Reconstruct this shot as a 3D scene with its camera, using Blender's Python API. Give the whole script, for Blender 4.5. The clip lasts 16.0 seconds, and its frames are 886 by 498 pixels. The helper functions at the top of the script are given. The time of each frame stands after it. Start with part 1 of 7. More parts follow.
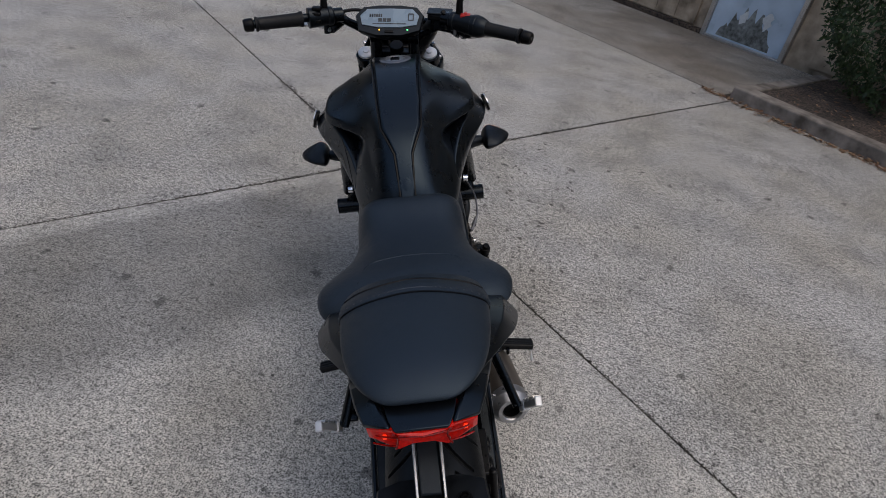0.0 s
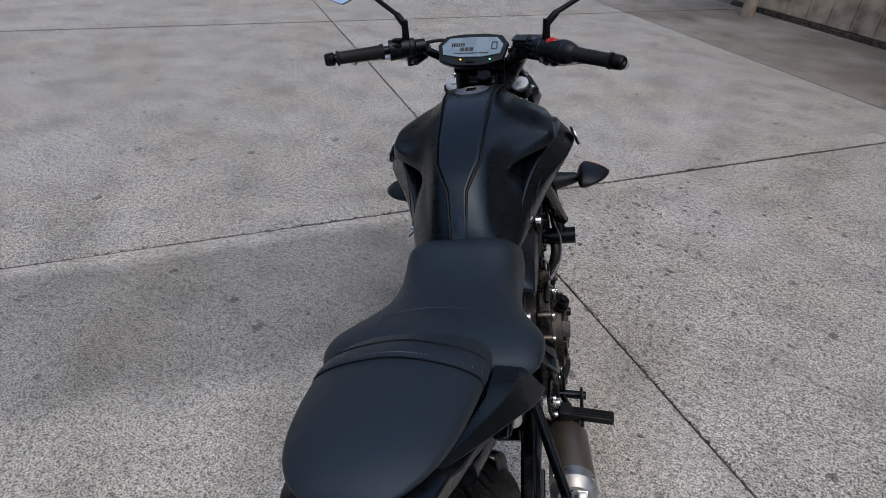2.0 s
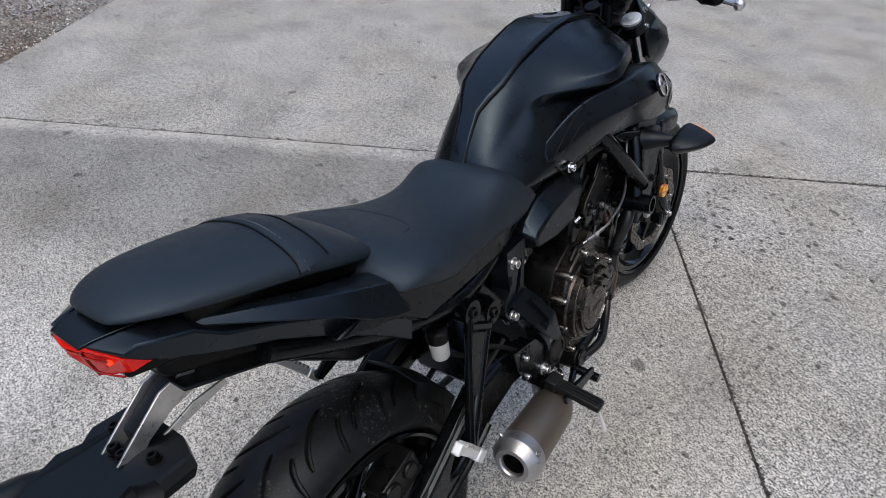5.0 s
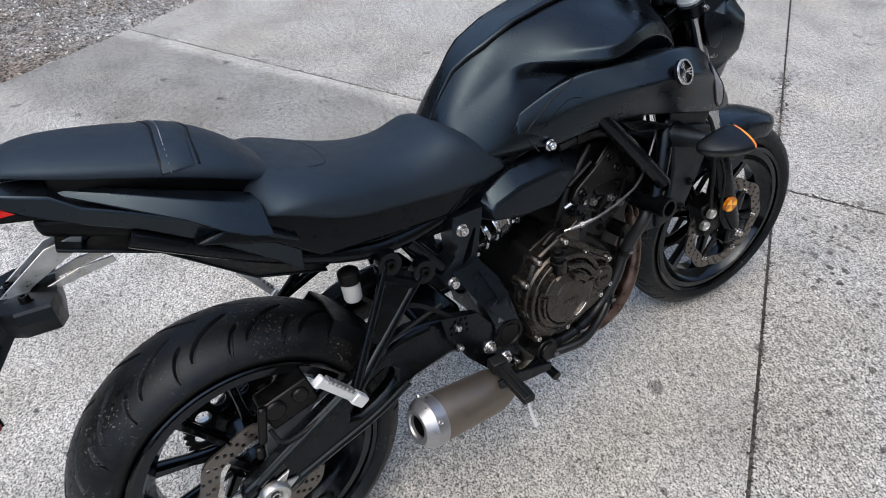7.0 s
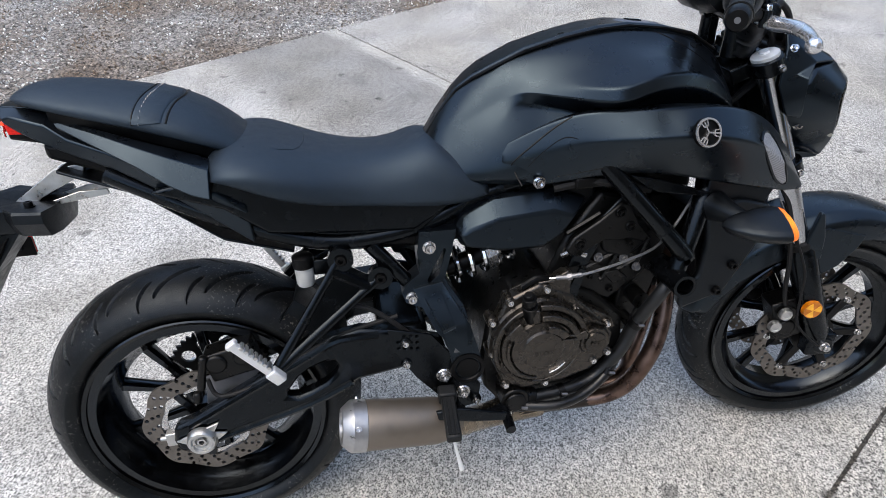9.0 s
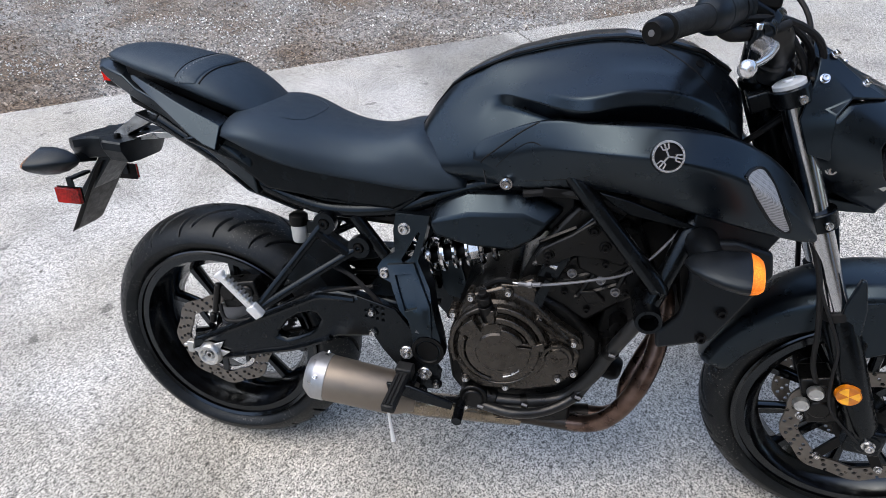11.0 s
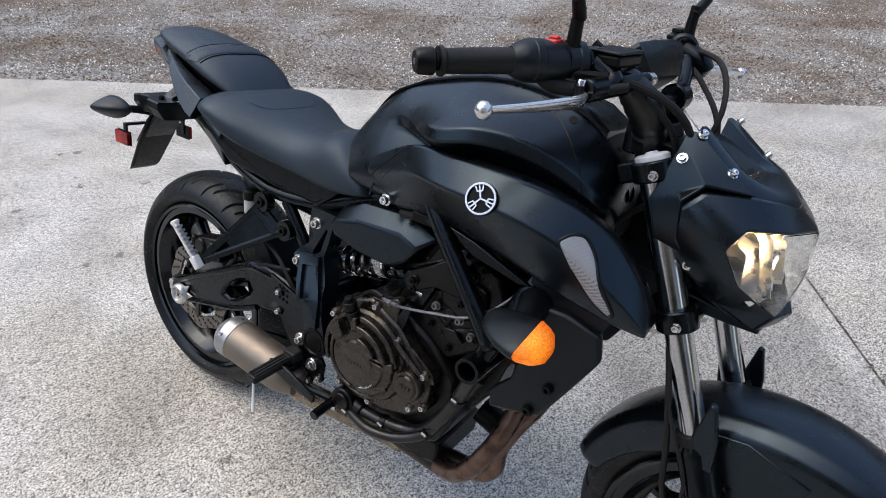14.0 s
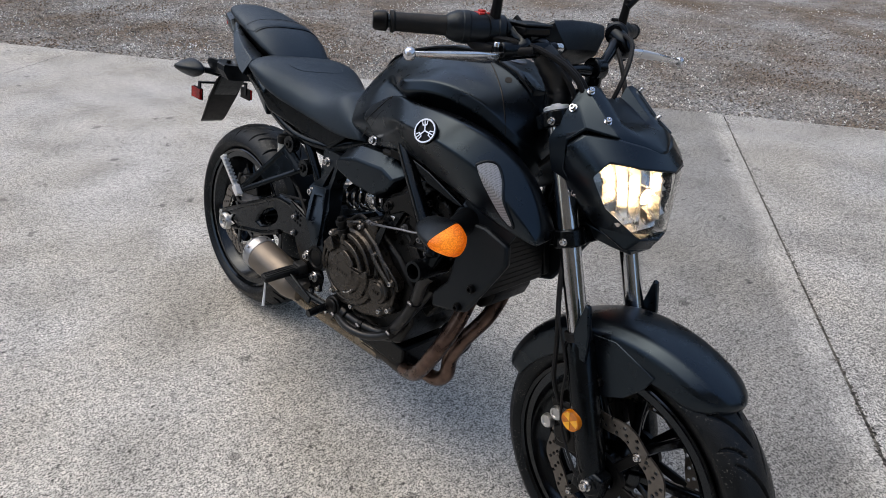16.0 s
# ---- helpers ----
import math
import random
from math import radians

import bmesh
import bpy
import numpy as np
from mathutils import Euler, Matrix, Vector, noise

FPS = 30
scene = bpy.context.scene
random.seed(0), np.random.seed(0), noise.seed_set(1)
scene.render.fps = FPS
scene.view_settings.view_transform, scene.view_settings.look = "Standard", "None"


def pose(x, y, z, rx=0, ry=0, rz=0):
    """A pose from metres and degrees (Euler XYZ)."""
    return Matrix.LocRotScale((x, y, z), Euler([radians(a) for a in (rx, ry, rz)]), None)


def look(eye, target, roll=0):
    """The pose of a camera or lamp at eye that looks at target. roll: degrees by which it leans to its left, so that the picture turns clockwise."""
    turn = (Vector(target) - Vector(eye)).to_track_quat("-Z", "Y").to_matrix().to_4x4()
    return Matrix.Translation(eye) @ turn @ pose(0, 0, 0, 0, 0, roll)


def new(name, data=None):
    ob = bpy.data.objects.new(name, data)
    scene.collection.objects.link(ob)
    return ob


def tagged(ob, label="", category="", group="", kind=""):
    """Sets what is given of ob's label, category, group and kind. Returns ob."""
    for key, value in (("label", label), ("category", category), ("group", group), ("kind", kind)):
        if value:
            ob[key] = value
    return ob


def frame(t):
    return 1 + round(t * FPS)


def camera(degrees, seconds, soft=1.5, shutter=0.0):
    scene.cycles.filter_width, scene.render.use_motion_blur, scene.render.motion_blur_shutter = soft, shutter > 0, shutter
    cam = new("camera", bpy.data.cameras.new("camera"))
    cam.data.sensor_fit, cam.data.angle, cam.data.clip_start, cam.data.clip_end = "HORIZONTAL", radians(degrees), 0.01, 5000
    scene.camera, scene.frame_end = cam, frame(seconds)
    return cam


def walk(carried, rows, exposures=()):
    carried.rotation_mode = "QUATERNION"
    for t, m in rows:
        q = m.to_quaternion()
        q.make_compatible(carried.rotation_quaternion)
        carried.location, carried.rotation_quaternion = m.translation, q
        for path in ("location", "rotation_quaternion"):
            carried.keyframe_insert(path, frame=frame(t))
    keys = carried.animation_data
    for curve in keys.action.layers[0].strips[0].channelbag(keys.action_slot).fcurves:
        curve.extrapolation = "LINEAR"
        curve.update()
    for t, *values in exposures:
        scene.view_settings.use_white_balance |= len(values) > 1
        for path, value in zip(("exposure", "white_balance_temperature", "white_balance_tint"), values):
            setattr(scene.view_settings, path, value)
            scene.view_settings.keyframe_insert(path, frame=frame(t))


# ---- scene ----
cam = camera(74.5, 16.0, soft=0.6)
PATH = [
    (0, (0.401, 0.35, 1.492), (0.154, 1.97, 0.346), 11.0),
    (0.5, (0.432, 0.358, 1.496), (0.069, 1.991, 0.399), 9.6),
    (1, (0.458, 0.407, 1.481), (-0.068, 2.0, 0.394), 6.7),
    (1.5, (0.515, 0.49, 1.473), (-0.146, 2.038, 0.393), 5.1),
    (2, (0.56, 0.559, 1.46), (-0.208, 2.034, 0.349), 3.7),
    (2.5, (0.597, 0.6, 1.447), (-0.252, 1.998, 0.296), 1.6),
    (3, (0.688, 0.655, 1.444), (-0.267, 1.969, 0.279), 1.9),
    (3.5, (0.756, 0.699, 1.443), (-0.363, 1.866, 0.267), 1.3),
    (4, (0.817, 0.753, 1.426), (-0.386, 1.801, 0.22), 2.5),
    (4.2, (0.84, 0.774, 1.418), (-0.376, 1.799, 0.205), 2.9),
    (6.3, (0.977, 1.058, 1.377), (-0.384, 1.65, 0.036), -0.7),
    (6.5, (1.001, 1.1, 1.374), (-0.385, 1.626, 0.032), -1.0),
    (7, (1.094, 1.226, 1.374), (-0.354, 1.608, 0.048), 1.3),
    (7.5, (1.18, 1.327, 1.381), (-0.349, 1.578, 0.116), 4.2),
    (8, (1.188, 1.426, 1.36), (-0.395, 1.59, 0.148), 5.4),
    (8.5, (1.148, 1.549, 1.354), (-0.415, 1.501, 0.107), 3.4),
    (9, (1.111, 1.633, 1.353), (-0.422, 1.387, 0.092), 0.5),
    (9.2, (1.099, 1.662, 1.351), (-0.42, 1.332, 0.092), -0.7),
    (11.3, (0.981, 2.109, 1.349), (-0.301, 1.196, 0.115), -1.9),
    (11.5, (0.938, 2.139, 1.348), (-0.331, 1.218, 0.106), -0.4),
    (12, (0.826, 2.208, 1.348), (-0.387, 1.184, 0.131), 1.1),
    (12.5, (0.76, 2.27, 1.343), (-0.367, 1.087, 0.19), -1.6),
    (13, (0.708, 2.368, 1.341), (-0.336, 1.084, 0.216), -0.4),
    (13.5, (0.662, 2.451, 1.334), (-0.313, 1.096, 0.234), -0.1),
    (14, (0.669, 2.501, 1.312), (-0.278, 1.127, 0.209), 0.2),
    (14.5, (0.703, 2.59, 1.301), (-0.233, 1.204, 0.204), 0.5),
    (15, (0.726, 2.677, 1.319), (-0.188, 1.268, 0.232), 0.4),
    (15.5, (0.701, 2.766, 1.326), (-0.162, 1.32, 0.248), 0.6),
    (16, (0.639, 2.894, 1.32), (-0.109, 1.382, 0.245), 1.6),
]
EXPOSURES = [(0.0, -0.02, 6950, 10), (1.5, 0.18, 6900, 10), (3.5, 0.43, 6850, 9), (7.0, 0.98, 6800, 7), (9.0, 1.20, 6700, 7), (12.5, 1.22, 6750, 8), (14.5, 0.94, 6950, 8), (16.0, 0.70, 7050, 8)]
walk(cam, [(t, look(eye, target, roll)) for t, eye, target, roll in PATH], EXPOSURES)

from mathutils.bvhtree import BVHTree
from mathutils.geometry import delaunay_2d_cdt

# ---- light ----
SUN_AZ, SUN_EL = -42.0, 66.0
world = bpy.data.worlds.new("overcast_sky")
scene.world = world
world.use_nodes = True
wt = world.node_tree
sky = wt.nodes.new("ShaderNodeTexSky")
sky.sky_type, sky.sun_disc = "NISHITA", False
sky.sun_elevation, sky.sun_rotation = radians(SUN_EL), radians(90 - SUN_AZ)
sky.dust_density, sky.ozone_density = 2.6, 1.5
wt.links.new(sky.outputs[0], wt.nodes["Background"].inputs[0])
wt.nodes["Background"].inputs[1].default_value = 0.165
sun = new("sun", bpy.data.lights.new("sun", "SUN"))
sun.data.energy, sun.data.angle, sun.data.color = 0.5, radians(60), (1.0, 0.93, 0.82)
sun.matrix_world = look((6 * math.cos(radians(SUN_AZ)), 6 * math.sin(radians(SUN_AZ)), 6 * math.tan(radians(SUN_EL))), (0, 0, 0))


# ---- materials ----
def mat(name, color, rough=0.5, metal=0.0, vary=0.25, scale=40.0, bump=0.1, bump_scale=300.0, coat=0.0, tint=None, rough_vary=0.1, spec=0.5, sky_tint=(1.0, 1.0, 1.0)):
    """A procedural surface: broad stains, fine grain, uneven gloss and a fine relief."""
    m = bpy.data.materials.new(name)
    m.use_nodes = True
    nt = m.node_tree
    b = nt.nodes["Principled BSDF"]
    tc = nt.nodes.new("ShaderNodeTexCoord")
    n1, n2, n3 = (nt.nodes.new("ShaderNodeTexNoise") for _ in range(3))
    for n, s, d in ((n1, scale * 0.15, 3), (n2, scale, 5), (n3, bump_scale, 3)):
        n.inputs["Scale"].default_value, n.inputs["Detail"].default_value = s, d
        nt.links.new(tc.outputs["Object"], n.inputs["Vector"])
    add = nt.nodes.new("ShaderNodeMath")
    add.operation = "ADD"
    nt.links.new(n1.outputs["Fac"], add.inputs[0])
    nt.links.new(n2.outputs["Fac"], add.inputs[1])
    rng = nt.nodes.new("ShaderNodeMapRange")
    rng.inputs["From Min"].default_value, rng.inputs["From Max"].default_value = 0.7, 1.3
    nt.links.new(add.outputs[0], rng.inputs["Value"])
    mix = nt.nodes.new("ShaderNodeMix")
    mix.data_type = "RGBA"
    lo = [c * (1 - vary) for c in color]
    hi = [min(1, c * (1 + vary)) for c in (tint or color)]
    mix.inputs[6].default_value, mix.inputs[7].default_value = (*lo, 1), (*hi, 1)
    nt.links.new(rng.outputs[0], mix.inputs[0])
    nt.links.new(mix.outputs[2], b.inputs["Base Color"])
    rr = nt.nodes.new("ShaderNodeMapRange")
    rr.inputs["To Min"].default_value, rr.inputs["To Max"].default_value = max(0.02, rough - rough_vary), min(1, rough + rough_vary)
    rr.inputs["From Min"].default_value, rr.inputs["From Max"].default_value = 0.3, 0.7
    nt.links.new(n2.outputs["Fac"], rr.inputs["Value"])
    nt.links.new(rr.outputs[0], b.inputs["Roughness"])
    b.inputs["Metallic"].default_value = metal
    b.inputs["Specular IOR Level"].default_value = spec
    b.inputs["Specular Tint"].default_value = (*sky_tint, 1)
    b.inputs["Coat Weight"].default_value = coat
    if bump:
        bp = nt.nodes.new("ShaderNodeBump")
        bp.inputs["Strength"].default_value, bp.inputs["Distance"].default_value = bump, 0.001
        nt.links.new(n3.outputs["Fac"], bp.inputs["Height"])
        nt.links.new(bp.outputs[0], b.inputs["Normal"])
    return m


def glow(name, color, strength):
    m = bpy.data.materials.new(name)
    m.use_nodes = True
    b = m.node_tree.nodes["Principled BSDF"]
    b.inputs["Base Color"].default_value = (*color, 1)
    b.inputs["Emission Color"].default_value, b.inputs["Emission Strength"].default_value = (*color, 1), strength
    return m


def clear(name, color, rough=0.03):
    m = bpy.data.materials.new(name)
    m.use_nodes = True
    b = m.node_tree.nodes["Principled BSDF"]
    b.inputs["Base Color"].default_value = (*color, 1)
    b.inputs["Roughness"].default_value, b.inputs["IOR"].default_value = rough, 1.35
    b.inputs["Transmission Weight"].default_value = 1.0
    return m


# the blue specular tint on the blacks stands in for a bluer sky's reflection
PAINT = mat("matte_black_paint", (0.0024, 0.0030, 0.0042), 0.30, 0, 0.15, 30, 0.05, 900, rough_vary=0.05, spec=0.50, sky_tint=(0.60, 0.81, 1.0))
PLASTIC = mat("black_plastic", (0.0030, 0.0033, 0.0040), 0.40, 0, 0.25, 60, 0.25, 900, spec=0.36, sky_tint=(0.75, 0.88, 1.0))
DARK = mat("dark_black_plastic", (0.0014, 0.0014, 0.0016), 0.40, 0, 0.3, 60, 0.2, 700, spec=0.2)
VINYL = mat("black_vinyl", (0.0105, 0.0145, 0.0205), 0.46, 0, 0.15, 50, 0.5, 1400, rough_vary=0.05, spec=0.55, sky_tint=(0.62, 0.82, 1.0))
RUBBER = mat("tyre_rubber", (0.006, 0.006, 0.0065), 0.65, 0, 0.5, 60, 0.5, 500, spec=0.3)
GRIP = mat("grip_rubber", (0.005, 0.0055, 0.006), 0.55, 0, 0.2, 80, 0.4, 700, spec=0.3)
HOSE = mat("black_rubber_hose", (0.006, 0.0064, 0.007), 0.36, 0, 0.2, 60, 0.15, 500, spec=0.45)
FRAMEM = mat("frame_black_satin", (0.0018, 0.0020, 0.0024), 0.22, 0, 0.25, 50, 0.12, 800, spec=0.28, sky_tint=(0.75, 0.88, 1.0))
WHEELM = mat("wheel_black_gloss", (0.0012, 0.0012, 0.0014), 0.15, 0, 0.2, 50, 0.05, 800, spec=0.50, sky_tint=(0.8, 0.9, 1.0))
ENGINE = mat("engine_black_cast", (0.0022, 0.0022, 0.0022), 0.34, 0.0, 0.4, 70, 0.4, 500, spec=0.27)
COVER = mat("bronze_grey_engine_cover", (0.068, 0.061, 0.054), 0.28, 0.9, 0.2, 60, 0.25, 700)
ALU = mat("cast_aluminium", (0.55, 0.55, 0.54), 0.35, 0.9, 0.15, 80, 0.2, 600)
CHROME = mat("chrome", (0.75, 0.76, 0.78), 0.12, 1.0, 0.05, 40, 0.02, 800, rough_vary=0.04)
FORKTUBE = mat("hard_chrome_tube", (0.50, 0.51, 0.53), 0.16, 1.0, 0.08, 40, 0.02, 800, rough_vary=0.05)
STEEL = mat("zinc_steel", (0.60, 0.59, 0.58), 0.24, 0.95, 0.2, 120, 0.2, 600)
DISCM = mat("brake_disc_steel", (0.17, 0.155, 0.14), 0.36, 0.9, 0.2, 90, 0.2, 500)
TITAN = mat("muffler_brushed_steel", (0.21, 0.18, 0.15), 0.5, 0.85, 0.12, 40, 0.2, 500)
LINKM = mat("dark_link_pipe", (0.050, 0.042, 0.036), 0.36, 0.8, 0.4, 40, 0.2, 500)
HEADER = mat("heat_browned_steel", (0.080, 0.045, 0.036), 0.30, 0.9, 0.5, 25, 0.15, 500, tint=(0.15, 0.10, 0.08))
COLLECT = mat("straw_tinted_collector_steel", (0.30, 0.25, 0.19), 0.26, 0.9, 0.3, 40, 0.15, 500)
RED = mat("red_switch", (0.5, 0.02, 0.015), 0.4, 0, 0.1)
CAPALU = mat("bright_satin_aluminium", (0.78, 0.78, 0.78), 0.5, 0.5, 0.08, 80, 0.1, 600)
LEVERM = mat("polished_lever_alloy", (0.70, 0.70, 0.71), 0.26, 0.85, 0.04, 20, 0.0, 500, rough_vary=0.04)
SILVER = mat("silver_end_cap", (0.40, 0.40, 0.41), 0.36, 0.85, 0.12, 80, 0.2, 600)
GREYALU = mat("grey_satin_aluminium", (0.20, 0.20, 0.21), 0.4, 0.8, 0.15, 80, 0.2, 600)
TYRE = mat("dusty_tyre_rubber", (0.0016, 0.0017, 0.002), 0.44, 0, 0.6, 110, 0.5, 500, tint=(0.0055, 0.0055, 0.0055), spec=0.30, sky_tint=(0.8, 0.9, 1.0))
# pale dust that clings to the tread in clusters of specks
nt = TYRE.node_tree
bs = nt.nodes["Principled BSDF"]
old = bs.inputs["Base Color"].links[0].from_socket
tc, n1, n2, r1, r2, mm, mx = (nt.nodes.new(k) for k in ("ShaderNodeTexCoord", "ShaderNodeTexNoise", "ShaderNodeTexNoise", "ShaderNodeMapRange", "ShaderNodeMapRange", "ShaderNodeMath", "ShaderNodeMix"))
n1.inputs["Scale"].default_value, n2.inputs["Scale"].default_value = 9.0, 210.0
r1.inputs["From Min"].default_value, r1.inputs["From Max"].default_value = 0.50, 0.64
r2.inputs["From Min"].default_value, r2.inputs["From Max"].default_value, r2.inputs["To Max"].default_value = 0.60, 0.70, 0.75
for nd, rr in ((n1, r1), (n2, r2)):
    nt.links.new(tc.outputs["Object"], nd.inputs["Vector"])
    nt.links.new(nd.outputs["Fac"], rr.inputs["Value"])
mm.operation, mx.data_type = "MULTIPLY", "RGBA"
nt.links.new(r1.outputs[0], mm.inputs[0])
nt.links.new(r2.outputs[0], mm.inputs[1])
nt.links.new(mm.outputs[0], mx.inputs[0])
nt.links.new(old, mx.inputs[6])
mx.inputs[7].default_value = (0.16, 0.155, 0.14, 1)
nt.links.new(mx.outputs[2], bs.inputs["Base Color"])
WHITEP = mat("translucent_white_plastic", (0.48, 0.48, 0.46), 0.4, 0, 0.06)
MESHM = mat("grey_mesh", (0.24, 0.25, 0.27), 0.5, 0.3, 0.3, 120, 0.0, 1500)
nt = MESHM.node_tree
gv, gr, gx, gt = (nt.nodes.new(k) for k in ("ShaderNodeTexVoronoi", "ShaderNodeMapRange", "ShaderNodeMix", "ShaderNodeTexCoord"))
gv.inputs["Scale"].default_value, gv.inputs["Randomness"].default_value = 640.0, 0.0
nt.links.new(gt.outputs["Object"], gv.inputs["Vector"])
nt.links.new(gv.outputs["Distance"], gr.inputs["Value"])
gr.inputs["From Min"].default_value, gr.inputs["From Max"].default_value = 0.25, 0.55
gx.data_type = "RGBA"
gx.inputs[6].default_value, gx.inputs[7].default_value = (0.06, 0.06, 0.065, 1), (0.38, 0.39, 0.41, 1)
nt.links.new(gr.outputs[0], gx.inputs[0])
nt.links.new(gx.outputs[2], nt.nodes["Principled BSDF"].inputs["Base Color"])
REDLENS = mat("red_lens", (0.26, 0.004, 0.003), 0.18, 0, 0.7, 160, 0.3, 300, spec=0.35)
AMBERR = mat("amber_reflector", (0.55, 0.16, 0.006), 0.15, 0, 0.3, 80, 0.4, 400, coat=0.5)
AMBERL = mat("pale_amber_facet", (0.95, 0.42, 0.02), 0.12, 0, 0.2, 80, 0.4, 400, coat=0.5)
AMBERON = glow("lit_amber_lens", (0.95, 0.20, 0.008), 0.55)
nt = AMBERON.node_tree
nt.nodes["Principled BSDF"].inputs["Base Color"].default_value = (0.22, 0.04, 0.002, 1)
vz, rp = nt.nodes.new("ShaderNodeTexVoronoi"), nt.nodes.new("ShaderNodeMapRange")
tcn, ab, sb, ln, hot, cr, mm = (nt.nodes.new(k) for k in ("ShaderNodeTexCoord", "ShaderNodeVectorMath", "ShaderNodeVectorMath", "ShaderNodeVectorMath", "ShaderNodeMapRange", "ShaderNodeMix", "ShaderNodeMath"))
vz.inputs["Scale"].default_value = 330.0
nt.links.new(tcn.outputs["Object"], vz.inputs["Vector"])
nt.links.new(vz.outputs["Distance"], rp.inputs["Value"])
rp.inputs["From Max"].default_value, rp.inputs["To Min"].default_value, rp.inputs["To Max"].default_value = 0.7, 1.15, 0.5
ab.operation, sb.operation, ln.operation, mm.operation = "ABSOLUTE", "DISTANCE", "LENGTH", "MULTIPLY"
nt.links.new(tcn.outputs["Object"], ab.inputs[0])
nt.links.new(ab.outputs[0], sb.inputs[0])
sb.inputs[1].default_value = (1.053, 0.290, 0.716)
nt.links.new(sb.outputs["Value"], hot.inputs["Value"])
hot.inputs["From Min"].default_value, hot.inputs["From Max"].default_value, hot.inputs["To Min"].default_value, hot.inputs["To Max"].default_value = 0.006, 0.040, 1.0, 0.0
cr.data_type = "RGBA"
cr.inputs[6].default_value, cr.inputs[7].default_value = (0.95, 0.17, 0.004, 1), (1.0, 0.36, 0.03, 1)
nt.links.new(hot.outputs[0], cr.inputs[0])
nt.links.new(cr.outputs[2], nt.nodes["Principled BSDF"].inputs["Emission Color"])
hs = nt.nodes.new("ShaderNodeMapRange")
hs.inputs["To Min"].default_value, hs.inputs["To Max"].default_value = 0.40, 1.05
nt.links.new(hot.outputs[0], hs.inputs["Value"])
nt.links.new(hs.outputs[0], mm.inputs[0])
nt.links.new(rp.outputs[0], mm.inputs[1])
nt.links.new(mm.outputs[0], nt.nodes["Principled BSDF"].inputs["Emission Strength"])
TAILON = glow("lit_tail_bulb", (1.0, 0.04, 0.01), 0.8)
TAILLIT = glow("lit_red_lens", (0.50, 0.008, 0.005), 0.30)
nt = TAILLIT.node_tree
nt.nodes["Principled BSDF"].inputs["Roughness"].default_value = 0.16
vt, vr, tc = (nt.nodes.new(k) for k in ("ShaderNodeTexVoronoi", "ShaderNodeMapRange", "ShaderNodeTexCoord"))
vt.inputs["Scale"].default_value = 260.0
vr.inputs["From Max"].default_value, vr.inputs["To Min"].default_value, vr.inputs["To Max"].default_value = 0.8, 0.34, 0.02
nt.links.new(tc.outputs["Object"], vt.inputs["Vector"])
nt.links.new(vt.outputs["Distance"], vr.inputs["Value"])
nt.links.new(vr.outputs[0], nt.nodes["Principled BSDF"].inputs["Emission Strength"])
LAMPON = glow("lit_headlamp_bulb", (1.0, 0.70, 0.42), 30.0)
REFLECT = mat("headlamp_reflector", (0.85, 0.84, 0.82), 0.28, 1.0, 0.05, 40, 0.4, 60)
LENS = clear("clear_lens", (0.95, 0.95, 0.93))
MIRROR = mat("mirror_glass", (0.85, 0.88, 0.92), 0.03, 1.0, 0.01, 10, 0, 100, rough_vary=0.01)
SCREEN = mat("grey_blue_display", (0.20, 0.27, 0.33), 0.25, 0, 0.08, 20, 0, 100)
INK = mat("display_ink", (0.03, 0.035, 0.04), 0.3, 0, 0.1)
GREENON = glow("green_telltale", (0.1, 0.9, 0.3), 2.0)
ORANGEON = glow("amber_telltale", (1.0, 0.5, 0.05), 2.0)


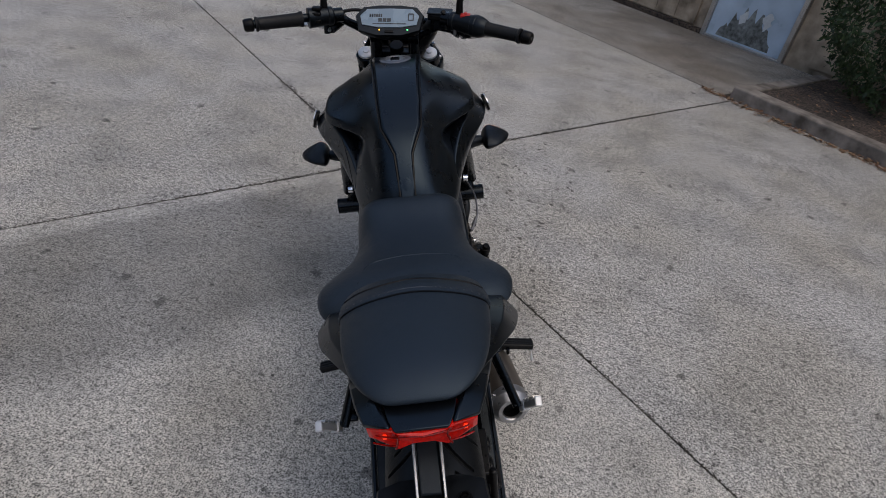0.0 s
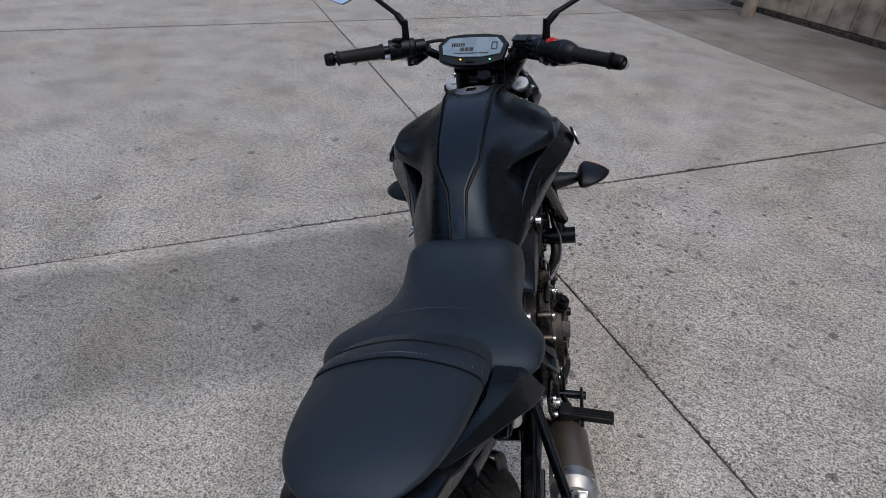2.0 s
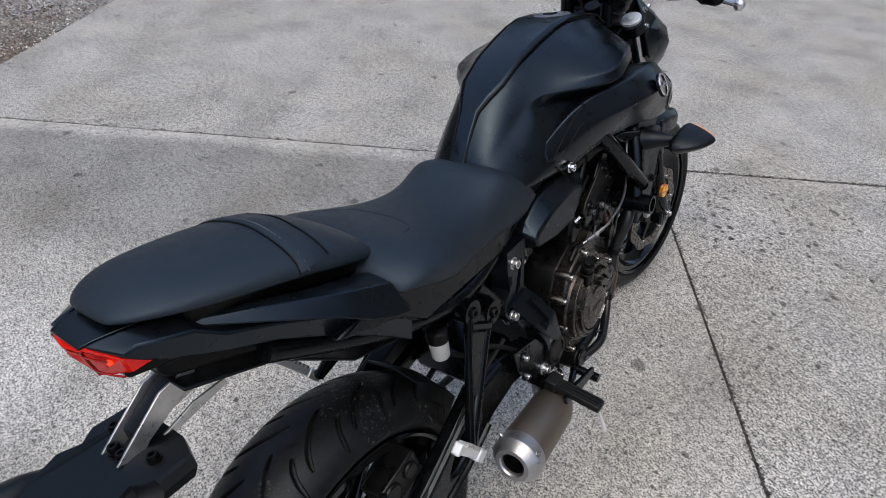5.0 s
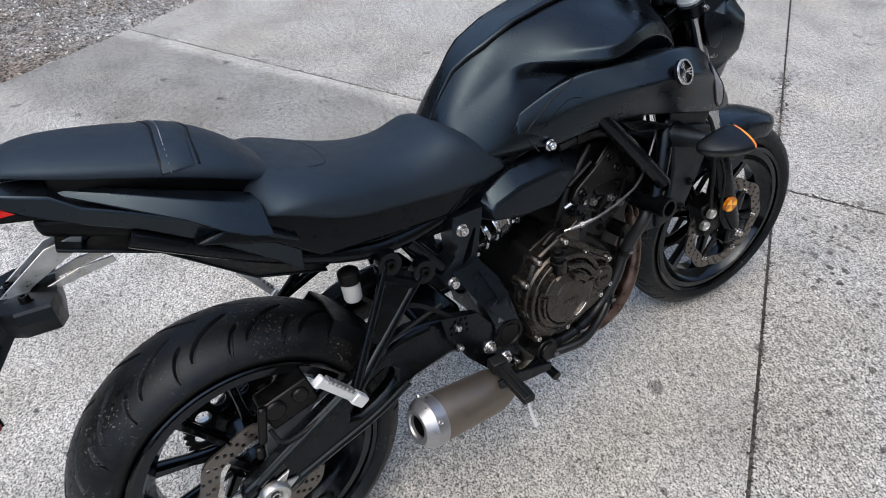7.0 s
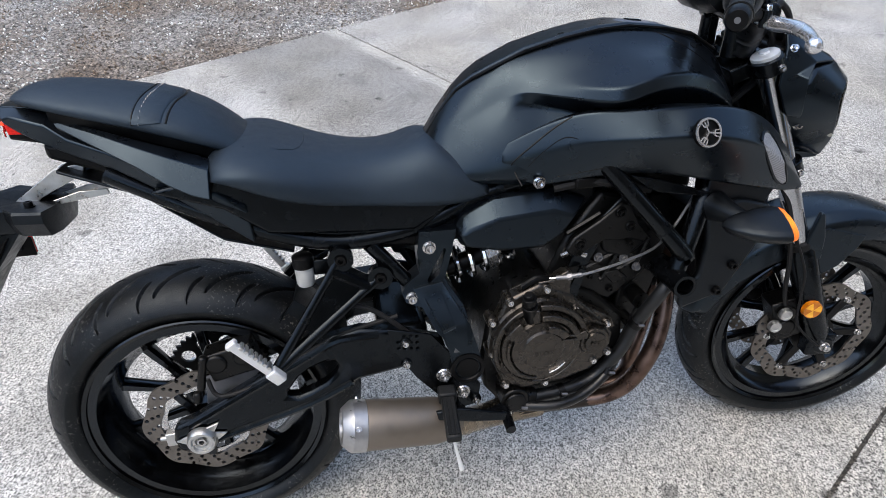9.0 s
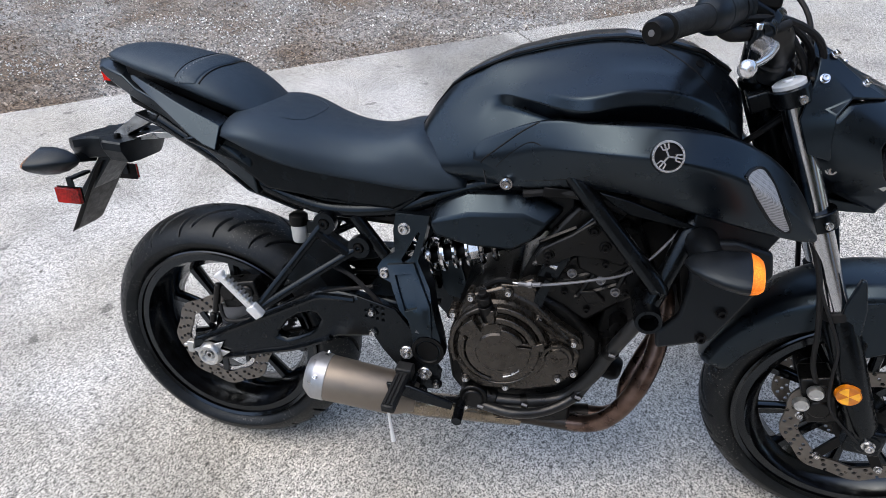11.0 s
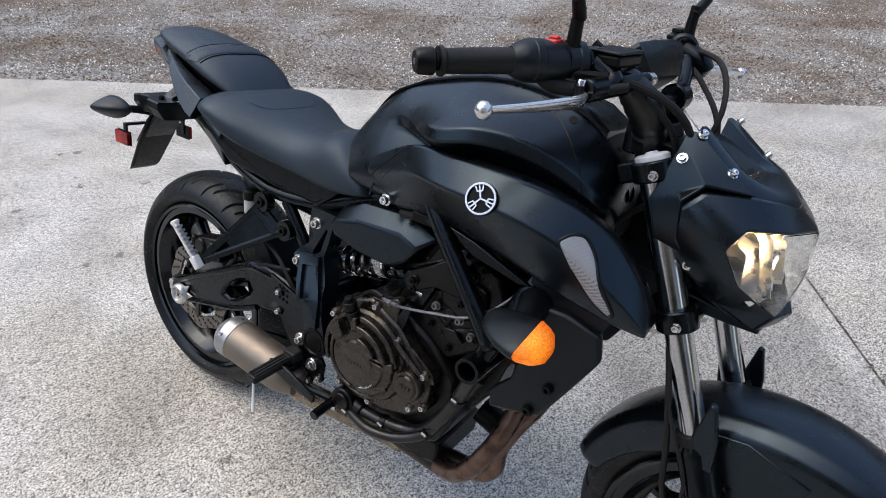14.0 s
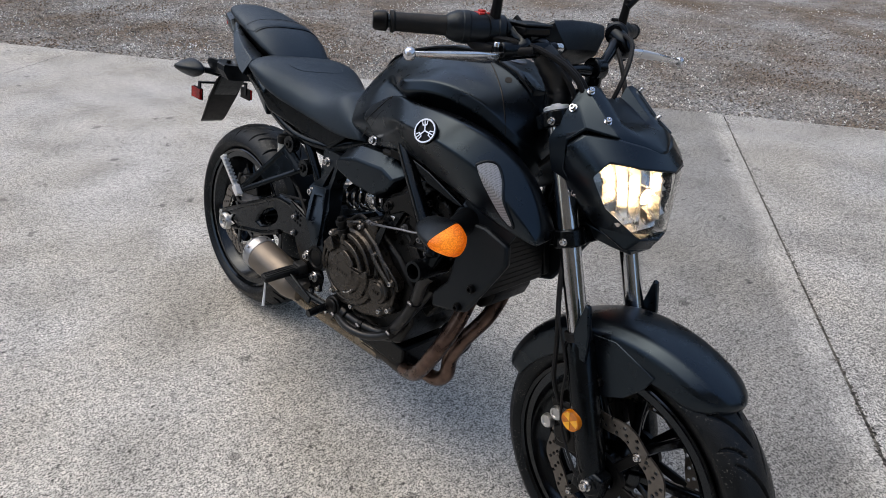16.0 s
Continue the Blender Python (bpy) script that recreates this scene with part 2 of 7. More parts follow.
def ground_mat(name, cols, scales, rough=0.9, bump=0.6, seed=0.0, random_slab=0.0, darken=None, spots=False, grit=1.0):
    """Speckled mineral surface: broad patches, middling blotches, fine grains and pits."""
    m = bpy.data.materials.new(name)
    m.use_nodes = True
    nt = m.node_tree
    b = nt.nodes["Principled BSDF"]
    b.inputs["Roughness"].default_value = rough
    g = nt.nodes.new("ShaderNodeNewGeometry")

    def noise_ramp(scale, stops, detail=6, kind="ShaderNodeTexNoise", out="Fac"):
        n = nt.nodes.new(kind)
        n.inputs["Scale"].default_value = scale
        if kind == "ShaderNodeTexNoise":
            n.inputs["Detail"].default_value = detail
        nt.links.new(g.outputs["Position"], n.inputs["Vector"])
        r = nt.nodes.new("ShaderNodeValToRGB")
        while len(r.color_ramp.elements) < len(stops):
            r.color_ramp.elements.new(0.5)
        for e, (p, c) in zip(r.color_ramp.elements, stops):
            e.position, e.color = p, (c, c, c, 1)
        nt.links.new(n.outputs[out], r.inputs[0])
        return r.outputs[0], n

    def mul(a, c):
        x = nt.nodes.new("ShaderNodeMix")
        x.data_type, x.blend_type = "RGBA", "MULTIPLY"
        x.inputs[0].default_value = 1.0
        nt.links.new(a, x.inputs[6])
        nt.links.new(c, x.inputs[7])
        return x.outputs[2]

    def gritty(stops):
        return [(p, 1 + (c - 1) * grit) for p, c in stops]

    base = nt.nodes.new("ShaderNodeMix")
    base.data_type = "RGBA"
    base.inputs[6].default_value, base.inputs[7].default_value = (*cols[0], 1), (*cols[1], 1)
    patch, _ = noise_ramp(scales[0], [(0.38, 0), (0.62, 1)], 4)
    nt.links.new(patch, base.inputs[0])
    col = base.outputs[2]
    blotch, _ = noise_ramp(scales[1], [(0.32, 0.90), (0.5, 1.0), (0.68, 1.07)], 9)
    mid, _ = noise_ramp(scales[2] * 0.22, gritty([(0.35, 0.66), (0.46, 0.95), (0.54, 1.03), (0.65, 1.13)]), 5)
    grain, gn = noise_ramp(scales[2], gritty([(0.38, 0.26), (0.455, 0.88), (0.54, 1.06), (0.64, 1.30)]), 2)
    chip, _ = noise_ramp(scales[2] * 0.62, gritty([(0.36, 0.40), (0.44, 0.95), (0.55, 1.04), (0.64, 1.18)]), 2)
    pits, _ = noise_ramp(scales[2] * 0.24, [(0.285, 0.30), (0.345, 1.0)], 2)
    worn, _ = noise_ramp(1.1, [(0.34, 0.15), (0.54, 1.0)], 6)
    coarse, _ = noise_ramp(scales[2] * 0.42, gritty([(0.36, 0.55), (0.43, 1.0)]), 3)
    wp = nt.nodes.new("ShaderNodeMix")
    wp.data_type = "RGBA"
    wp.inputs[6].default_value = (1, 1, 1, 1)
    nt.links.new(worn, wp.inputs[0])
    nt.links.new(coarse, wp.inputs[7])
    broad, _ = noise_ramp(3.4, [(0.33, 0.80), (0.48, 0.98), (0.62, 1.08)], 10)
    # single stones of the aggregate
    ag = nt.nodes.new("ShaderNodeTexVoronoi")
    ag.inputs["Scale"].default_value = scales[2] * 1.6
    nt.links.new(g.outputs["Position"], ag.inputs["Vector"])
    sx = nt.nodes.new("ShaderNodeSeparateColor")
    nt.links.new(ag.outputs["Color"], sx.inputs[0])
    ar = nt.nodes.new("ShaderNodeValToRGB")
    for _k in range(4):
        ar.color_ramp.elements.new(0.5)
    for e, (p, c) in zip(ar.color_ramp.elements, ((0.0, 0.46), (0.10, 0.68), (0.16, 0.95), (0.62, 1.02), (0.80, 1.04), (1.0, 1.13))):
        e.position, e.color = p, (c, c, c, 1)
    nt.links.new(sx.outputs[0], ar.inputs[0])
    for c in (grain, chip, pits, ar.outputs[0], blotch, mid, wp.outputs[2], broad):
        col = mul(col, c)
    if spots:
        vo = nt.nodes.new("ShaderNodeTexVoronoi")
        vo.inputs["Scale"].default_value = 4.5
        wob = nt.nodes.new("ShaderNodeTexNoise")
        wob.inputs["Scale"].default_value = 40.0
        nt.links.new(g.outputs["Position"], vo.inputs["Vector"])
        nt.links.new(g.outputs["Position"], wob.inputs["Vector"])
        ad = nt.nodes.new("ShaderNodeMath")
        ad.operation = "MULTIPLY_ADD"
        ad.inputs[1].default_value = 0.26
        nt.links.new(wob.outputs["Fac"], ad.inputs[0])
        nt.links.new(vo.outputs["Distance"], ad.inputs[2])
        rs = nt.nodes.new("ShaderNodeMapRange")
        rs.inputs["From Min"].default_value, rs.inputs["From Max"].default_value = 0.205, 0.235
        rs.inputs["To Min"].default_value = 0.46
        nt.links.new(ad.outputs[0], rs.inputs["Value"])
        col = mul(col, rs.outputs[0])
    if random_slab:
        oi = nt.nodes.new("ShaderNodeObjectInfo")
        mr = nt.nodes.new("ShaderNodeMapRange")
        mr.inputs["To Min"].default_value, mr.inputs["To Max"].default_value = 1 - random_slab, 1 + random_slab
        nt.links.new(oi.outputs["Random"], mr.inputs["Value"])
        col = mul(col, mr.outputs[0])
    if darken:
        col = darken(nt, g, col, mul)
    nt.links.new(col, b.inputs["Base Color"])
    bp = nt.nodes.new("ShaderNodeBump")
    bp.inputs["Strength"].default_value, bp.inputs["Distance"].default_value = bump, 0.002
    nt.links.new(gn.outputs["Fac"], bp.inputs["Height"])
    nt.links.new(bp.outputs[0], b.inputs["Normal"])
    return m


def darker_patch(nt, g, col, mul):
    """A soft-edged darker patch on one slab, along the joint."""
    mp = nt.nodes.new("ShaderNodeVectorMath")
    mp.operation = "SUBTRACT"
    mp.inputs[1].default_value = (-0.475, 3.043, 0)
    nt.links.new(g.outputs["Position"], mp.inputs[0])
    wob = nt.nodes.new("ShaderNodeTexNoise")
    wob.inputs["Scale"].default_value = 2.5
    nt.links.new(g.outputs["Position"], wob.inputs["Vector"])
    fac = None
    for axis, a, b in (((0.7716, -0.6361, 0), 0.04, 0.14), ((-0.7716, 0.6361, 0), -1.00, -0.76), ((-0.6361, -0.7716, 0), 0.0, 0.55)):
        d = nt.nodes.new("ShaderNodeVectorMath")
        d.operation = "DOT_PRODUCT"
        d.inputs[1].default_value = axis
        nt.links.new(mp.outputs[0], d.inputs[0])
        w = nt.nodes.new("ShaderNodeMath")
        w.operation = "MULTIPLY_ADD"
        w.inputs[1].default_value = 0.12
        nt.links.new(wob.outputs["Fac"], w.inputs[0])
        nt.links.new(d.outputs["Value"], w.inputs[2])
        r = nt.nodes.new("ShaderNodeMapRange")
        r.interpolation_type = "SMOOTHSTEP"
        r.inputs["From Min"].default_value, r.inputs["From Max"].default_value = a + 0.06, b + 0.06
        nt.links.new(w.outputs[0], r.inputs["Value"])
        if fac is None:
            fac = r.outputs[0]
        else:
            m2 = nt.nodes.new("ShaderNodeMath")
            m2.operation = "MULTIPLY"
            nt.links.new(fac, m2.inputs[0])
            nt.links.new(r.outputs[0], m2.inputs[1])
            fac = m2.outputs[0]
    out = nt.nodes.new("ShaderNodeMapRange")
    out.inputs["To Min"].default_value, out.inputs["To Max"].default_value = 1.0, 0.61
    nt.links.new(fac, out.inputs["Value"])
    return mul(col, out.outputs[0])


SLABCOL = ((0.448, 0.427, 0.380), (0.482, 0.472, 0.447))
CONCRETE = ground_mat("weathered_concrete", SLABCOL, (1.6, 3.0, 200.0), rough=0.72, random_slab=0.06, darken=darker_patch, spots=True, grit=0.90)
COARSE = ground_mat("coarse_worn_concrete", SLABCOL, (1.6, 3.0, 185.0), rough=0.72, random_slab=0.06, darken=darker_patch, spots=True, grit=1.1)
SMOOTH = ground_mat("smoother_concrete", SLABCOL, (1.6, 3.0, 210.0), rough=0.72, random_slab=0.06, darken=darker_patch, spots=True, grit=1.2)
GRAVEL = ground_mat("gravel_and_dirt", ((0.170, 0.128, 0.092), (0.325, 0.318, 0.305)), (0.8, 3.0, 75.0), bump=1.0)
JOINTM = ground_mat("joint_dirt", ((0.040, 0.036, 0.030), (0.105, 0.095, 0.082)), (4.0, 15.0, 120.0))
PALEJOINT = ground_mat("pale_joint_dirt", ((0.12, 0.11, 0.092), (0.22, 0.21, 0.185)), (4.0, 15.0, 120.0))
CHIPM = ground_mat("chipped_concrete", ((0.12, 0.11, 0.10), (0.22, 0.21, 0.195)), (4.0, 15.0, 160.0))
# for the added walls out of view, dark so that reflections darken
DARK_SURROUND = mat("dark_surround", (0.05, 0.045, 0.035), 0.9, 0, 0.4, 2, 0.3, 40, tint=(0.07, 0.07, 0.05))
SOIL = ground_mat("dark_soil_mulch", ((0.06, 0.045, 0.035), (0.11, 0.08, 0.06)), (2.0, 9.0, 60.0), bump=1.0)
# brown grime, with the shade near the wall also mixed into the colour
APRON = ground_mat("grimy_shade_toned_concrete", ((0.23, 0.20, 0.165), (0.37, 0.35, 0.32)), (0.9, 4.0, 200.0))
KERBM = mat("kerb_concrete", (0.15, 0.13, 0.11), 0.9, 0, 0.45, 9, 0.5, 90, tint=(0.24, 0.215, 0.19), spec=0.2)
def island_mat(name, stops, rough=0.85, patches=()):
    """Each loose piece takes its own colour."""
    m = bpy.data.materials.new(name)
    m.use_nodes = True
    nt = m.node_tree
    g = nt.nodes.new("ShaderNodeNewGeometry")
    r = nt.nodes.new("ShaderNodeValToRGB")
    while len(r.color_ramp.elements) < len(stops):
        r.color_ramp.elements.new(0.5)
    for k, (e, c) in enumerate(zip(r.color_ramp.elements, stops)):
        e.position, e.color = k / (len(stops) - 1), (*c, 1)
    nt.links.new(g.outputs["Random Per Island"], r.inputs[0])
    b = nt.nodes["Principled BSDF"]
    b.inputs["Roughness"].default_value = rough
    col = r.outputs[0]
    if patches:
        n = nt.nodes.new("ShaderNodeTexNoise")
        n.inputs["Scale"].default_value, n.inputs["Detail"].default_value = 1.3, 5
        nt.links.new(g.outputs["Position"], n.inputs["Vector"])
        q = nt.nodes.new("ShaderNodeValToRGB")
        while len(q.color_ramp.elements) < len(patches):
            q.color_ramp.elements.new(0.5)
        for e, (p, c) in zip(q.color_ramp.elements, patches):
            e.position, e.color = p, (*c, 1)
        nt.links.new(n.outputs["Fac"], q.inputs[0])
        x = nt.nodes.new("ShaderNodeMix")
        x.data_type, x.blend_type = "RGBA", "MULTIPLY"
        x.inputs[0].default_value = 1.0
        nt.links.new(col, x.inputs[6])
        nt.links.new(q.outputs[0], x.inputs[7])
        col = x.outputs[2]
    nt.links.new(col, b.inputs["Base Color"])
    return m


STONE = island_mat("gravel_stone", ((0.08, 0.075, 0.07), (0.20, 0.19, 0.18), (0.36, 0.35, 0.34), (0.22, 0.18, 0.145), (0.46, 0.45, 0.43), (0.80, 0.79, 0.76)), patches=((0.38, (0.60, 0.47, 0.36)), (0.46, (0.82, 0.76, 0.69)), (0.53, (1.08, 1.08, 1.06)), (0.62, (1.38, 1.40, 1.40))))
SIDING = mat("weathered_tan_siding", (0.22, 0.165, 0.11), 0.8, 0, 0.45, 6, 0.5, 80, tint=(0.44, 0.36, 0.27))
DOORGLASS = mat("dirty_pale_blue_door", (0.36, 0.47, 0.58), 0.3, 0, 0.12, 3, 0.05, 60, tint=(0.50, 0.62, 0.74))
GRIME = mat("dark_mould", (0.09, 0.095, 0.085), 0.8, 0, 0.5, 25, 0.2, 60, tint=(0.20, 0.22, 0.22))
PEEL = mat("peeled_white", (0.6, 0.64, 0.66), 0.6, 0, 0.1)
LEAFM = island_mat("evergreen_leaf", ((0.018, 0.035, 0.012), (0.03, 0.06, 0.02), (0.045, 0.085, 0.025)), 0.55)
BARK = mat("shrub_bark", (0.10, 0.07, 0.05), 0.9, 0, 0.4, 40, 0.5, 150)
DRYLEAF = island_mat("dry_leaf", ((0.10, 0.05, 0.03), (0.22, 0.12, 0.06), (0.30, 0.20, 0.12)), 0.8)


# ---- geometry kit ----
def part(name, bm, material, parent=None, label="", m=None, bevel=0.0, subsurf=0, smooth=40.0):
    """Links a bmesh as one mesh object under a thing or a part."""
    me = bpy.data.meshes.new(name)
    bm.to_mesh(me)
    bm.free()
    return mesh_part(name, me, material, parent, label, m, bevel, subsurf, smooth)


def mesh_part(name, me, material, parent=None, label="", m=None, bevel=0.0, subsurf=0, smooth=40.0):
    if not me.materials:
        me.materials.append(material)
    if smooth and len(me.polygons):
        me.polygons.foreach_set("use_smooth", [True] * len(me.polygons))
        if not subsurf:
            me.set_sharp_from_angle(angle=radians(smooth))
    ob = new(name, me)
    if parent:
        ob.parent = parent
    if m is not None:
        ob.matrix_basis = m
    if bevel:
        md = ob.modifiers.new("bevel", "BEVEL")
        md.width, md.segments, md.limit_method, md.angle_limit = bevel, 2, "ANGLE", radians(35)
    if subsurf:
        md = ob.modifiers.new("subsurf", "SUBSURF")
        md.levels = md.render_levels = subsurf
    if label:
        tagged(ob, label=label)
    return ob


def bm_from(verts, faces):
    bm = bmesh.new()
    vs = [bm.verts.new(v) for v in verts]
    for f in faces:
        try:
            bm.faces.new([vs[i] for i in f])
        except ValueError:
            pass
    bmesh.ops.recalc_face_normals(bm, faces=bm.faces)
    return bm


def loft(rings, crease=None, caps=True, closed=True, rim=0.0):
    """Closed rings of points joined one after the other; crease: {index in the ring: sharpness}."""
    bm = bmesh.new()
    cr = bm.edges.layers.float.new("crease_edge")
    rows = [[bm.verts.new(p) for p in r] for r in rings]
    n = len(rows[0])
    for a, b in zip(rows, rows[1:]):
        for i in range(n if closed else n - 1):
            j = (i + 1) % n
            bm.faces.new((a[i], a[j], b[j], b[i]))
    if caps:
        for f in (bm.faces.new(rows[0][::-1]), bm.faces.new(rows[-1])):
            for e in f.edges:
                e[cr] = rim
    for i, c in (crease or {}).items():
        for k, (a, b) in enumerate(zip(rows, rows[1:])):
            e = bm.edges.get((a[i], b[i]))
            if e:
                e[cr] = c[k] if isinstance(c, (list, tuple)) else c
    bmesh.ops.recalc_face_normals(bm, faces=bm.faces)
    return bm


def both(x, half):
    """A full ring at station x out of its left half, from the top's middle to the bottom's."""
    return [(x, y, z) for y, z in half] + [(x, -y, z) for y, z in half[-2:0:-1]]


def spline(pts, res=6):
    pts = [Vector(p) for p in pts]
    out = []
    for i in range(len(pts) - 1):
        p0, p1, p2, p3 = pts[max(i - 1, 0)], pts[i], pts[i + 1], pts[min(i + 2, len(pts) - 1)]
        for k in range(res):
            t = k / res
            out.append(0.5 * (2 * p1 + (p2 - p0) * t + (2 * p0 - 5 * p1 + 4 * p2 - p3) * t * t + (3 * p1 - p0 - 3 * p2 + p3) * t ** 3))
    out.append(pts[-1])
    return out


def tube(pts, r, n=12, res=6, smooth=True, flat=1.0):
    """A round bar swept along points; r may be a list of radii."""
    line = spline(pts, res) if smooth and len(pts) > 2 else [Vector(p) for p in pts]
    k = len(line)
    if isinstance(r, (list, tuple)):
        rr = [float(np.interp(i / (k - 1) * (len(r) - 1), range(len(r)), r)) for i in range(k)]
    else:
        rr = [r] * k
    up = None
    rings = []
    for i, p in enumerate(line):
        d = (line[min(i + 1, k - 1)] - line[max(i - 1, 0)]).normalized()
        if up is None:
            up = d.orthogonal().normalized()
        up = (up - d * up.dot(d)).normalized()
        side = d.cross(up)
        rings.append([p + rr[i] * (math.cos(a) * up + flat * math.sin(a) * side) for a in (2 * math.pi * j / n for j in range(n))])
    return loft(rings)


def cyl(p0, p1, r0, r1=None, n=20):
    return tube([p0, p1], [r0, r0 if r1 is None else r1], n)


def lathe(profile, centre, n=48, axis="y", closed=False):
    """Turns (radius, along) pairs about an axis through centre."""
    c = Vector(centre)
    rings = []
    for k in range(n):
        a = 2 * math.pi * k / n
        if axis == "y":
            rings.append([c + Vector((r * math.cos(a), h, r * math.sin(a))) for r, h in profile])
        else:
            rings.append([c + Vector((r * math.cos(a), r * math.sin(a), h)) for r, h in profile])
    bm = bmesh.new()
    rows = [[bm.verts.new(p) for p in r] for r in rings]
    m = len(profile)
    for k in range(n):
        a, b = rows[k], rows[(k + 1) % n]
        for i in range(m if closed else m - 1):
            j = (i + 1) % m
            bm.faces.new((a[i], a[j], b[j], b[i]))
    bmesh.ops.remove_doubles(bm, verts=bm.verts, dist=1e-6)
    bmesh.ops.recalc_face_normals(bm, faces=bm.faces)
    return bm


def circle(cx, cz, r, n=12, ph=0.0):
    return [(cx + r * math.cos(ph + 2 * math.pi * k / n), cz + r * math.sin(ph + 2 * math.pi * k / n)) for k in range(n)]


def within(c, loop):
    hit = False
    for i in range(len(loop)):
        (x1, z1), (x2, z2) = loop[i - 1], loop[i]
        if (z1 > c[1]) != (z2 > c[1]) and c[0] < (x2 - x1) * (c[1] - z1) / (z2 - z1) + x1:
            hit = not hit
    return hit


def prism(outline, y0, y1, holes=(), bend=None, grid=0.0):
    """A plate cut to an outline in the x-z plane, from y0 to y1, with holes through it."""
    bm = bmesh.new()
    if not holes and not grid:
        bm.faces.new([bm.verts.new((x, y0, z)) for x, z in outline])
    else:
        pts, rims = [], []
        for loop in (outline, *holes):
            k = len(pts)
            pts += [Vector(p) for p in loop]
            rims += [(k + i, k + (i + 1) % len(loop)) for i in range(len(loop))]
        if grid:
            xs, zs = [p[0] for p in outline], [p[1] for p in outline]
            for i in range(int((max(xs) - min(xs)) / grid)):
                for j in range(int((max(zs) - min(zs)) / grid)):
                    c = (min(xs) + (i + 0.5) * grid, min(zs) + (j + 0.5) * grid)
                    if within(c, outline):
                        pts.append(Vector(c))
        vs, _, tris, *_ = delaunay_2d_cdt(pts, rims, [], 0, 1e-6)
        bv = [bm.verts.new((v.x, y0, v.y)) for v in vs]
        for t in tris:
            c = sum((vs[i] for i in t), Vector((0, 0))) / len(t)
            if within(c, outline) and not any(within(c, h) for h in holes):
                bm.faces.new([bv[i] for i in t])
        bmesh.ops.delete(bm, geom=[v for v in bm.verts if not v.link_faces], context="VERTS")
    ret = bmesh.ops.extrude_face_region(bm, geom=list(bm.faces))
    for v in ret["geom"]:
        if isinstance(v, bmesh.types.BMVert):
            v.co.y += y1 - y0
    if bend:
        for v in bm.verts:
            v.co = bend(v.co)
    bmesh.ops.recalc_face_normals(bm, faces=bm.faces)
    return bm


def box(lo, hi, m=None):
    bm = bmesh.new()
    bmesh.ops.create_cube(bm, size=1.0)
    for v in bm.verts:
        v.co = Vector([lo[i] + (v.co[i] + 0.5) * (hi[i] - lo[i]) for i in range(3)])
    if m:
        bm.transform(m)
    return bm


def shell(verts, faces, t):
    """An open skin given as corners and faces, thickened by t."""
    bm = bm_from(verts, faces)
    bmesh.ops.solidify(bm, geom=list(bm.faces), thickness=t)
    bmesh.ops.recalc_face_normals(bm, faces=bm.faces)
    return bm


def skin_of(ob):
    """A search tree over a thing's finished surface, in its own axes."""
    bpy.context.view_layer.update()
    return BVHTree.FromObject(ob, bpy.context.evaluated_depsgraph_get())


def merge(*bms):
    out = bmesh.new()
    for b in bms:
        me = bpy.data.meshes.new("tmp")
        b.to_mesh(me)
        b.free()
        out.from_mesh(me)
        bpy.data.meshes.remove(me)
    return out


# ---- ground: slab axes U (along the long joint) and V (towards the building) ----
ORG = Vector((-0.475, 3.043, 0))
UA, VA = Vector((0.7716, -0.6361, 0)), Vector((0.6361, 0.7716, 0))
YARD = Matrix(((UA.x, VA.x, 0, ORG.x), (UA.y, VA.y, 0, ORG.y), (0, 0, 1, 0), (0, 0, 0, 1)))

gm = bmesh.new()
bmesh.ops.create_grid(gm, x_segments=60, y_segments=60, size=1.0)
for v in gm.verts:
    v.co.x = math.copysign(abs(v.co.x) ** 3, v.co.x) * 600
    v.co.y = math.copysign(abs(v.co.y) ** 3, v.co.y) * 600
    near = max(0.0, 1 - v.co.length / 40)
    v.co.z = -0.045 + near * 0.02 * noise.noise(v.co * 0.6)
tagged(part("ground", gm, GRAVEL, m=YARD), label="grey and brown gravel ground with packed dirt", category="ground", kind="structure")

pavement = new("pavement")
tagged(pavement, label="weathered grey concrete slabs with dark joints", category="pavement", kind="structure")
pavement.matrix_world = YARD
GAP = 0.0045
US, VS = (-11.4, -7.7, -3.93, 0.0, 5.2, 9.6, 14.0), (-3.62, 0.0, 3.68)
cells = [(u0, u1, v0, v1) for u0, u1 in zip(US, US[1:]) for v0, v1 in zip(VS, VS[1:])] + [(-7.7, -3.93, 3.68, 5.62), (-3.93, -0.12, 3.68, 5.60)]
for u0, u1, v0, v1 in cells:
    g0, g1 = (0.015 if abs(u + 3.93) < 0.01 else GAP for u in (u0, u1))
    b = box((u0 + g0, v0 + GAP, -0.12), (u1 - g1, v1 - GAP, 0.0))
    part("slab", b, APRON if v0 > 3 else SMOOTH if u1 <= 0 else COARSE if v0 >= 0 else CONCRETE, pavement, bevel=0.002)

for k, u0 in enumerate(US[1:-1]):
    for v0, v1, pale in ((-3.60, -0.022, u0 > -1), (0.022, 3.68, u0 > 5)):
        part("joint_filler", box((u0 - 0.02, v0, -0.10), (u0 + 0.02, v1, -0.0018 if pale else -0.003)), PALEJOINT if pale else JOINTM, pavement)
part("joint_filler", box((-11.3, -0.02, -0.10), (14.0, 0.02, -0.0035)), JOINTM, pavement)
part("joint_filler", box((-11.3, 3.66, -0.10), (-0.06, 3.70, -0.0045)), JOINTM, pavement)


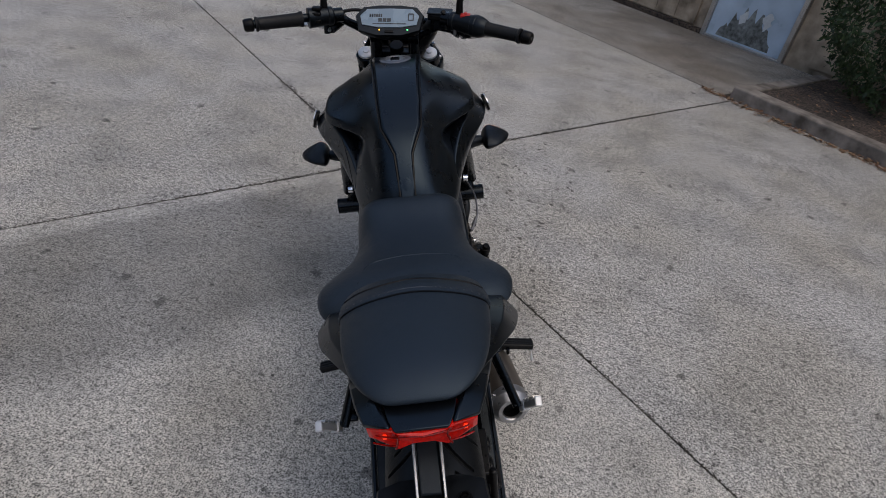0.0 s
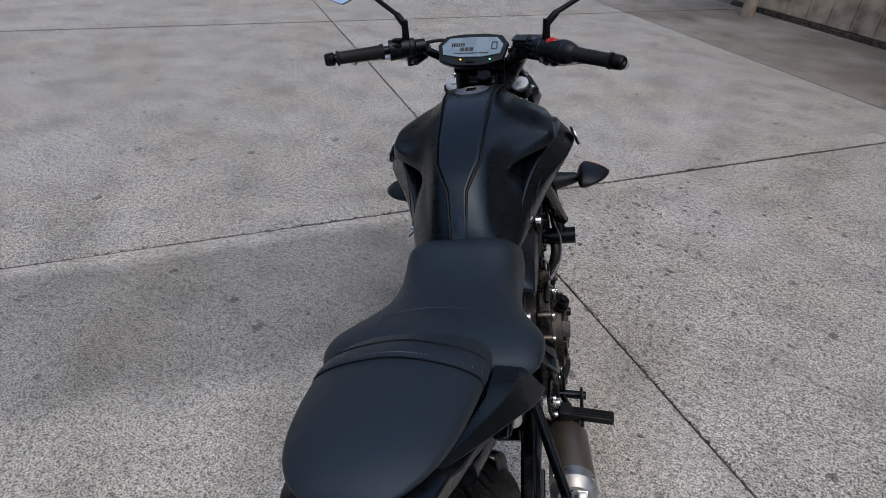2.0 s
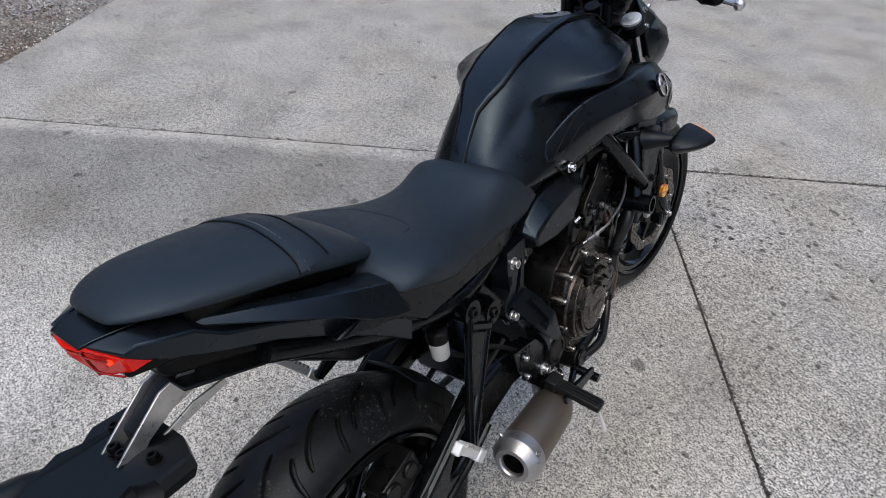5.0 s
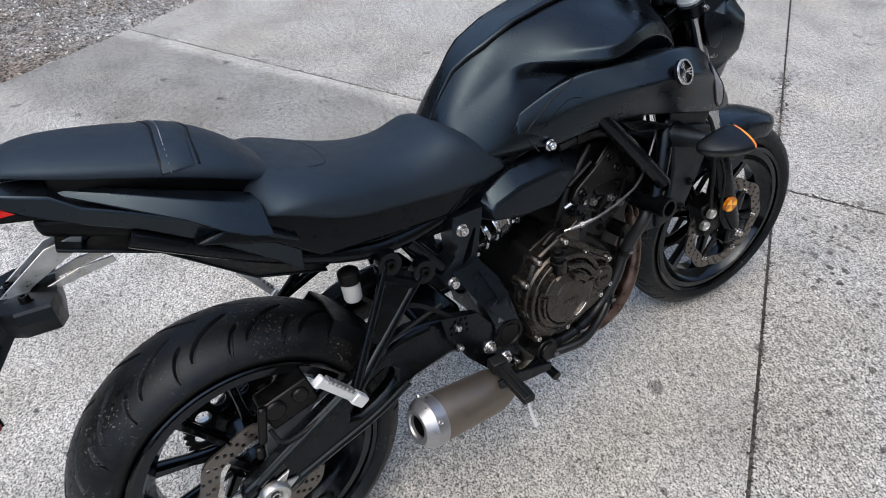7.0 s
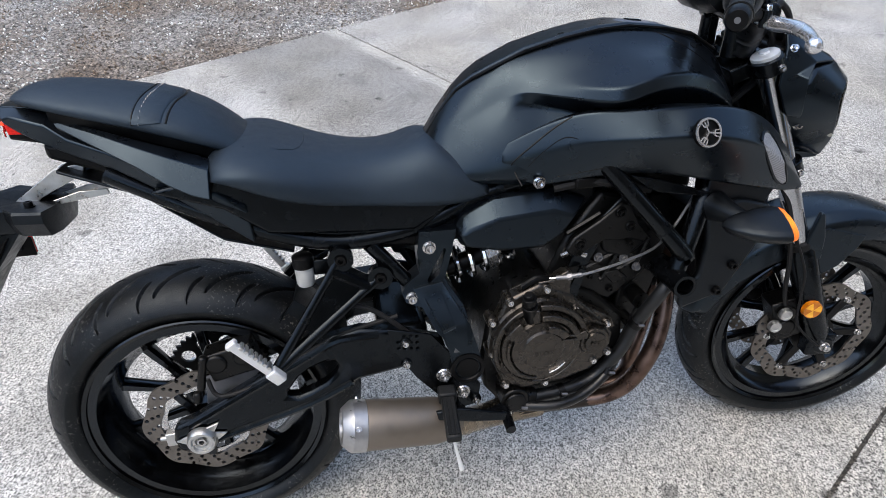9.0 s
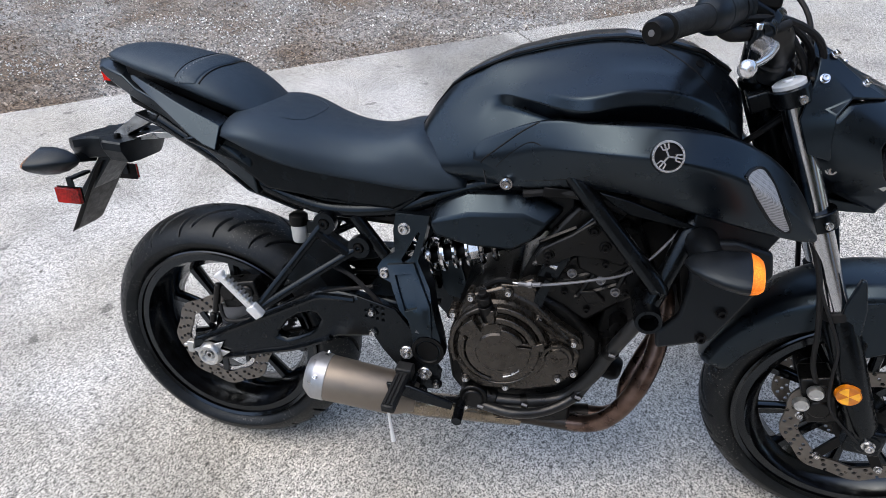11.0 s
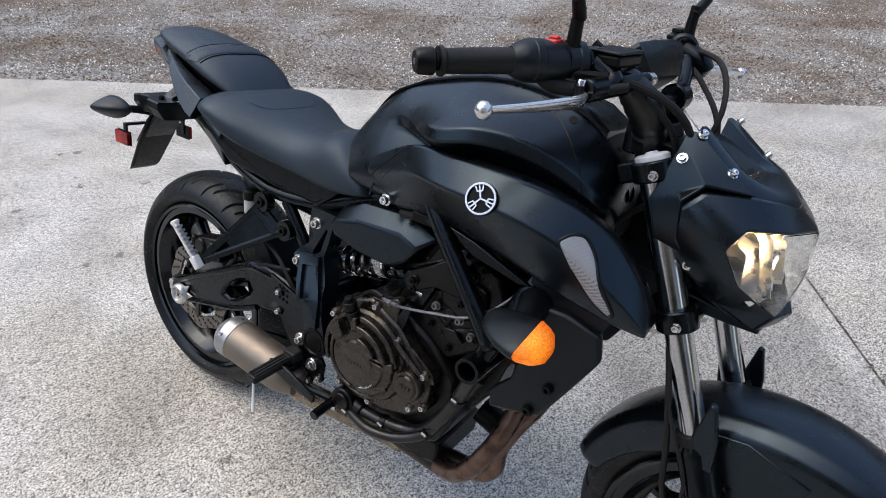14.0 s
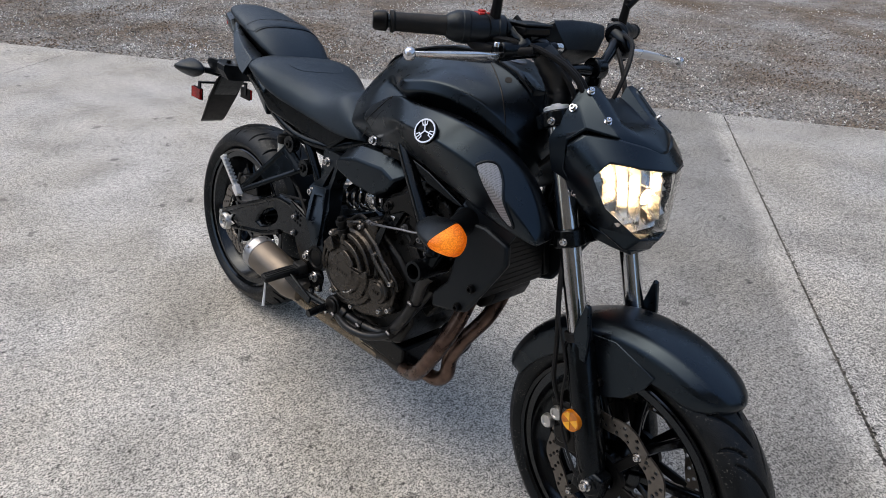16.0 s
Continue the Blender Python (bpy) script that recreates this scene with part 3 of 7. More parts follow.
# ---- building ----
WALL_V = 5.62
wall = new("wall_north")
wall.matrix_world = YARD
tagged(wall, label="weathered tan vertical board siding wall", category="wall", kind="structure")
DOOR0, DOOR1, DOORH = -1.615, -0.625, 2.05
x = -4.2
rng = random.Random(4)
while x < 6.0:
    w = 0.30
    a, b2 = x + 0.004, x + w - 0.004
    z0 = 0.07
    if b2 > DOOR0 - 0.06 and a < DOOR1 + 0.06:
        z0 = DOORH + 0.1
    part("board", box((a, WALL_V + rng.uniform(0, 0.004), z0), (b2, WALL_V + 0.05, 5.6)), SIDING, wall)
    x += w
part("backing", box((-4.2, WALL_V + 0.03, DOORH + 0.05), (6.0, WALL_V + 0.15, 5.6)), SIDING, wall)
part("backing", box((-4.2, WALL_V + 0.03, 0.0), (DOOR0 - 0.05, WALL_V + 0.15, DOORH + 0.05)), SIDING, wall)
part("backing", box((DOOR1 + 0.05, WALL_V + 0.03, 0.0), (6.0, WALL_V + 0.15, DOORH + 0.05)), SIDING, wall)
part("sill", box((-4.2, WALL_V - 0.004, -0.02), (DOOR0 - 0.05, WALL_V + 0.03, 0.055)), SOIL, wall, bevel=0.008)
# unseen eave, added to cut sky light on the wall and apron
part("roof_edge", box((-4.5, WALL_V - 0.75, 5.6), (6.3, WALL_V + 4.0, 5.78)), SIDING, wall, bevel=0.01)
part("side_wall", box((-4.2, WALL_V + 0.15, 0.0), (-4.1, WALL_V + 4.0, 5.6)), SIDING, wall)
post = part("post", box((-3.60, WALL_V - 0.42, 0.0), (-3.48, WALL_V - 0.30, 5.6)), SIDING, m=YARD, bevel=0.006)
tagged(post, label="tan square wooden porch post at the wall", category="post", kind="structure")
door = new("door_1")
door.matrix_world = YARD
tagged(door, label="closed pale blue dirty glazed door in aluminium frame", category="door", kind="structure")
for a, b2, c, d in ((DOOR0 - 0.045, DOOR0 + 0.01, 0, DOORH + 0.05), (DOOR1 - 0.01, DOOR1 + 0.045, 0, DOORH + 0.05), (DOOR0, DOOR1, DOORH, DOORH + 0.05)):
    part("frame", box((a, WALL_V - 0.02, c), (b2, WALL_V + 0.06, d)), ALU, door, bevel=0.004)
part("threshold", box((DOOR0, WALL_V - 0.03, 0.0), (DOOR1, WALL_V + 0.06, 0.025)), ALU, door, bevel=0.004)
part("leaf", box((DOOR0 + 0.012, WALL_V + 0.012, 0.028), (DOOR1 - 0.012, WALL_V + 0.05, DOORH - 0.003)), DOORGLASS, door, bevel=0.004)

# unseen walls, added to hide the bright horizon from the bike's flanks
for nm, lo, hi in (("wall_south", (-20.0, -18.2, -0.1), (22.0, -18.0, 7.5)), ("wall_west", (-20.2, -18.2, -0.1), (-20.0, 16.0, 7.5)), ("wall_east", (22.0, -18.2, -0.1), (22.2, 16.0, 7.5))):
    tagged(part(nm, box(lo, hi), DARK_SURROUND, m=YARD), label="added unseen dark wall that darkens the reflections", category="wall", kind="structure")
rg = random.Random(9)
edge = [(DOOR0 + 0.16 + 0.66 * k / 30, 0.10 + 0.34 * math.sin(math.pi * k / 30) * (0.75 + 0.25 * math.sin(k * 1.3)) + rg.uniform(0, 0.06)) for k in range(31)]
part("mould_stain", prism([(DOOR0 + 0.14, 0.05)] + edge + [(DOOR1 - 0.16, 0.05)], WALL_V + 0.0095, WALL_V + 0.0125), GRIME, door)
for u0, z0 in ((-1.22, 0.30), (-0.93, 0.36)):
    part("peeled_patch", prism([(u0 + rg.uniform(0.03, 0.075) * math.cos(2 * math.pi * k / 11), z0 + rg.uniform(0.04, 0.12) * math.sin(2 * math.pi * k / 11)) for k in range(11)], WALL_V + 0.0065, WALL_V + 0.0096), PEEL, door)
bed = part("planting_bed", box((0.08, 3.86, -0.05), (9.0, WALL_V - 0.004, 0.09)), SOIL, m=YARD, bevel=0.02)
tagged(bed, label="dark soil planting bed with mulch by the wall", category="planting bed", kind="structure")
kerb = part("kerb", merge(box((-0.05, 3.66, -0.05), (9.0, 3.84, 0.11)), box((-0.05, 3.842, -0.05), (0.076, WALL_V - 0.3, 0.10))), KERBM, m=YARD, bevel=0.012)
tagged(kerb, label="low stained concrete kerb along the planting bed", category="kerb", kind="structure")

# ---- shrub, leaf litter, gravel ----
def scatter(name, n, place, size, tilt, material, shape, seed):
    """Many small loose pieces in one mesh; place(rng) gives a point, in the yard's axes."""
    rng = np.random.default_rng(seed)
    P = np.array([place(rng) for _ in range(n)])
    base, faces = shape
    base = np.array(base, float)
    k = len(base)
    sc = rng.uniform(size[0], size[1], (n, 1, 1)) * rng.uniform(0.7, 1.3, (n, 1, 3))
    V = base[None] * sc * rng.uniform(0.8, 1.2, (n, k, 1))
    az, el, ro = rng.uniform(0, 2 * math.pi, n), rng.normal(0, tilt, n), rng.normal(0, tilt, n)
    ca, sa, ce, se, cr, sr = np.cos(az), np.sin(az), np.cos(el), np.sin(el), np.cos(ro), np.sin(ro)
    one, nil = np.ones(n), np.zeros(n)
    rot = lambda r: np.array(r).transpose(2, 0, 1)
    Rz = rot([[ca, -sa, nil], [sa, ca, nil], [nil, nil, one]])
    Ry = rot([[ce, nil, se], [nil, one, nil], [-se, nil, ce]])
    Rx = rot([[one, nil, nil], [nil, cr, -sr], [nil, sr, cr]])
    V = np.einsum("nij,nkj->nki", Rz @ Ry @ Rx, V) + P[:, None, :]
    F = (np.array(faces)[None] + (np.arange(n) * k)[:, None, None]).reshape(-1, len(faces[0]))
    me = bpy.data.meshes.new(name)
    me.from_pydata(V.reshape(-1, 3).tolist(), [], F.tolist())
    return me


OCTA = ([(1, 0, 0), (-1, 0, 0), (0, 0.8, 0), (0, -0.8, 0), (0, 0, 0.6), (0, 0, -0.6)], [(0, 2, 4), (2, 1, 4), (1, 3, 4), (3, 0, 4), (2, 0, 5), (1, 2, 5), (3, 1, 5), (0, 3, 5)])
LEAF = ([(0, 0, 0), (0.5, 0.22, 0.06), (1, 0, 0), (0.5, -0.22, 0.06)], [(0, 1, 2), (0, 2, 3)])


def gravel_place(rng):
    v = -3.63 - abs(rng.normal(0, 1.0)) * 2.6
    return (rng.uniform(-8, 9), v, -0.034)


st = mesh_part("gravel_stones", scatter("gravel_stones", 70000, gravel_place, (0.005, 0.012), 0.5, STONE, OCTA, 3), STONE, m=YARD, smooth=0)
tagged(st, label="loose grey and brown gravel stones beside the slab", category="gravel", kind="stuff")


FLAKE = ([(1, 0, 0), (0.6, 0.62, 0), (-0.1, 0.9, 0), (-0.8, 0.5, 0), (-1, -0.2, 0), (-0.4, -0.8, 0), (0.5, -0.7, 0)], [(0, 1, 2, 3, 4, 5, 6)])


def joint_place(rng):
    k = rng.random()
    z = 0.0008 + 0.002 * rng.random()
    if k < 0.44:
        v = rng.uniform(-3.6, 3.6)
        return (rng.normal(0, 0.006), v if v > -1.0 or rng.random() < 0.3 else -v, z)
    if k < 0.80:
        return (rng.uniform(-6, 6), rng.normal(0, 0.005), z)
    if k < 0.97:
        return (rng.uniform(-6, 0), 3.68 + rng.normal(0, 0.012), z)
    return (5.2 + rng.normal(0, 0.005), rng.uniform(-3.6, 3.6), z)


def broken_place(rng):
    k = rng.random()
    if k < 0.45:
        u = rng.uniform(BROKEN[0], BROKEN[1])
        return (u, rng.normal(0.0, 0.020), 0.0006 + 0.001 * rng.random())
    if k < 0.85:
        return (0.12 + abs(rng.normal(0, 0.45)), 0.10 + abs(rng.normal(0, 0.45)), 0.0006 + 0.001 * rng.random())
    return (rng.uniform(-3.0, 4.0), rng.uniform(-2.5, 3.4), 0.0006)


BROKEN = (-1.2, -0.28)
bk = mesh_part("surface_chips", scatter("surface_chips", 420, broken_place, (0.0025, 0.0125), 0.0, CHIPM, FLAKE, 12), CHIPM, m=YARD, smooth=0)
tagged(bk, label="dark chipped spots on the worn concrete surface", category="chips", kind="stuff")
jd = mesh_part("joint_dirt", scatter("joint_dirt", 4200, joint_place, (0.002, 0.0062), 0.0, JOINTM, FLAKE, 8), JOINTM, m=YARD, smooth=0)
tagged(jd, label="dark dirt and chips in the broken joint edges", category="dirt", kind="stuff")


def litter_place(rng):
    if rng.random() < 0.6:
        return (rng.uniform(-0.30, 2.6), 3.645 - abs(rng.normal(0, 0.05)), 0.008)
    return (rng.uniform(0.15, 4.0), rng.uniform(3.9, 5.4), 0.098)


lt = mesh_part("leaf_litter", scatter("leaf_litter", 1100, litter_place, (0.025, 0.06), 0.25, DRYLEAF, LEAF, 5), DRYLEAF, m=YARD, smooth=0)
tagged(lt, label="dry brown leaves along the kerb and bed", category="leaves", kind="stuff")


def litter_far(rng):
    return (rng.uniform(-5.6, -3.5), rng.uniform(-7.6, -3.7) if rng.random() < 0.5 else rng.uniform(-4.2, -3.65), -0.03)


lt = mesh_part("leaf_litter", scatter("leaf_litter", 700, litter_far, (0.02, 0.05), 0.25, DRYLEAF, LEAF, 6), DRYLEAF, m=YARD, smooth=0)
tagged(lt, label="dry brown leaves on the dirt by the slab edge", category="leaves", kind="stuff")


def shrub(u, v, r, h, seed):
    root = new("shrub")
    root.matrix_world = YARD @ Matrix.Translation((u, v, 0.06))
    tagged(root, label="dense dark green evergreen shrub by the wall", category="shrub")
    rr = random.Random(seed)
    part("trunk", tube([(0, 0, 0), (0.02, 0.01, 0.4), (0.0, 0.03, 0.9 * h)], [0.05, 0.04, 0.012], 8), BARK, root)
    for k in range(7):
        a = 2.4 * k
        z = 0.15 + 0.12 * k
        part("limb", tube([(0, 0, z), (0.3 * r * math.cos(a), 0.3 * r * math.sin(a), z + 0.15), (0.7 * r * math.cos(a), 0.7 * r * math.sin(a), z + 0.4)], [0.02, 0.014, 0.005], 6), BARK, root)

    def crown_place(rng):
        while True:
            d = rng.normal(0, 1, 3)
            d /= np.linalg.norm(d)
            q = rng.uniform(0.72, 1.0) ** 0.5
            lump = 1 + 0.16 * noise.noise(Vector(d * 2.6) + Vector((seed, 0, 0))) + 0.10 * noise.noise(Vector(d * 6))
            p = np.array([d[0] * r, d[1] * r, d[2] * h / 2]) * q * lump + [0, 0, h / 2]
            if p[2] > 0.03:
                return p

    mesh_part("crown", scatter("crown", 16000, crown_place, (0.03, 0.065), 0.9, LEAFM, LEAF, seed), LEAFM, root, smooth=0)


shrub(0.72, 5.02, 0.80, 1.75, 11)
shrub(2.15, 4.98, 0.75, 1.6, 12)


# ---- motorcycle ----
LEAN, HEADING, STEER = -12.96, 110.07, -8.8
bike = new("motorcycle")
bike.matrix_world = pose(0.4826, 1.047, 0.0, 0, 0, HEADING) @ pose(0, 0, 0, LEAN, 0, 0)
tagged(bike, label="matte black naked motorcycle leaning on its side stand", category="motorcycle")
RAKE = Vector((-math.sin(radians(24)), 0, math.cos(radians(24))))
PIV = Vector((1.075, 0, 0.975))
S = Matrix.Translation(PIV) @ Matrix.Rotation(radians(STEER), 4, RAKE) @ Matrix.Translation(-PIV)
SB = Matrix.Translation(PIV) @ Matrix.Rotation(radians(STEER - 1.3), 4, RAKE) @ Matrix.Rotation(radians(1.1), 4, "X") @ Matrix.Translation(-PIV)


def bolt_mesh(name, r, h):
    prof = [(0.0, h * 0.45), (r * 0.5, h * 0.45), (r * 0.52, h), (r * 0.9, h), (r, h * 0.8), (r, 0), (r * 1.35, 0), (r * 1.35, -h * 0.25), (0, -h * 0.25)]
    bm = lathe(prof, (0, 0, 0), 14)
    me = bpy.data.meshes.new(name)
    bm.to_mesh(me)
    bm.free()
    return me


BOLTS = {}


def bolt(p, side=-1, r=0.006, material=None, parent=None, m=None, direction=None):
    """A socket-head bolt on the left (1) or right (-1) flank, or facing a direction."""
    material = material or STEEL
    key = (round(r, 4), material.name)
    if key not in BOLTS:
        BOLTS[key] = bolt_mesh("bolt", r, r * 1.1)
    d = Vector(direction) if direction else Vector((0, side, 0))
    q = Vector((0, 1, 0)).rotation_difference(d.normalized()).to_matrix().to_4x4()
    mm = Matrix.Translation(p) @ q
    return mesh_part("bolt", BOLTS[key], material, parent or bike, m=(m @ mm) if m else mm)


def bullet(rows, s):
    """A leaf-shaped lamp body: rows of x, y, z, half width, half height; drawn out to a point on its outer side."""
    rings = []
    for x2, y2, z2, ry, rz in rows:
        ring = []
        for k in range(20):
            c, d = math.cos(2 * math.pi * k / 20), math.sin(2 * math.pi * k / 20)
            ring.append((x2 - 0.25 * ry * max(0, c) ** 2, s * (y2 + ry * c * (2.0 if c > 0 else 0.85)), z2 + rz * d * (1 - 0.45 * max(0, c))))
        rings.append(ring)
    return loft(rings)


# -- wheels --
def tyre_mesh(name, R, half, crown, rim, period, seed):
    """A round-shouldered tyre with slanted tread grooves cut into it."""
    n, m = 1200, 165
    th = np.concatenate([np.linspace(-1, -0.64, 10), np.linspace(-0.62, 0.62, m - 20), np.linspace(0.64, 1, 10)])
    prof = []
    for t in th:
        a = t * 2.05
        if abs(t) < 0.62:
            s = t / 0.62
            y, r = half * math.sin(s * 1.35) / math.sin(1.35), R - crown * (1 - math.cos(s * 1.35)) / (1 - math.cos(1.35))
        else:
            s = (abs(t) - 0.62) / 0.38
            y = math.copysign(half * (1 - 0.22 * s ** 1.6), t)
            r = (R - crown) + (rim - R + crown) * s
        prof.append((y, r))
    prof = np.array(prof)
    ph = np.arange(n) / n * 2 * math.pi
    arc = ph[:, None] * R
    lat = prof[None, :, 0]
    depth = np.zeros((n, m))
    step = 2 * math.pi * R / period
    face = (np.abs(th) < 0.6)[None, :]
    for sgn, off in ((1, 0.0), (-1, 0.5)):
        l = np.clip(lat * sgn / half, 0, 1)
        for c0, c1, shift, k in ((0.06, 0.78, 0.0, 1.0), (0.40, 0.92, 0.5, 0.8)):
            line = (off + shift) * step + step * k * (1 - (1 - l) ** 2)
            lean = step * k * 2 * (1 - l) / half
            d = np.abs((arc - line + step / 2) % step - step / 2) / np.sqrt(1 + lean ** 2)
            w = 0.0030 * np.clip(np.minimum(l - c0, c1 - l) / 0.10, 0, 1) ** 0.5
            depth = np.maximum(depth, np.where((lat * sgn > 0) & (w > 0.0004) & face, np.clip((w + 0.0010 - d) / 0.0012, 0, 1), 0))
    rad = prof[None, :, 1] - 0.007 * depth
    V = np.stack([rad * np.cos(ph)[:, None], np.broadcast_to(lat, (n, m)), rad * np.sin(ph)[:, None]], -1).reshape(-1, 3)
    i, j = np.meshgrid(np.arange(n), np.arange(m - 1), indexing="ij")
    i2 = (i + 1) % n
    F = np.stack([i * m + j, i * m + j + 1, i2 * m + j + 1, i2 * m + j], -1).reshape(-1, 4)
    me = bpy.data.meshes.new(name)
    me.from_pydata(V.tolist(), [], F.tolist())
    return me


def disc_bm(r_out, r_in, y, waves, holes_rows, thick=0.005):
    out = [((r_out + 0.004 * math.cos(waves * a)) * math.cos(a), (r_out + 0.004 * math.cos(waves * a)) * math.sin(a)) for a in (2 * math.pi * k / 120 for k in range(120))]
    inner = [((r_in + 0.003 * math.cos(waves * a)) * math.cos(a), (r_in + 0.003 * math.cos(waves * a)) * math.sin(a)) for a in (2 * math.pi * k / 96 for k in range(96))]
    holes = [inner]
    for k in range(holes_rows):
        a0 = 2 * math.pi * k / holes_rows
        for j, f in enumerate((0.2, 0.5, 0.8)):
            a = a0 + (j - 1) * 0.07
            r = r_in + (r_out - r_in) * f
            holes.append(circle(r * math.cos(a), r * math.sin(a), 0.0042, 8))
    return prism(out, y - thick / 2, y + thick / 2, holes)


def wheel(name, centre, R, half, crown, rim_r, rim_half, m, period, n_spokes, hub_half, label):
    c = Matrix.Translation(centre)
    M0 = m @ c
    lip = rim_r + 0.017
    prof = [(lip, rim_half + 0.004), (lip, rim_half - 0.006), (rim_r, rim_half - 0.012), (rim_r - 0.022, rim_half * 0.45), (rim_r - 0.026, 0), (rim_r - 0.022, -rim_half * 0.45), (rim_r, -rim_half + 0.012), (lip, -rim_half + 0.006), (lip, -rim_half - 0.004), (rim_r - 0.006, -rim_half - 0.004), (rim_r - 0.016, -rim_half + 0.02), (rim_r - 0.036, -rim_half * 0.35), (rim_r - 0.036, rim_half * 0.35), (rim_r - 0.016, rim_half - 0.02), (rim_r - 0.006, rim_half + 0.004)]
    w = part(name, lathe(prof, (0, 0, 0), 72, closed=True), WHEELM, bike, label, m=M0)
    mesh_part("tyre", tyre_mesh("tyre", R, half, crown, lip + 0.002, period, 1), TYRE, w, "black rubber tyre with slanted grooves")
    part("hub", lathe([(0.012, hub_half), (0.034, hub_half), (0.036, hub_half * 0.6), (0.055, hub_half * 0.4), (0.055, -hub_half * 0.4), (0.036, -hub_half * 0.6), (0.034, -hub_half), (0.012, -hub_half)], (0, 0, 0), 32, closed=True), WHEELM, w)
    for sg in (1, -1):
        part("rim_edge", lathe([(lip - 0.004, sg * (rim_half + 0.003)), (lip + 0.003, sg * (rim_half + 0.005)), (lip + 0.004, sg * (rim_half + 0.010)), (lip + 0.001, sg * (rim_half + 0.012)), (lip - 0.006, sg * (rim_half + 0.008))], (0, 0, 0), 96, closed=True), WHEELM, w, smooth=60)
    for k in range(n_spokes):
        base = 2 * math.pi * (k // 2) / (n_spokes // 2)
        lean = 0.16 if k % 2 else -0.16
        a0, a1 = base + lean * 0.7, base + lean * 1.9
        r0, r1 = 0.045, rim_r - 0.03
        p0, p1 = Vector((r0 * math.cos(a0), 0, r0 * math.sin(a0))), Vector((r1 * math.cos(a1), 0, r1 * math.sin(a1)))
        d = (p1 - p0).normalized()
        side = Vector((0, 1, 0)).cross(d)
        rings = []
        for f, wd, hd in ((0, 0.012, 0.017), (0.5, 0.008, 0.013), (1, 0.011, 0.015)):
            q = p0.lerp(p1, f)
            rings.append([q + side * wd * sx + Vector((0, 1, 0)) * hd * sy for sx, sy in ((-1, -0.6), (-0.6, -1), (0.6, -1), (1, -0.6), (1, 0.6), (0.6, 1), (-0.6, 1), (-1, 0.6))])
        part("spoke", loft(rings), WHEELM, w)
    return w


I4 = Matrix.Identity(4)
rear = wheel("rear_wheel", (0, 0, 0.315), 0.315, 0.090, 0.055, 0.216, 0.070, I4, 20, 10, 0.07, "black cast rear wheel with five twin spokes")
part("brake_disc", disc_bm(0.122, 0.088, -0.085, 8, 24), DISCM, rear, "wavy drilled steel brake disc")
part("disc_carrier", prism(circle(0, 0, 0.0885, 48), -0.0800, -0.0835, [circle(0, 0, 0.078, 48)]), STEEL, rear, "bright inner ring of the disc")
for k in range(5):
    part("carrier_arm", box((0.036, -0.090, -0.008), (0.088, -0.083, 0.008)), WHEELM, rear, m=Matrix.Rotation(2 * math.pi * k / 5 + 0.4, 4, "Y"), bevel=0.002)
teeth = [(r * math.cos(a), r * math.sin(a)) for k in range(86) for a, r in ((2 * math.pi * k / 86, 0.112 if k % 2 else 0.103),)]
part("sprocket", prism(teeth, 0.088, 0.095, [circle(0, 0, 0.05, 24)] + [circle(0.077 * math.cos(2 * math.pi * k / 10), 0.077 * math.sin(2 * math.pi * k / 10), 0.016, 14) for k in range(10)]), DARK, rear)
front = wheel("front_wheel", (1.412, 0, 0.302), 0.300, 0.060, 0.040, 0.216, 0.047, S, 20, 10, 0.045, "black cast front wheel with five twin spokes")
for s in (1, -1):
    part("brake_disc", disc_bm(0.142, 0.108, s * 0.066, 9, 27), DISCM, front, "wavy drilled steel brake disc")
    dc = part("disc_carrier", lathe([(0.03, s * 0.06), (0.05, s * 0.06), (0.05, s * 0.071), (0.03, s * 0.071)], (0, 0, 0), 32, closed=True), DARK, front)
    for k in range(6):
        part("carrier_arm", box((0.048, s * 0.066 - 0.004, -0.010), (0.114, s * 0.066 + 0.004, 0.010)), DARK, front, m=Matrix.Rotation(2 * math.pi * k / 6, 4, "Y"), bevel=0.002)
    for k in range(6):
        a = 2 * math.pi * k / 6
        bolt((0.112 * math.cos(a), s * 0.07, 0.112 * math.sin(a)), s, 0.006, STEEL, front)

# -- fork, clamps --
FT, FB = Vector((1.116, 0, 0.972)), Vector((1.395, 0, 0.335))
FD = (FB - FT).normalized()


def fork_at(z, y, off=0.0):
    f = (z - FT.z) / (FB.z - FT.z)
    return FT.lerp(FB, f) + Vector((off, y, 0))


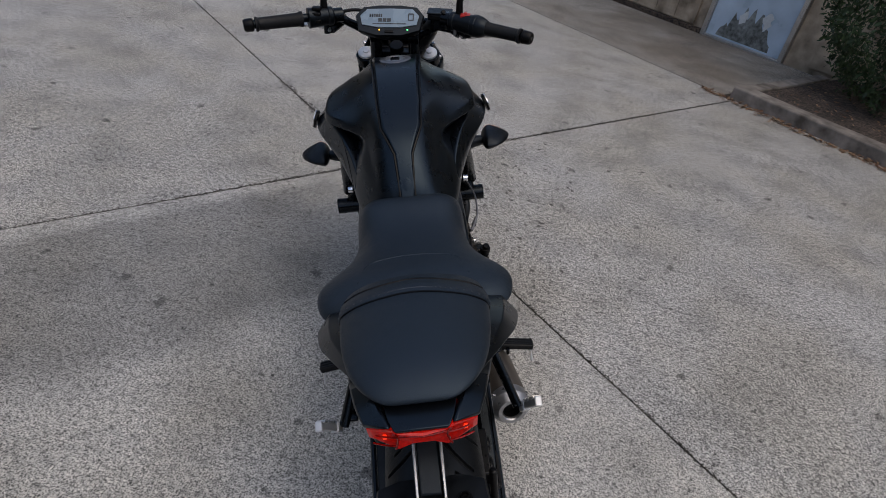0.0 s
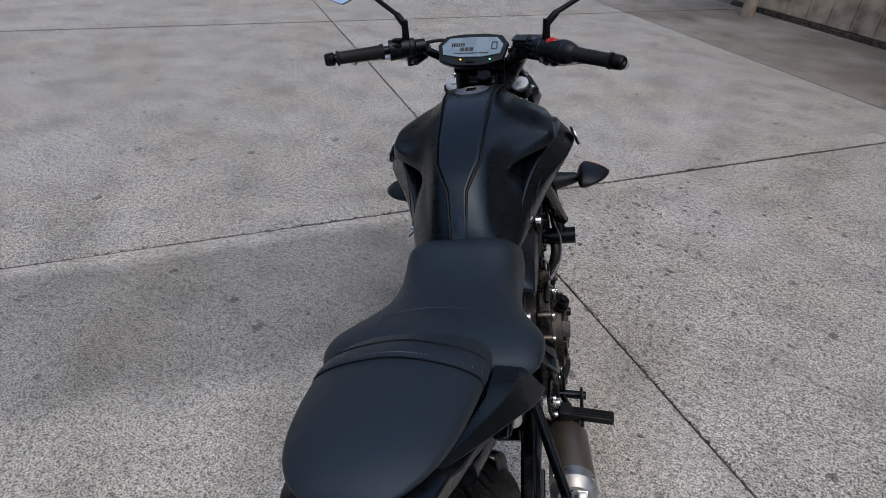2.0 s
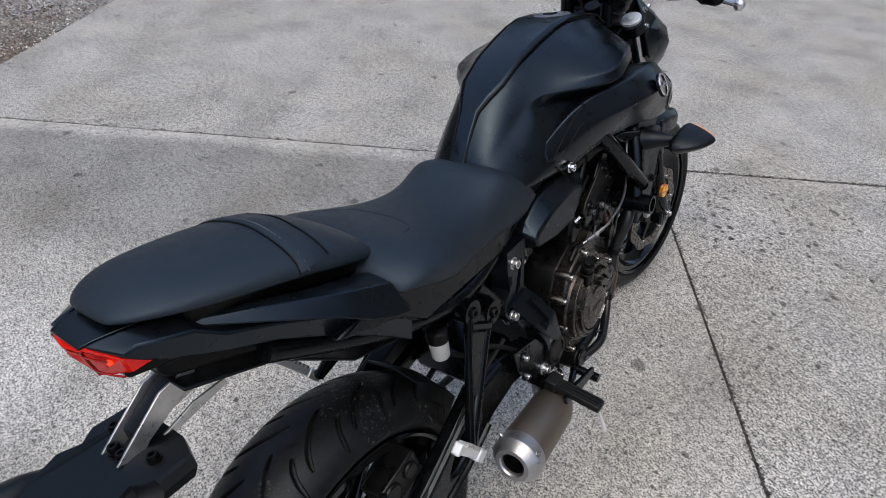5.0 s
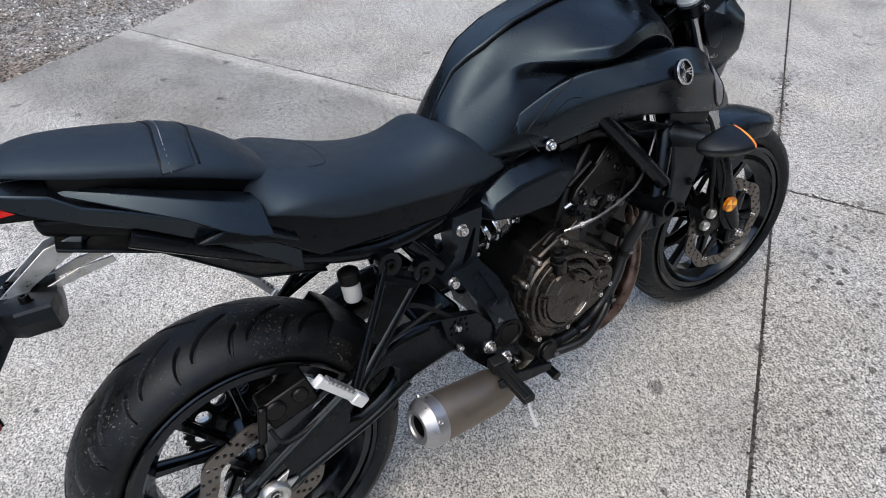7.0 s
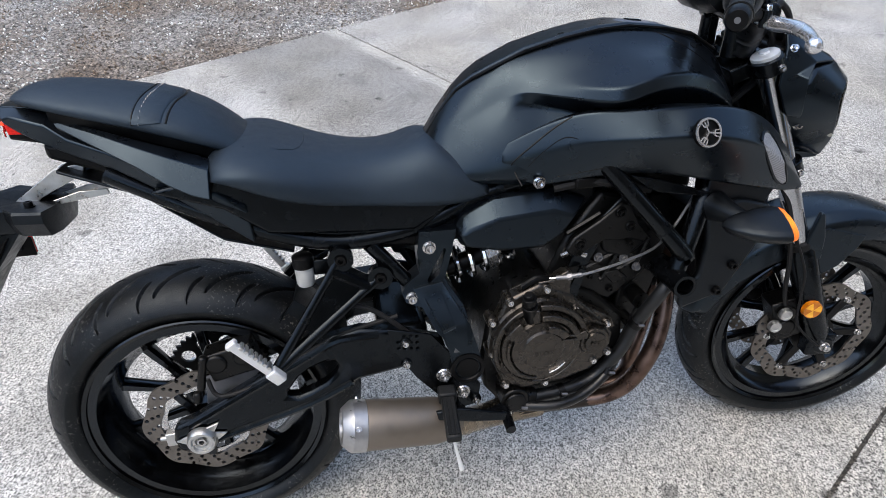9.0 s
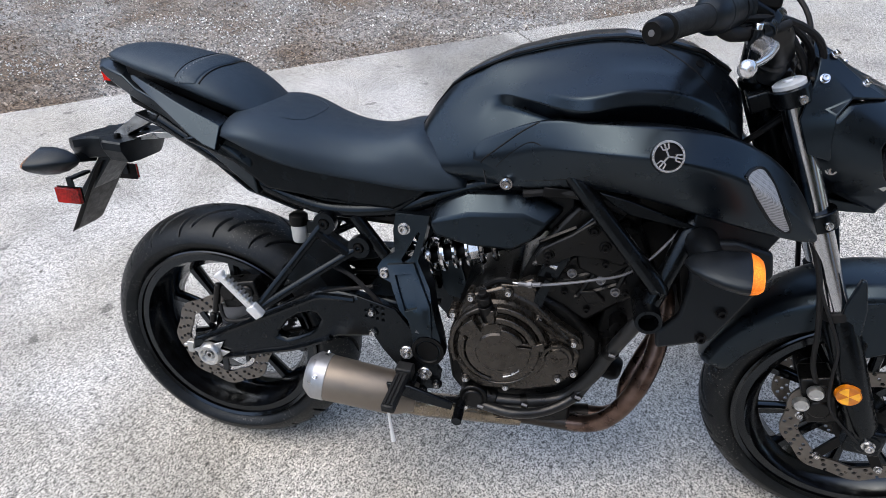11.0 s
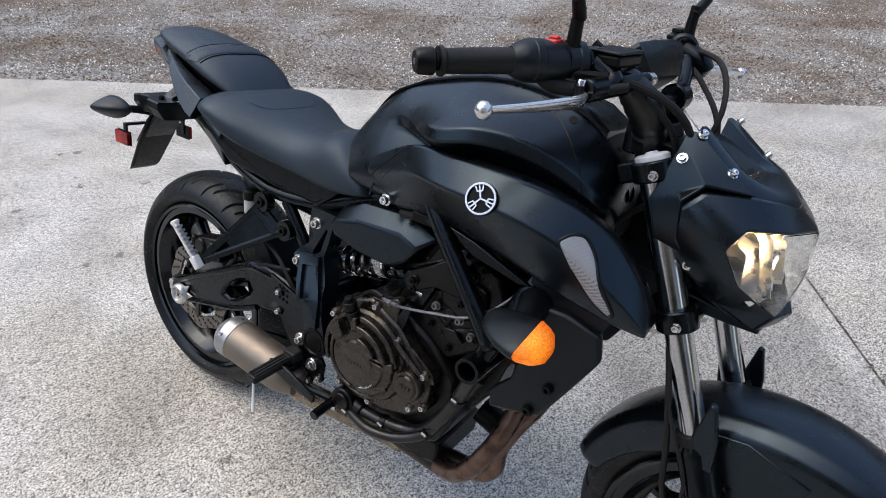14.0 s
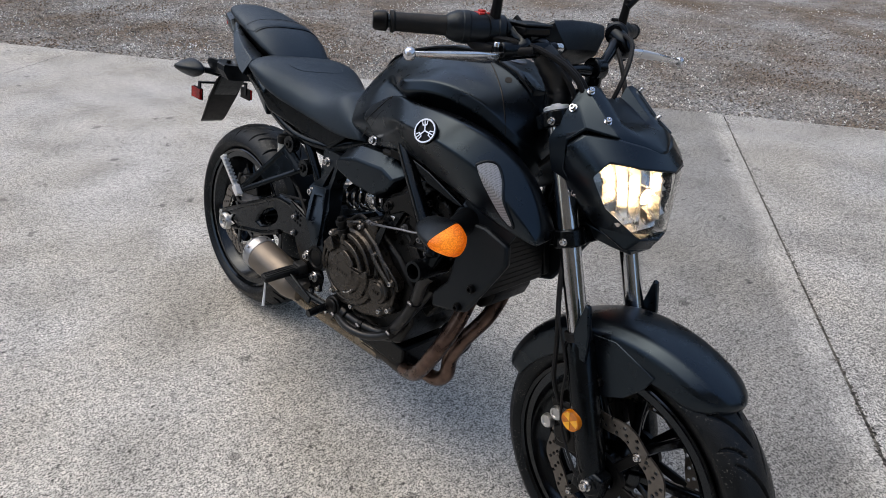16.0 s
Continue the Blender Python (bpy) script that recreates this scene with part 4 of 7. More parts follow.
for s in (1, -1):
    y = s * 0.093
    leg = part("fork_leg", tube([fork_at(0.575, y), fork_at(0.56, y), fork_at(0.40, y), fork_at(0.335, y), fork_at(0.285, y, -0.004)], [0.024, 0.031, 0.0285, 0.029, 0.020], 20, 3, False), FRAMEM, bike, "black lower fork leg", m=S)
    part("fork_tube", cyl(fork_at(0.968, y), fork_at(0.55, y), 0.0205, None, 24), FORKTUBE, leg, "chrome fork tube")
    part("dust_seal", cyl(fork_at(0.583, y), fork_at(0.565, y), 0.027, None, 20), RUBBER, leg)
    part("axle_lug", merge(box((1.375, y - 0.022, 0.272), (1.44, y + 0.016, 0.333)), cyl((1.412, y - 0.024, 0.302), (1.412, y + 0.024, 0.302), 0.026, None, 20)), FRAMEM, leg, bevel=0.006)
    part("fork_cap", merge(lathe([(0, 0.004), (0.021, 0.004), (0.0245, 0.0015), (0.0245, -0.012), (0, -0.012)], (0, 0, 0), 32, "z"), lathe([(0, 0.0075), (0.0085, 0.0075), (0.0098, 0.006), (0.0098, 0.003), (0, 0.003)], (0, 0, 0), 6, "z")), CAPALU, leg, "bright aluminium fork cap", m=Matrix.Translation(fork_at(0.974, y)) @ Matrix.Rotation(radians(-24), 4, "Y"))
    bolt((1.412, s * 0.120, 0.302), s, 0.009, STEEL, leg)
for nm, z, ext in (("upper_fork_clamp", 0.956, 0.015), ("lower_fork_clamp", 0.752, 0.017)):
    bms = []
    for s in (1, -1):
        p = fork_at(z, s * 0.093)
        bms.append(tube([p + FD * ext, p - FD * ext], 0.031, 24))
    c = fork_at(z, 0)
    bms.append(box((-0.062, -0.085, -ext), (0.018, 0.085, ext), Matrix.Translation(c) @ Matrix.Rotation(radians(-24), 4, "Y")))
    cl = part(nm, merge(*bms), FRAMEM, bike, m=S, bevel=0.003)
    for s in (1, -1):
        bolt(fork_at(z, s * 0.123, 0.012), s, 0.0055, STEEL, cl)
part("steering_head", cyl(PIV - RAKE * 0.008, PIV - RAKE * 0.22, 0.032), FRAMEM, bike, m=S, bevel=0.003)

# -- front mudguard --
rings = []
CW = Vector((1.412, 0, 0.302))
for k in range(15):
    a = radians(58 + (170 - 58) * k / 14)
    f = k / 14
    w = 0.062 + 0.016 * math.sin(math.pi * min(1, f * 1.25)) - 0.02 * max(0, f - 0.8) * 5 * 0.3
    if k == 0:
        w = 0.030
    drop = 0.055 + 0.025 * math.sin(math.pi * f)
    if k == 0:
        drop = 0.02
    r = 0.332
    d = Vector((math.cos(a), 0, math.sin(a)))
    prof = [(r - drop, -w), (r - 0.024, -w * 0.98), (r - 0.006, -w * 0.72), (r, -w * 0.3), (r, w * 0.3), (r - 0.006, w * 0.72), (r - 0.024, w * 0.98), (r - drop, w)]
    t = 0.004
    inn = [(q - t, yy * (1 - t / w)) for q, yy in prof[::-1]]
    rings.append([CW + d * q + Vector((0, yy, 0)) for q, yy in prof + inn])
fender = part("front_mudguard", loft(rings, {1: 0.8, 2: 0.65, 5: 0.65, 6: 0.8}), PAINT, bike, "matte black front mudguard", m=S, subsurf=2)
for s in (1, -1):
    outl = [(1.270, 0.575), (1.36, 0.598), (1.45, 0.575), (1.44, 0.545), (1.408, 0.500), (1.368, 0.474), (1.338, 0.470), (1.30, 0.53)]
    part("mudguard_bracket", prism(outl, s * 0.070, s * 0.0775), PAINT, fender, bevel=0.002)
    bolt((1.352, s * 0.078, 0.50), s, 0.008, DARK, fender)
    part("fork_guard", prism([(1.288, 0.545), (1.332, 0.545), (1.326, 0.600), (1.310, 0.655), (1.301, 0.658), (1.292, 0.60)], s * 0.106, s * 0.118), PAINT, fender, bevel=0.003)

# -- front brake calipers, hose, side reflectors --
for s in (1, -1):
    cal = part("brake_caliper", merge(box((-0.028, s * 0.045, -0.055), (0.028, s * 0.098, 0.055), Matrix.Translation((1.315, 0, 0.37)) @ Matrix.Rotation(radians(-20), 4, "Y")), cyl((1.312, s * 0.04, 0.39), (1.312, s * 0.103, 0.39), 0.021, None, 16), cyl((1.318, s * 0.04, 0.35), (1.318, s * 0.103, 0.35), 0.021, None, 16)), ENGINE, bike, "black front brake caliper", m=S, bevel=0.004)
    for z, xx in ((0.395, 1.300), (0.362, 1.283)):
        part("piston_cap", lathe([(0, 0.006), (0.008, 0.006), (0.009, 0.008), (0.013, 0.008), (0.015, 0.003), (0.015, -0.004), (0, -0.004)], (0, 0, 0), 20), ALU, cal, "bright piston cap", m=Matrix.Translation((xx, s * 0.107, z)) @ (I4 if s > 0 else Matrix.Rotation(math.pi, 4, "Z")))
    rf = part("side_reflector", lathe([(0, 0.010), (0.021, 0.009), (0.0225, 0.0), (0, 0)], (0, 0, 0), 32), AMBERR, bike, "round amber side reflector", m=S @ Matrix.Translation((1.345, s * 0.120, 0.418)) @ (I4 if s > 0 else Matrix.Rotation(math.pi, 4, "Z")))
    for k in range(3):
        part("facet", prism([(0, 0)] + [(0.0185 * math.cos(2 * math.pi * k / 3 + 0.3 + 0.26 * j), 0.0185 * math.sin(2 * math.pi * k / 3 + 0.3 + 0.26 * j)) for j in range(5)], 0.0085, 0.0105), AMBERL, rf)
    part("reflector_bracket", box((1.335, s * 0.10, 0.40), (1.36, s * 0.120, 0.435)), FRAMEM, cal)
    part("brake_hose", tube([(1.20, s * 0.085, 0.74), (1.235, s * 0.115, 0.66), (1.262, s * 0.118, 0.55), (1.275, s * 0.115, 0.47), (1.295, s * 0.105, 0.42)], 0.005, 8), RUBBER, bike, m=S)
    part("sensor_cable", tube([(1.21, s * 0.08, 0.72), (1.25, s * 0.122, 0.62), (1.30, s * 0.124, 0.52), (1.31, s * 0.124, 0.45), (1.33, s * 0.118, 0.37), (1.39, s * 0.125, 0.31)], 0.003, 6), RUBBER, bike, m=S)

# -- handlebar --
HB = [(1.07, 0, 1.035), (1.07, 0.06, 1.036), (1.052, 0.115, 1.068), (1.020, 0.165, 1.096), (0.982, 0.235, 1.097), (0.922, 0.352, 1.092)]
bar = part("handlebar", tube([(a, -b, c) for a, b, c in HB[:0:-1]] + HB, 0.0112, 14), FRAMEM, bike, "black tapered handlebar", m=SB)


def along(s, y):
    """A point of the straight end of the bar, at the sideways distance y."""
    f = (y - 0.165) / (0.352 - 0.165)
    return Vector((1.018 + f * (0.922 - 1.018), s * y, 1.097 - 0.005 * f))


for s in (1, -1):
    a, b = along(s, 0.235), along(s, 0.345)
    g = part("grip", tube([a, a.lerp(b, 0.05), a.lerp(b, 0.1), a.lerp(b, 0.93), a.lerp(b, 0.96), b], [0.020, 0.020, 0.0172, 0.0158, 0.0190, 0.0185], 24, 1, False), GRIP, bike, "ribbed black rubber grip", m=SB)
    for k in range(5):
        q0, q1 = a.lerp(b, 0.30 + 0.07 * k), a.lerp(b, 0.42 + 0.07 * k)
        part("rib", tube([q0 + Vector((-0.004, 0, 0.0150)), q1 + Vector((-0.011, 0, 0.0105))], 0.0018, 6), GRIP, g)
    e = along(s, 0.349)
    part("bar_end", tube([e, along(s, 0.352), along(s, 0.3525), along(s, 0.368), along(s, 0.372)], [0.013, 0.0172, 0.0172, 0.0160, 0.0130], 24, 1, False), DARK, bar)
    part("bar_end_bolt", cyl(along(s, 0.371), along(s, 0.3726), 0.0042, None, 16), GREYALU, bar)
    u = part("switch_housing", tube([along(s, 0.160), along(s, 0.164), along(s, 0.174), along(s, 0.1745), along(s, 0.196), along(s, 0.222)], [0.019, 0.0235, 0.0235, 0.0215, 0.0235, 0.0255], 20, 1, False, 1.12), PLASTIC, bike, m=SB, bevel=0.002)
    if s > 0:
        for dx, dz, ww in ((-0.012, 0.026, 0.010), (-0.022, 0.014, 0.007), (-0.022, -0.004, 0.006)):
            c = along(s, 0.196)
            part("button", box((c.x + dx - ww, c.y - 0.012, c.z + dz - 0.004), (c.x + dx + ww, c.y + 0.012, c.z + dz + 0.004)), DARK, u, bevel=0.002)
    else:
        c = along(s, 0.200)
        part("kill_switch", merge(box((c.x - 0.014, c.y - 0.012, c.z + 0.014), (c.x + 0.006, c.y + 0.014, c.z + 0.027)), box((c.x - 0.012, c.y - 0.004, c.z + 0.026), (c.x + 0.002, c.y + 0.006, c.z + 0.031))), RED, u, "red engine stop switch", bevel=0.003)
        part("throttle_housing", tube([along(s, 0.219), along(s, 0.222), along(s, 0.232), along(s, 0.2325), along(s, 0.240), along(s, 0.252), along(s, 0.258)], [0.024, 0.0285, 0.0285, 0.0275, 0.0275, 0.0225, 0.018], 28, 1, False), PLASTIC, bar, bevel=0.001)
        part("housing_seam", tube([along(s, 0.200) + Vector((0.027 * math.cos(k * 0.2618), 0, 0.027 * math.sin(k * 0.2618))) for k in range(25)], 0.001, 6, 1), DARK, bar)
        part("cable_boot", tube([along(s, 0.218) + Vector((0.004, 0, -0.020)), along(s, 0.205) + Vector((0.014, 0, -0.030)), along(s, 0.180) + Vector((0.040, 0, -0.032)), along(s, 0.150) + Vector((0.062, 0, -0.024))], [0.010, 0.011, 0.009, 0.006], 12), RUBBER, bar)
        part("brake_reservoir", box((1.022, -0.160, 1.094), (1.072, -0.096, 1.110)), DARK, bar, "black brake fluid reservoir", bevel=0.004)
        part("reservoir_lid", box((1.020, -0.162, 1.1105), (1.074, -0.094, 1.115)), PLASTIC, bar, bevel=0.002)
        part("reservoir_screw", cyl((1.030, -0.150, 1.115), (1.030, -0.150, 1.1165), 0.004), STEEL, bar)
        part("master_cylinder", merge(cyl((1.052, -0.195, 1.066), (1.072, -0.098, 1.074), 0.0155), cyl((1.070, -0.105, 1.074), (1.078, -0.082, 1.076), 0.011), box((1.030, -0.150, 1.068), (1.066, -0.110, 1.096))), FRAMEM, bar, "black brake master cylinder", bevel=0.003)
        part("hose_banjo", lathe([(0.004, -0.007), (0.010, -0.007), (0.010, 0.007), (0.004, 0.007)], (1.080, -0.080, 1.076), 16, closed=True), STEEL, bar)
        part("wire_strap", box((1.000, -0.176, 1.064), (1.030, -0.168, 1.104)), GREYALU, bar, bevel=0.002)
    # lever
    pl = along(s, 0.150) + Vector((0.035, 0, -0.012))
    pts = [Vector((1.034, s * 0.172, 1.066)), Vector((1.047, s * 0.204, 1.064)), Vector((1.052, s * 0.255, 1.059)), Vector((1.040, s * 0.318, 1.052)), Vector((1.019, s * 0.367, 1.047))]
    if s > 0:
        pts = [pts[0]] + [q + Vector((0.045 * k / 4, 0, 0.008)) for k, q in enumerate(pts)][1:]
    pts = [q + Vector((-0.006 * s, 0, -0.008 * s)) for q in pts]
    if s < 0:
        pts = [q + Vector((0, -0.012 + 0.003 * k, dz)) for k, (q, dz) in enumerate(zip(pts, (-0.016, -0.018, -0.010, -0.003, 0.0)))]
    lv = part("lever", merge(tube(pts, [0.0100, 0.0135, 0.0120, 0.0085, 0.0062], 12, 6, True, 0.55), lathe([(0.0, 0.0112), (0.005, 0.0104), (0.0088, 0.007), (0.0108, 0.002), (0.0108, -0.002), (0.0088, -0.007), (0.005, -0.0104), (0, -0.0112)], pts[-1], 20, "z")), LEVERM, bar, "polished aluminium lever with ball end", smooth=60)
    part("lever_perch", merge(tube([along(s, 0.150), pl + Vector((0.004, 0, -0.010)), pts[0]], [0.018, 0.016, 0.013], 14, 4), cyl(pts[0] + Vector((0.004, s * 0.012, -0.012)), pts[0] + Vector((0.004, s * 0.012, 0.014)), 0.009, None, 14)), FRAMEM, bar, bevel=0.003)
    part("pivot_nut", lathe([(0, 0.006), (0.006, 0.006), (0.0075, 0.004), (0.0075, -0.004), (0, -0.004)], pts[0] + Vector((0.004, s * 0.012, 0.016)), 12, "z"), CHROME, bar)
    part("perch_clamp", tube([along(s, 0.138), along(s, 0.165)], 0.0185, 18), FRAMEM, bar)
    # mirror
    st = Vector((1.012, s * 0.182, 1.105))
    b0, b1 = Vector((1.015, s * 0.182, 1.165)), Vector((1.058, s * 0.302, 1.232))
    mr = part("mirror", merge(tube([st, st.lerp(b0, 0.6), b0], [0.0105, 0.009, 0.0085], 12, 1, False), tube([b0 - Vector((0, s * 0.002, 0.014)), b0.lerp(b1, 0.18), b0.lerp(b1, 0.2), b1], [0.0095, 0.0085, 0.0062, 0.0062], 12, 1, False), tube([b0.lerp(b1, 0.86), b1], [0.007, 0.013], 12)), DARK, bike, "black stalked rear mirror", m=SB)
    cy, cz, cx = s * 0.378, 1.256, 1.068
    shape = [(-0.082, -0.030), (-0.012, -0.056), (0.055, -0.036), (0.088, 0.012), (0.066, 0.046), (-0.05, 0.052), (-0.086, 0.020)]
    tip = 0.50 if s > 0 else -0.05
    rings = []
    for xx, k in ((0.0, 0.94), (0.002, 1.0), (0.012, 0.99), (0.026, 0.78), (0.034, 0.35)):
        rings.append([(cx + xx + tip * zz * k, cy + s * yy * k, cz + zz * k) for yy, zz in shape])
    part("mirror_shell", loft(rings), DARK, mr, smooth=50)
    part("mirror_glass", loft([[(cx - 0.0025 + tip * zz * 0.95, cy + s * yy * 0.95, cz + zz * 0.95) for yy, zz in shape], [(cx + 0.001 + tip * zz * 0.95, cy + s * yy * 0.95, cz + zz * 0.95) for yy, zz in shape]]), MIRROR, mr, "mirror glass reflecting pale sky", smooth=20)
for s in (1, -1):
    part("bar_clamp", merge(cyl((1.07, s * 0.055, 0.965), (1.07, s * 0.055, 1.03), 0.017), cyl((1.07, s * 0.055 - 0.015, 1.036), (1.07, s * 0.055 + 0.015, 1.036), 0.022)), FRAMEM, bar, bevel=0.003)
for k, pts in enumerate(([(1.01, -0.15, 1.085), (1.085, -0.10, 1.07), (1.145, -0.05, 1.01), (1.13, -0.045, 0.92), (1.06, -0.05, 0.84)], [(1.02, -0.14, 1.12), (1.085, -0.10, 1.06), (1.135, -0.07, 1.0), (1.15, -0.06, 0.90), (1.20, -0.085, 0.76)], [(1.01, -0.20, 1.085), (1.09, -0.135, 1.075), (1.150, -0.085, 1.03), (1.155, -0.06, 0.95), (1.08, -0.05, 0.86)], [(1.0, 0.17, 1.09), (1.08, 0.11, 1.06), (1.145, 0.065, 0.99), (1.12, 0.05, 0.88)], [(1.03, 0.16, 1.10), (1.11, 0.10, 1.09), (1.15, 0.04, 1.03), (1.13, 0.02, 0.93)])):
    part("cable", tube(pts, 0.0055 if k < 3 else 0.0045, 8), RUBBER, bar)

rng = random.Random(31)
loom = spline([Vector(p) for p in ((1.050, -0.118, 1.082), (1.071, -0.102, 1.064), (1.088, -0.080, 1.030), (1.092, -0.064, 1.000), (1.085, -0.055, 0.972))], 6)
part("wrapped_loom", tube(loom, [(0.012 + 0.014 * math.sin(math.pi * (0.12 + 0.70 * k / (len(loom) - 1)))) * rng.uniform(0.95, 1.05) for k in range(len(loom))], 12, 1, True), HOSE, bar, "crumpled black rubber boot over the wiring", m=I4)
part("loom_bellows", merge(*[cyl((1.062 + 0.0035 * k, -0.108 + 0.0045 * k, 1.070 - 0.0015 * k), (1.0645 + 0.0035 * k, -0.105 + 0.0045 * k, 1.069 - 0.0015 * k), 0.0150 - 0.0008 * k, None, 14) for k in range(6)]), RUBBER, bar)
part("ignition_switch", merge(cyl((1.100, 0.0, 0.985), (1.092, 0.0, 1.004), 0.020), box((1.085, -0.045, 0.965), (1.125, 0.045, 0.985))), DARK, bar, "black ignition lock", bevel=0.002)

# -- instrument panel --
DM = S @ Matrix.Translation((1.020, 0.004, 1.088)) @ Matrix.Rotation(radians(-42), 4, "Y")
octo = [(-0.094, 0.016), (-0.075, 0.040), (-0.03, 0.046), (0.03, 0.046), (0.075, 0.040), (0.094, 0.016), (0.084, -0.030), (0.035, -0.045), (-0.035, -0.045), (-0.084, -0.030)]


def dash_ring(h, k):
    return [(x2 * k, -y2 * k, h) for y2, x2 in octo]


dash = part("instrument_panel", loft([dash_ring(-0.045, 0.6), dash_ring(-0.02, 0.9), dash_ring(0.0, 1.0), dash_ring(0.006, 0.97)]), PLASTIC, bike, "black instrument panel with grey display", m=DM, smooth=30)
part("display", loft([[(x2, y2, h) for x2, y2 in ((0.032, 0.062), (0.034, 0.0), (0.032, -0.062), (0.012, -0.080), (-0.014, -0.074), (-0.022, -0.03), (-0.022, 0.03), (-0.014, 0.074), (0.012, 0.080))] for h in (0.004, 0.0085)]), SCREEN, dash, "grey-blue display with dark bars", smooth=20)
for yy in range(6):
    part("display_bar", box((0.008, 0.020 + yy * 0.006, 0.0088), (0.017, 0.0245 + yy * 0.006, 0.0096)), INK, dash)
for x0, y0, x1, y1 in ((-0.006, -0.004, 0.004, 0.006), (-0.006, 0.008, 0.004, 0.018), (-0.006, 0.020, 0.004, 0.030), (-0.002, -0.066, 0.018, -0.063), (-0.002, -0.053, 0.018, -0.050), (0.016, -0.064, 0.019, -0.052), (-0.003, -0.064, 0.0, -0.052), (-0.013, -0.045, -0.011, 0.045)):
    part("display_bar", box((x0, y0, 0.0088), (x1, y1, 0.0096)), INK, dash)
part("telltale", box((-0.030, 0.024, 0.005), (-0.027, 0.028, 0.0075)), ORANGEON, dash, "amber telltale")
part("telltale", box((-0.030, -0.052, 0.005), (-0.027, -0.048, 0.0075)), GREENON, dash, "green telltale")
part("dash_button", box((-0.038, -0.012, 0.004), (-0.030, 0.012, 0.009)), DARK, dash, bevel=0.002)

# -- headlight and nose --
LAMP = [(-0.044, 0.789), (-0.106, 0.840), (-0.130, 0.891), (-0.113, 0.919), (-0.060, 0.914), (0.0, 0.911), (0.060, 0.914), (0.113, 0.919), (0.130, 0.891), (0.106, 0.840), (0.044, 0.789)]


def lens_x(yy, zz):
    return 1.338 - 0.072 * (abs(yy) / 0.126) ** 1.6 - 0.055 * (zz - 0.79)


def lamp_ring(k, dx, dz=0.0):
    return [(lens_x(yy * min(k, 1.0), 0.860 + (zz - 0.860) * k) + dx, yy * k, 0.860 + (zz - 0.860) * k + dz) for yy, zz in LAMP]


def bezel():
    """The cowl round the lamp: brow, cheeks and chin, folded in towards the lens and at the back."""
    half = [(1.300, 0.0, 0.938), (1.284, 0.042, 0.949), (1.258, 0.080, 0.956), (1.204, 0.113, 0.952), (1.186, 0.131, 0.930), (1.190, 0.128, 0.884), (1.206, 0.112, 0.850), (1.252, 0.080, 0.790), (1.306, 0.050, 0.757), (1.322, 0.0, 0.757)]
    rim = [(0.0, 0.911), (0.060, 0.914), (0.113, 0.919), (0.130, 0.891), (0.106, 0.840), (0.044, 0.789), (0.0, 0.787)]
    verts, faces = [], []
    for sg in (1, -1):
        o = len(verts)
        verts += [(a, sg * b, c) for a, b, c in half]
        verts += [(lens_x(b, c) + 0.002, sg * b, c) for b, c in rim]
        verts += [(lens_x(b, c) - 0.022, sg * b * 0.975, 0.86 + (c - 0.86) * 0.975) for b, c in rim]
        verts += [(a - 0.035, sg * b * 0.86, 0.86 + (c - 0.86) * 0.90) for a, b, c in half]
        quads = [(0, 1, 11, 10), (1, 2, 12, 11), (2, 3, 12), (3, 4, 13, 12), (4, 5, 13), (5, 6, 14, 13), (6, 7, 15, 14), (7, 8, 15), (8, 9, 16, 15)]
        quads += [(10 + k, 11 + k, 18 + k, 17 + k) for k in range(6)] + [(k, k + 1, 25 + k, 24 + k) for k in range(9)]
        faces += [tuple(o + q for q in f) for f in quads]
    bm = bm_from(verts, faces)
    bmesh.ops.remove_doubles(bm, verts=bm.verts, dist=1e-5)
    bmesh.ops.recalc_face_normals(bm, faces=bm.faces)
    return bm


nose = part("headlight_cowl", bezel(), PAINT, bike, "matte black headlight cowl", m=S, bevel=0.005, smooth=42)
part("cowl_back", prism([(1.138, 0.862), (1.140, 0.985), (1.19, 0.985), (1.20, 0.775)], -0.090, 0.090), DARK, nose, bevel=0.006)
part("chin", loft([[(1.20, -0.06, 0.780), (1.20, 0.06, 0.780), (1.20, 0.05, 0.752), (1.20, -0.05, 0.752)], [(1.27, -0.040, 0.766), (1.27, 0.040, 0.766), (1.27, 0.032, 0.744), (1.27, -0.032, 0.744)], [(1.312, -0.040, 0.758), (1.312, 0.040, 0.758), (1.312, 0.034, 0.748), (1.312, -0.034, 0.748)]]), PAINT, nose, bevel=0.003)


def mirrored(half):
    return [(-y2, z2) for y2, z2 in half] + [(y2, z2) for y2, z2 in half[-2::-1]]


def plate_loft(sts, t):
    rings = []
    for x2, row in sts:
        rings.append([(x2, y2, z2) for y2, z2 in row] + [(x2 + t * 0.3, y2 * 0.98, z2 - t) for y2, z2 in row[::-1]])
    return loft(rings)


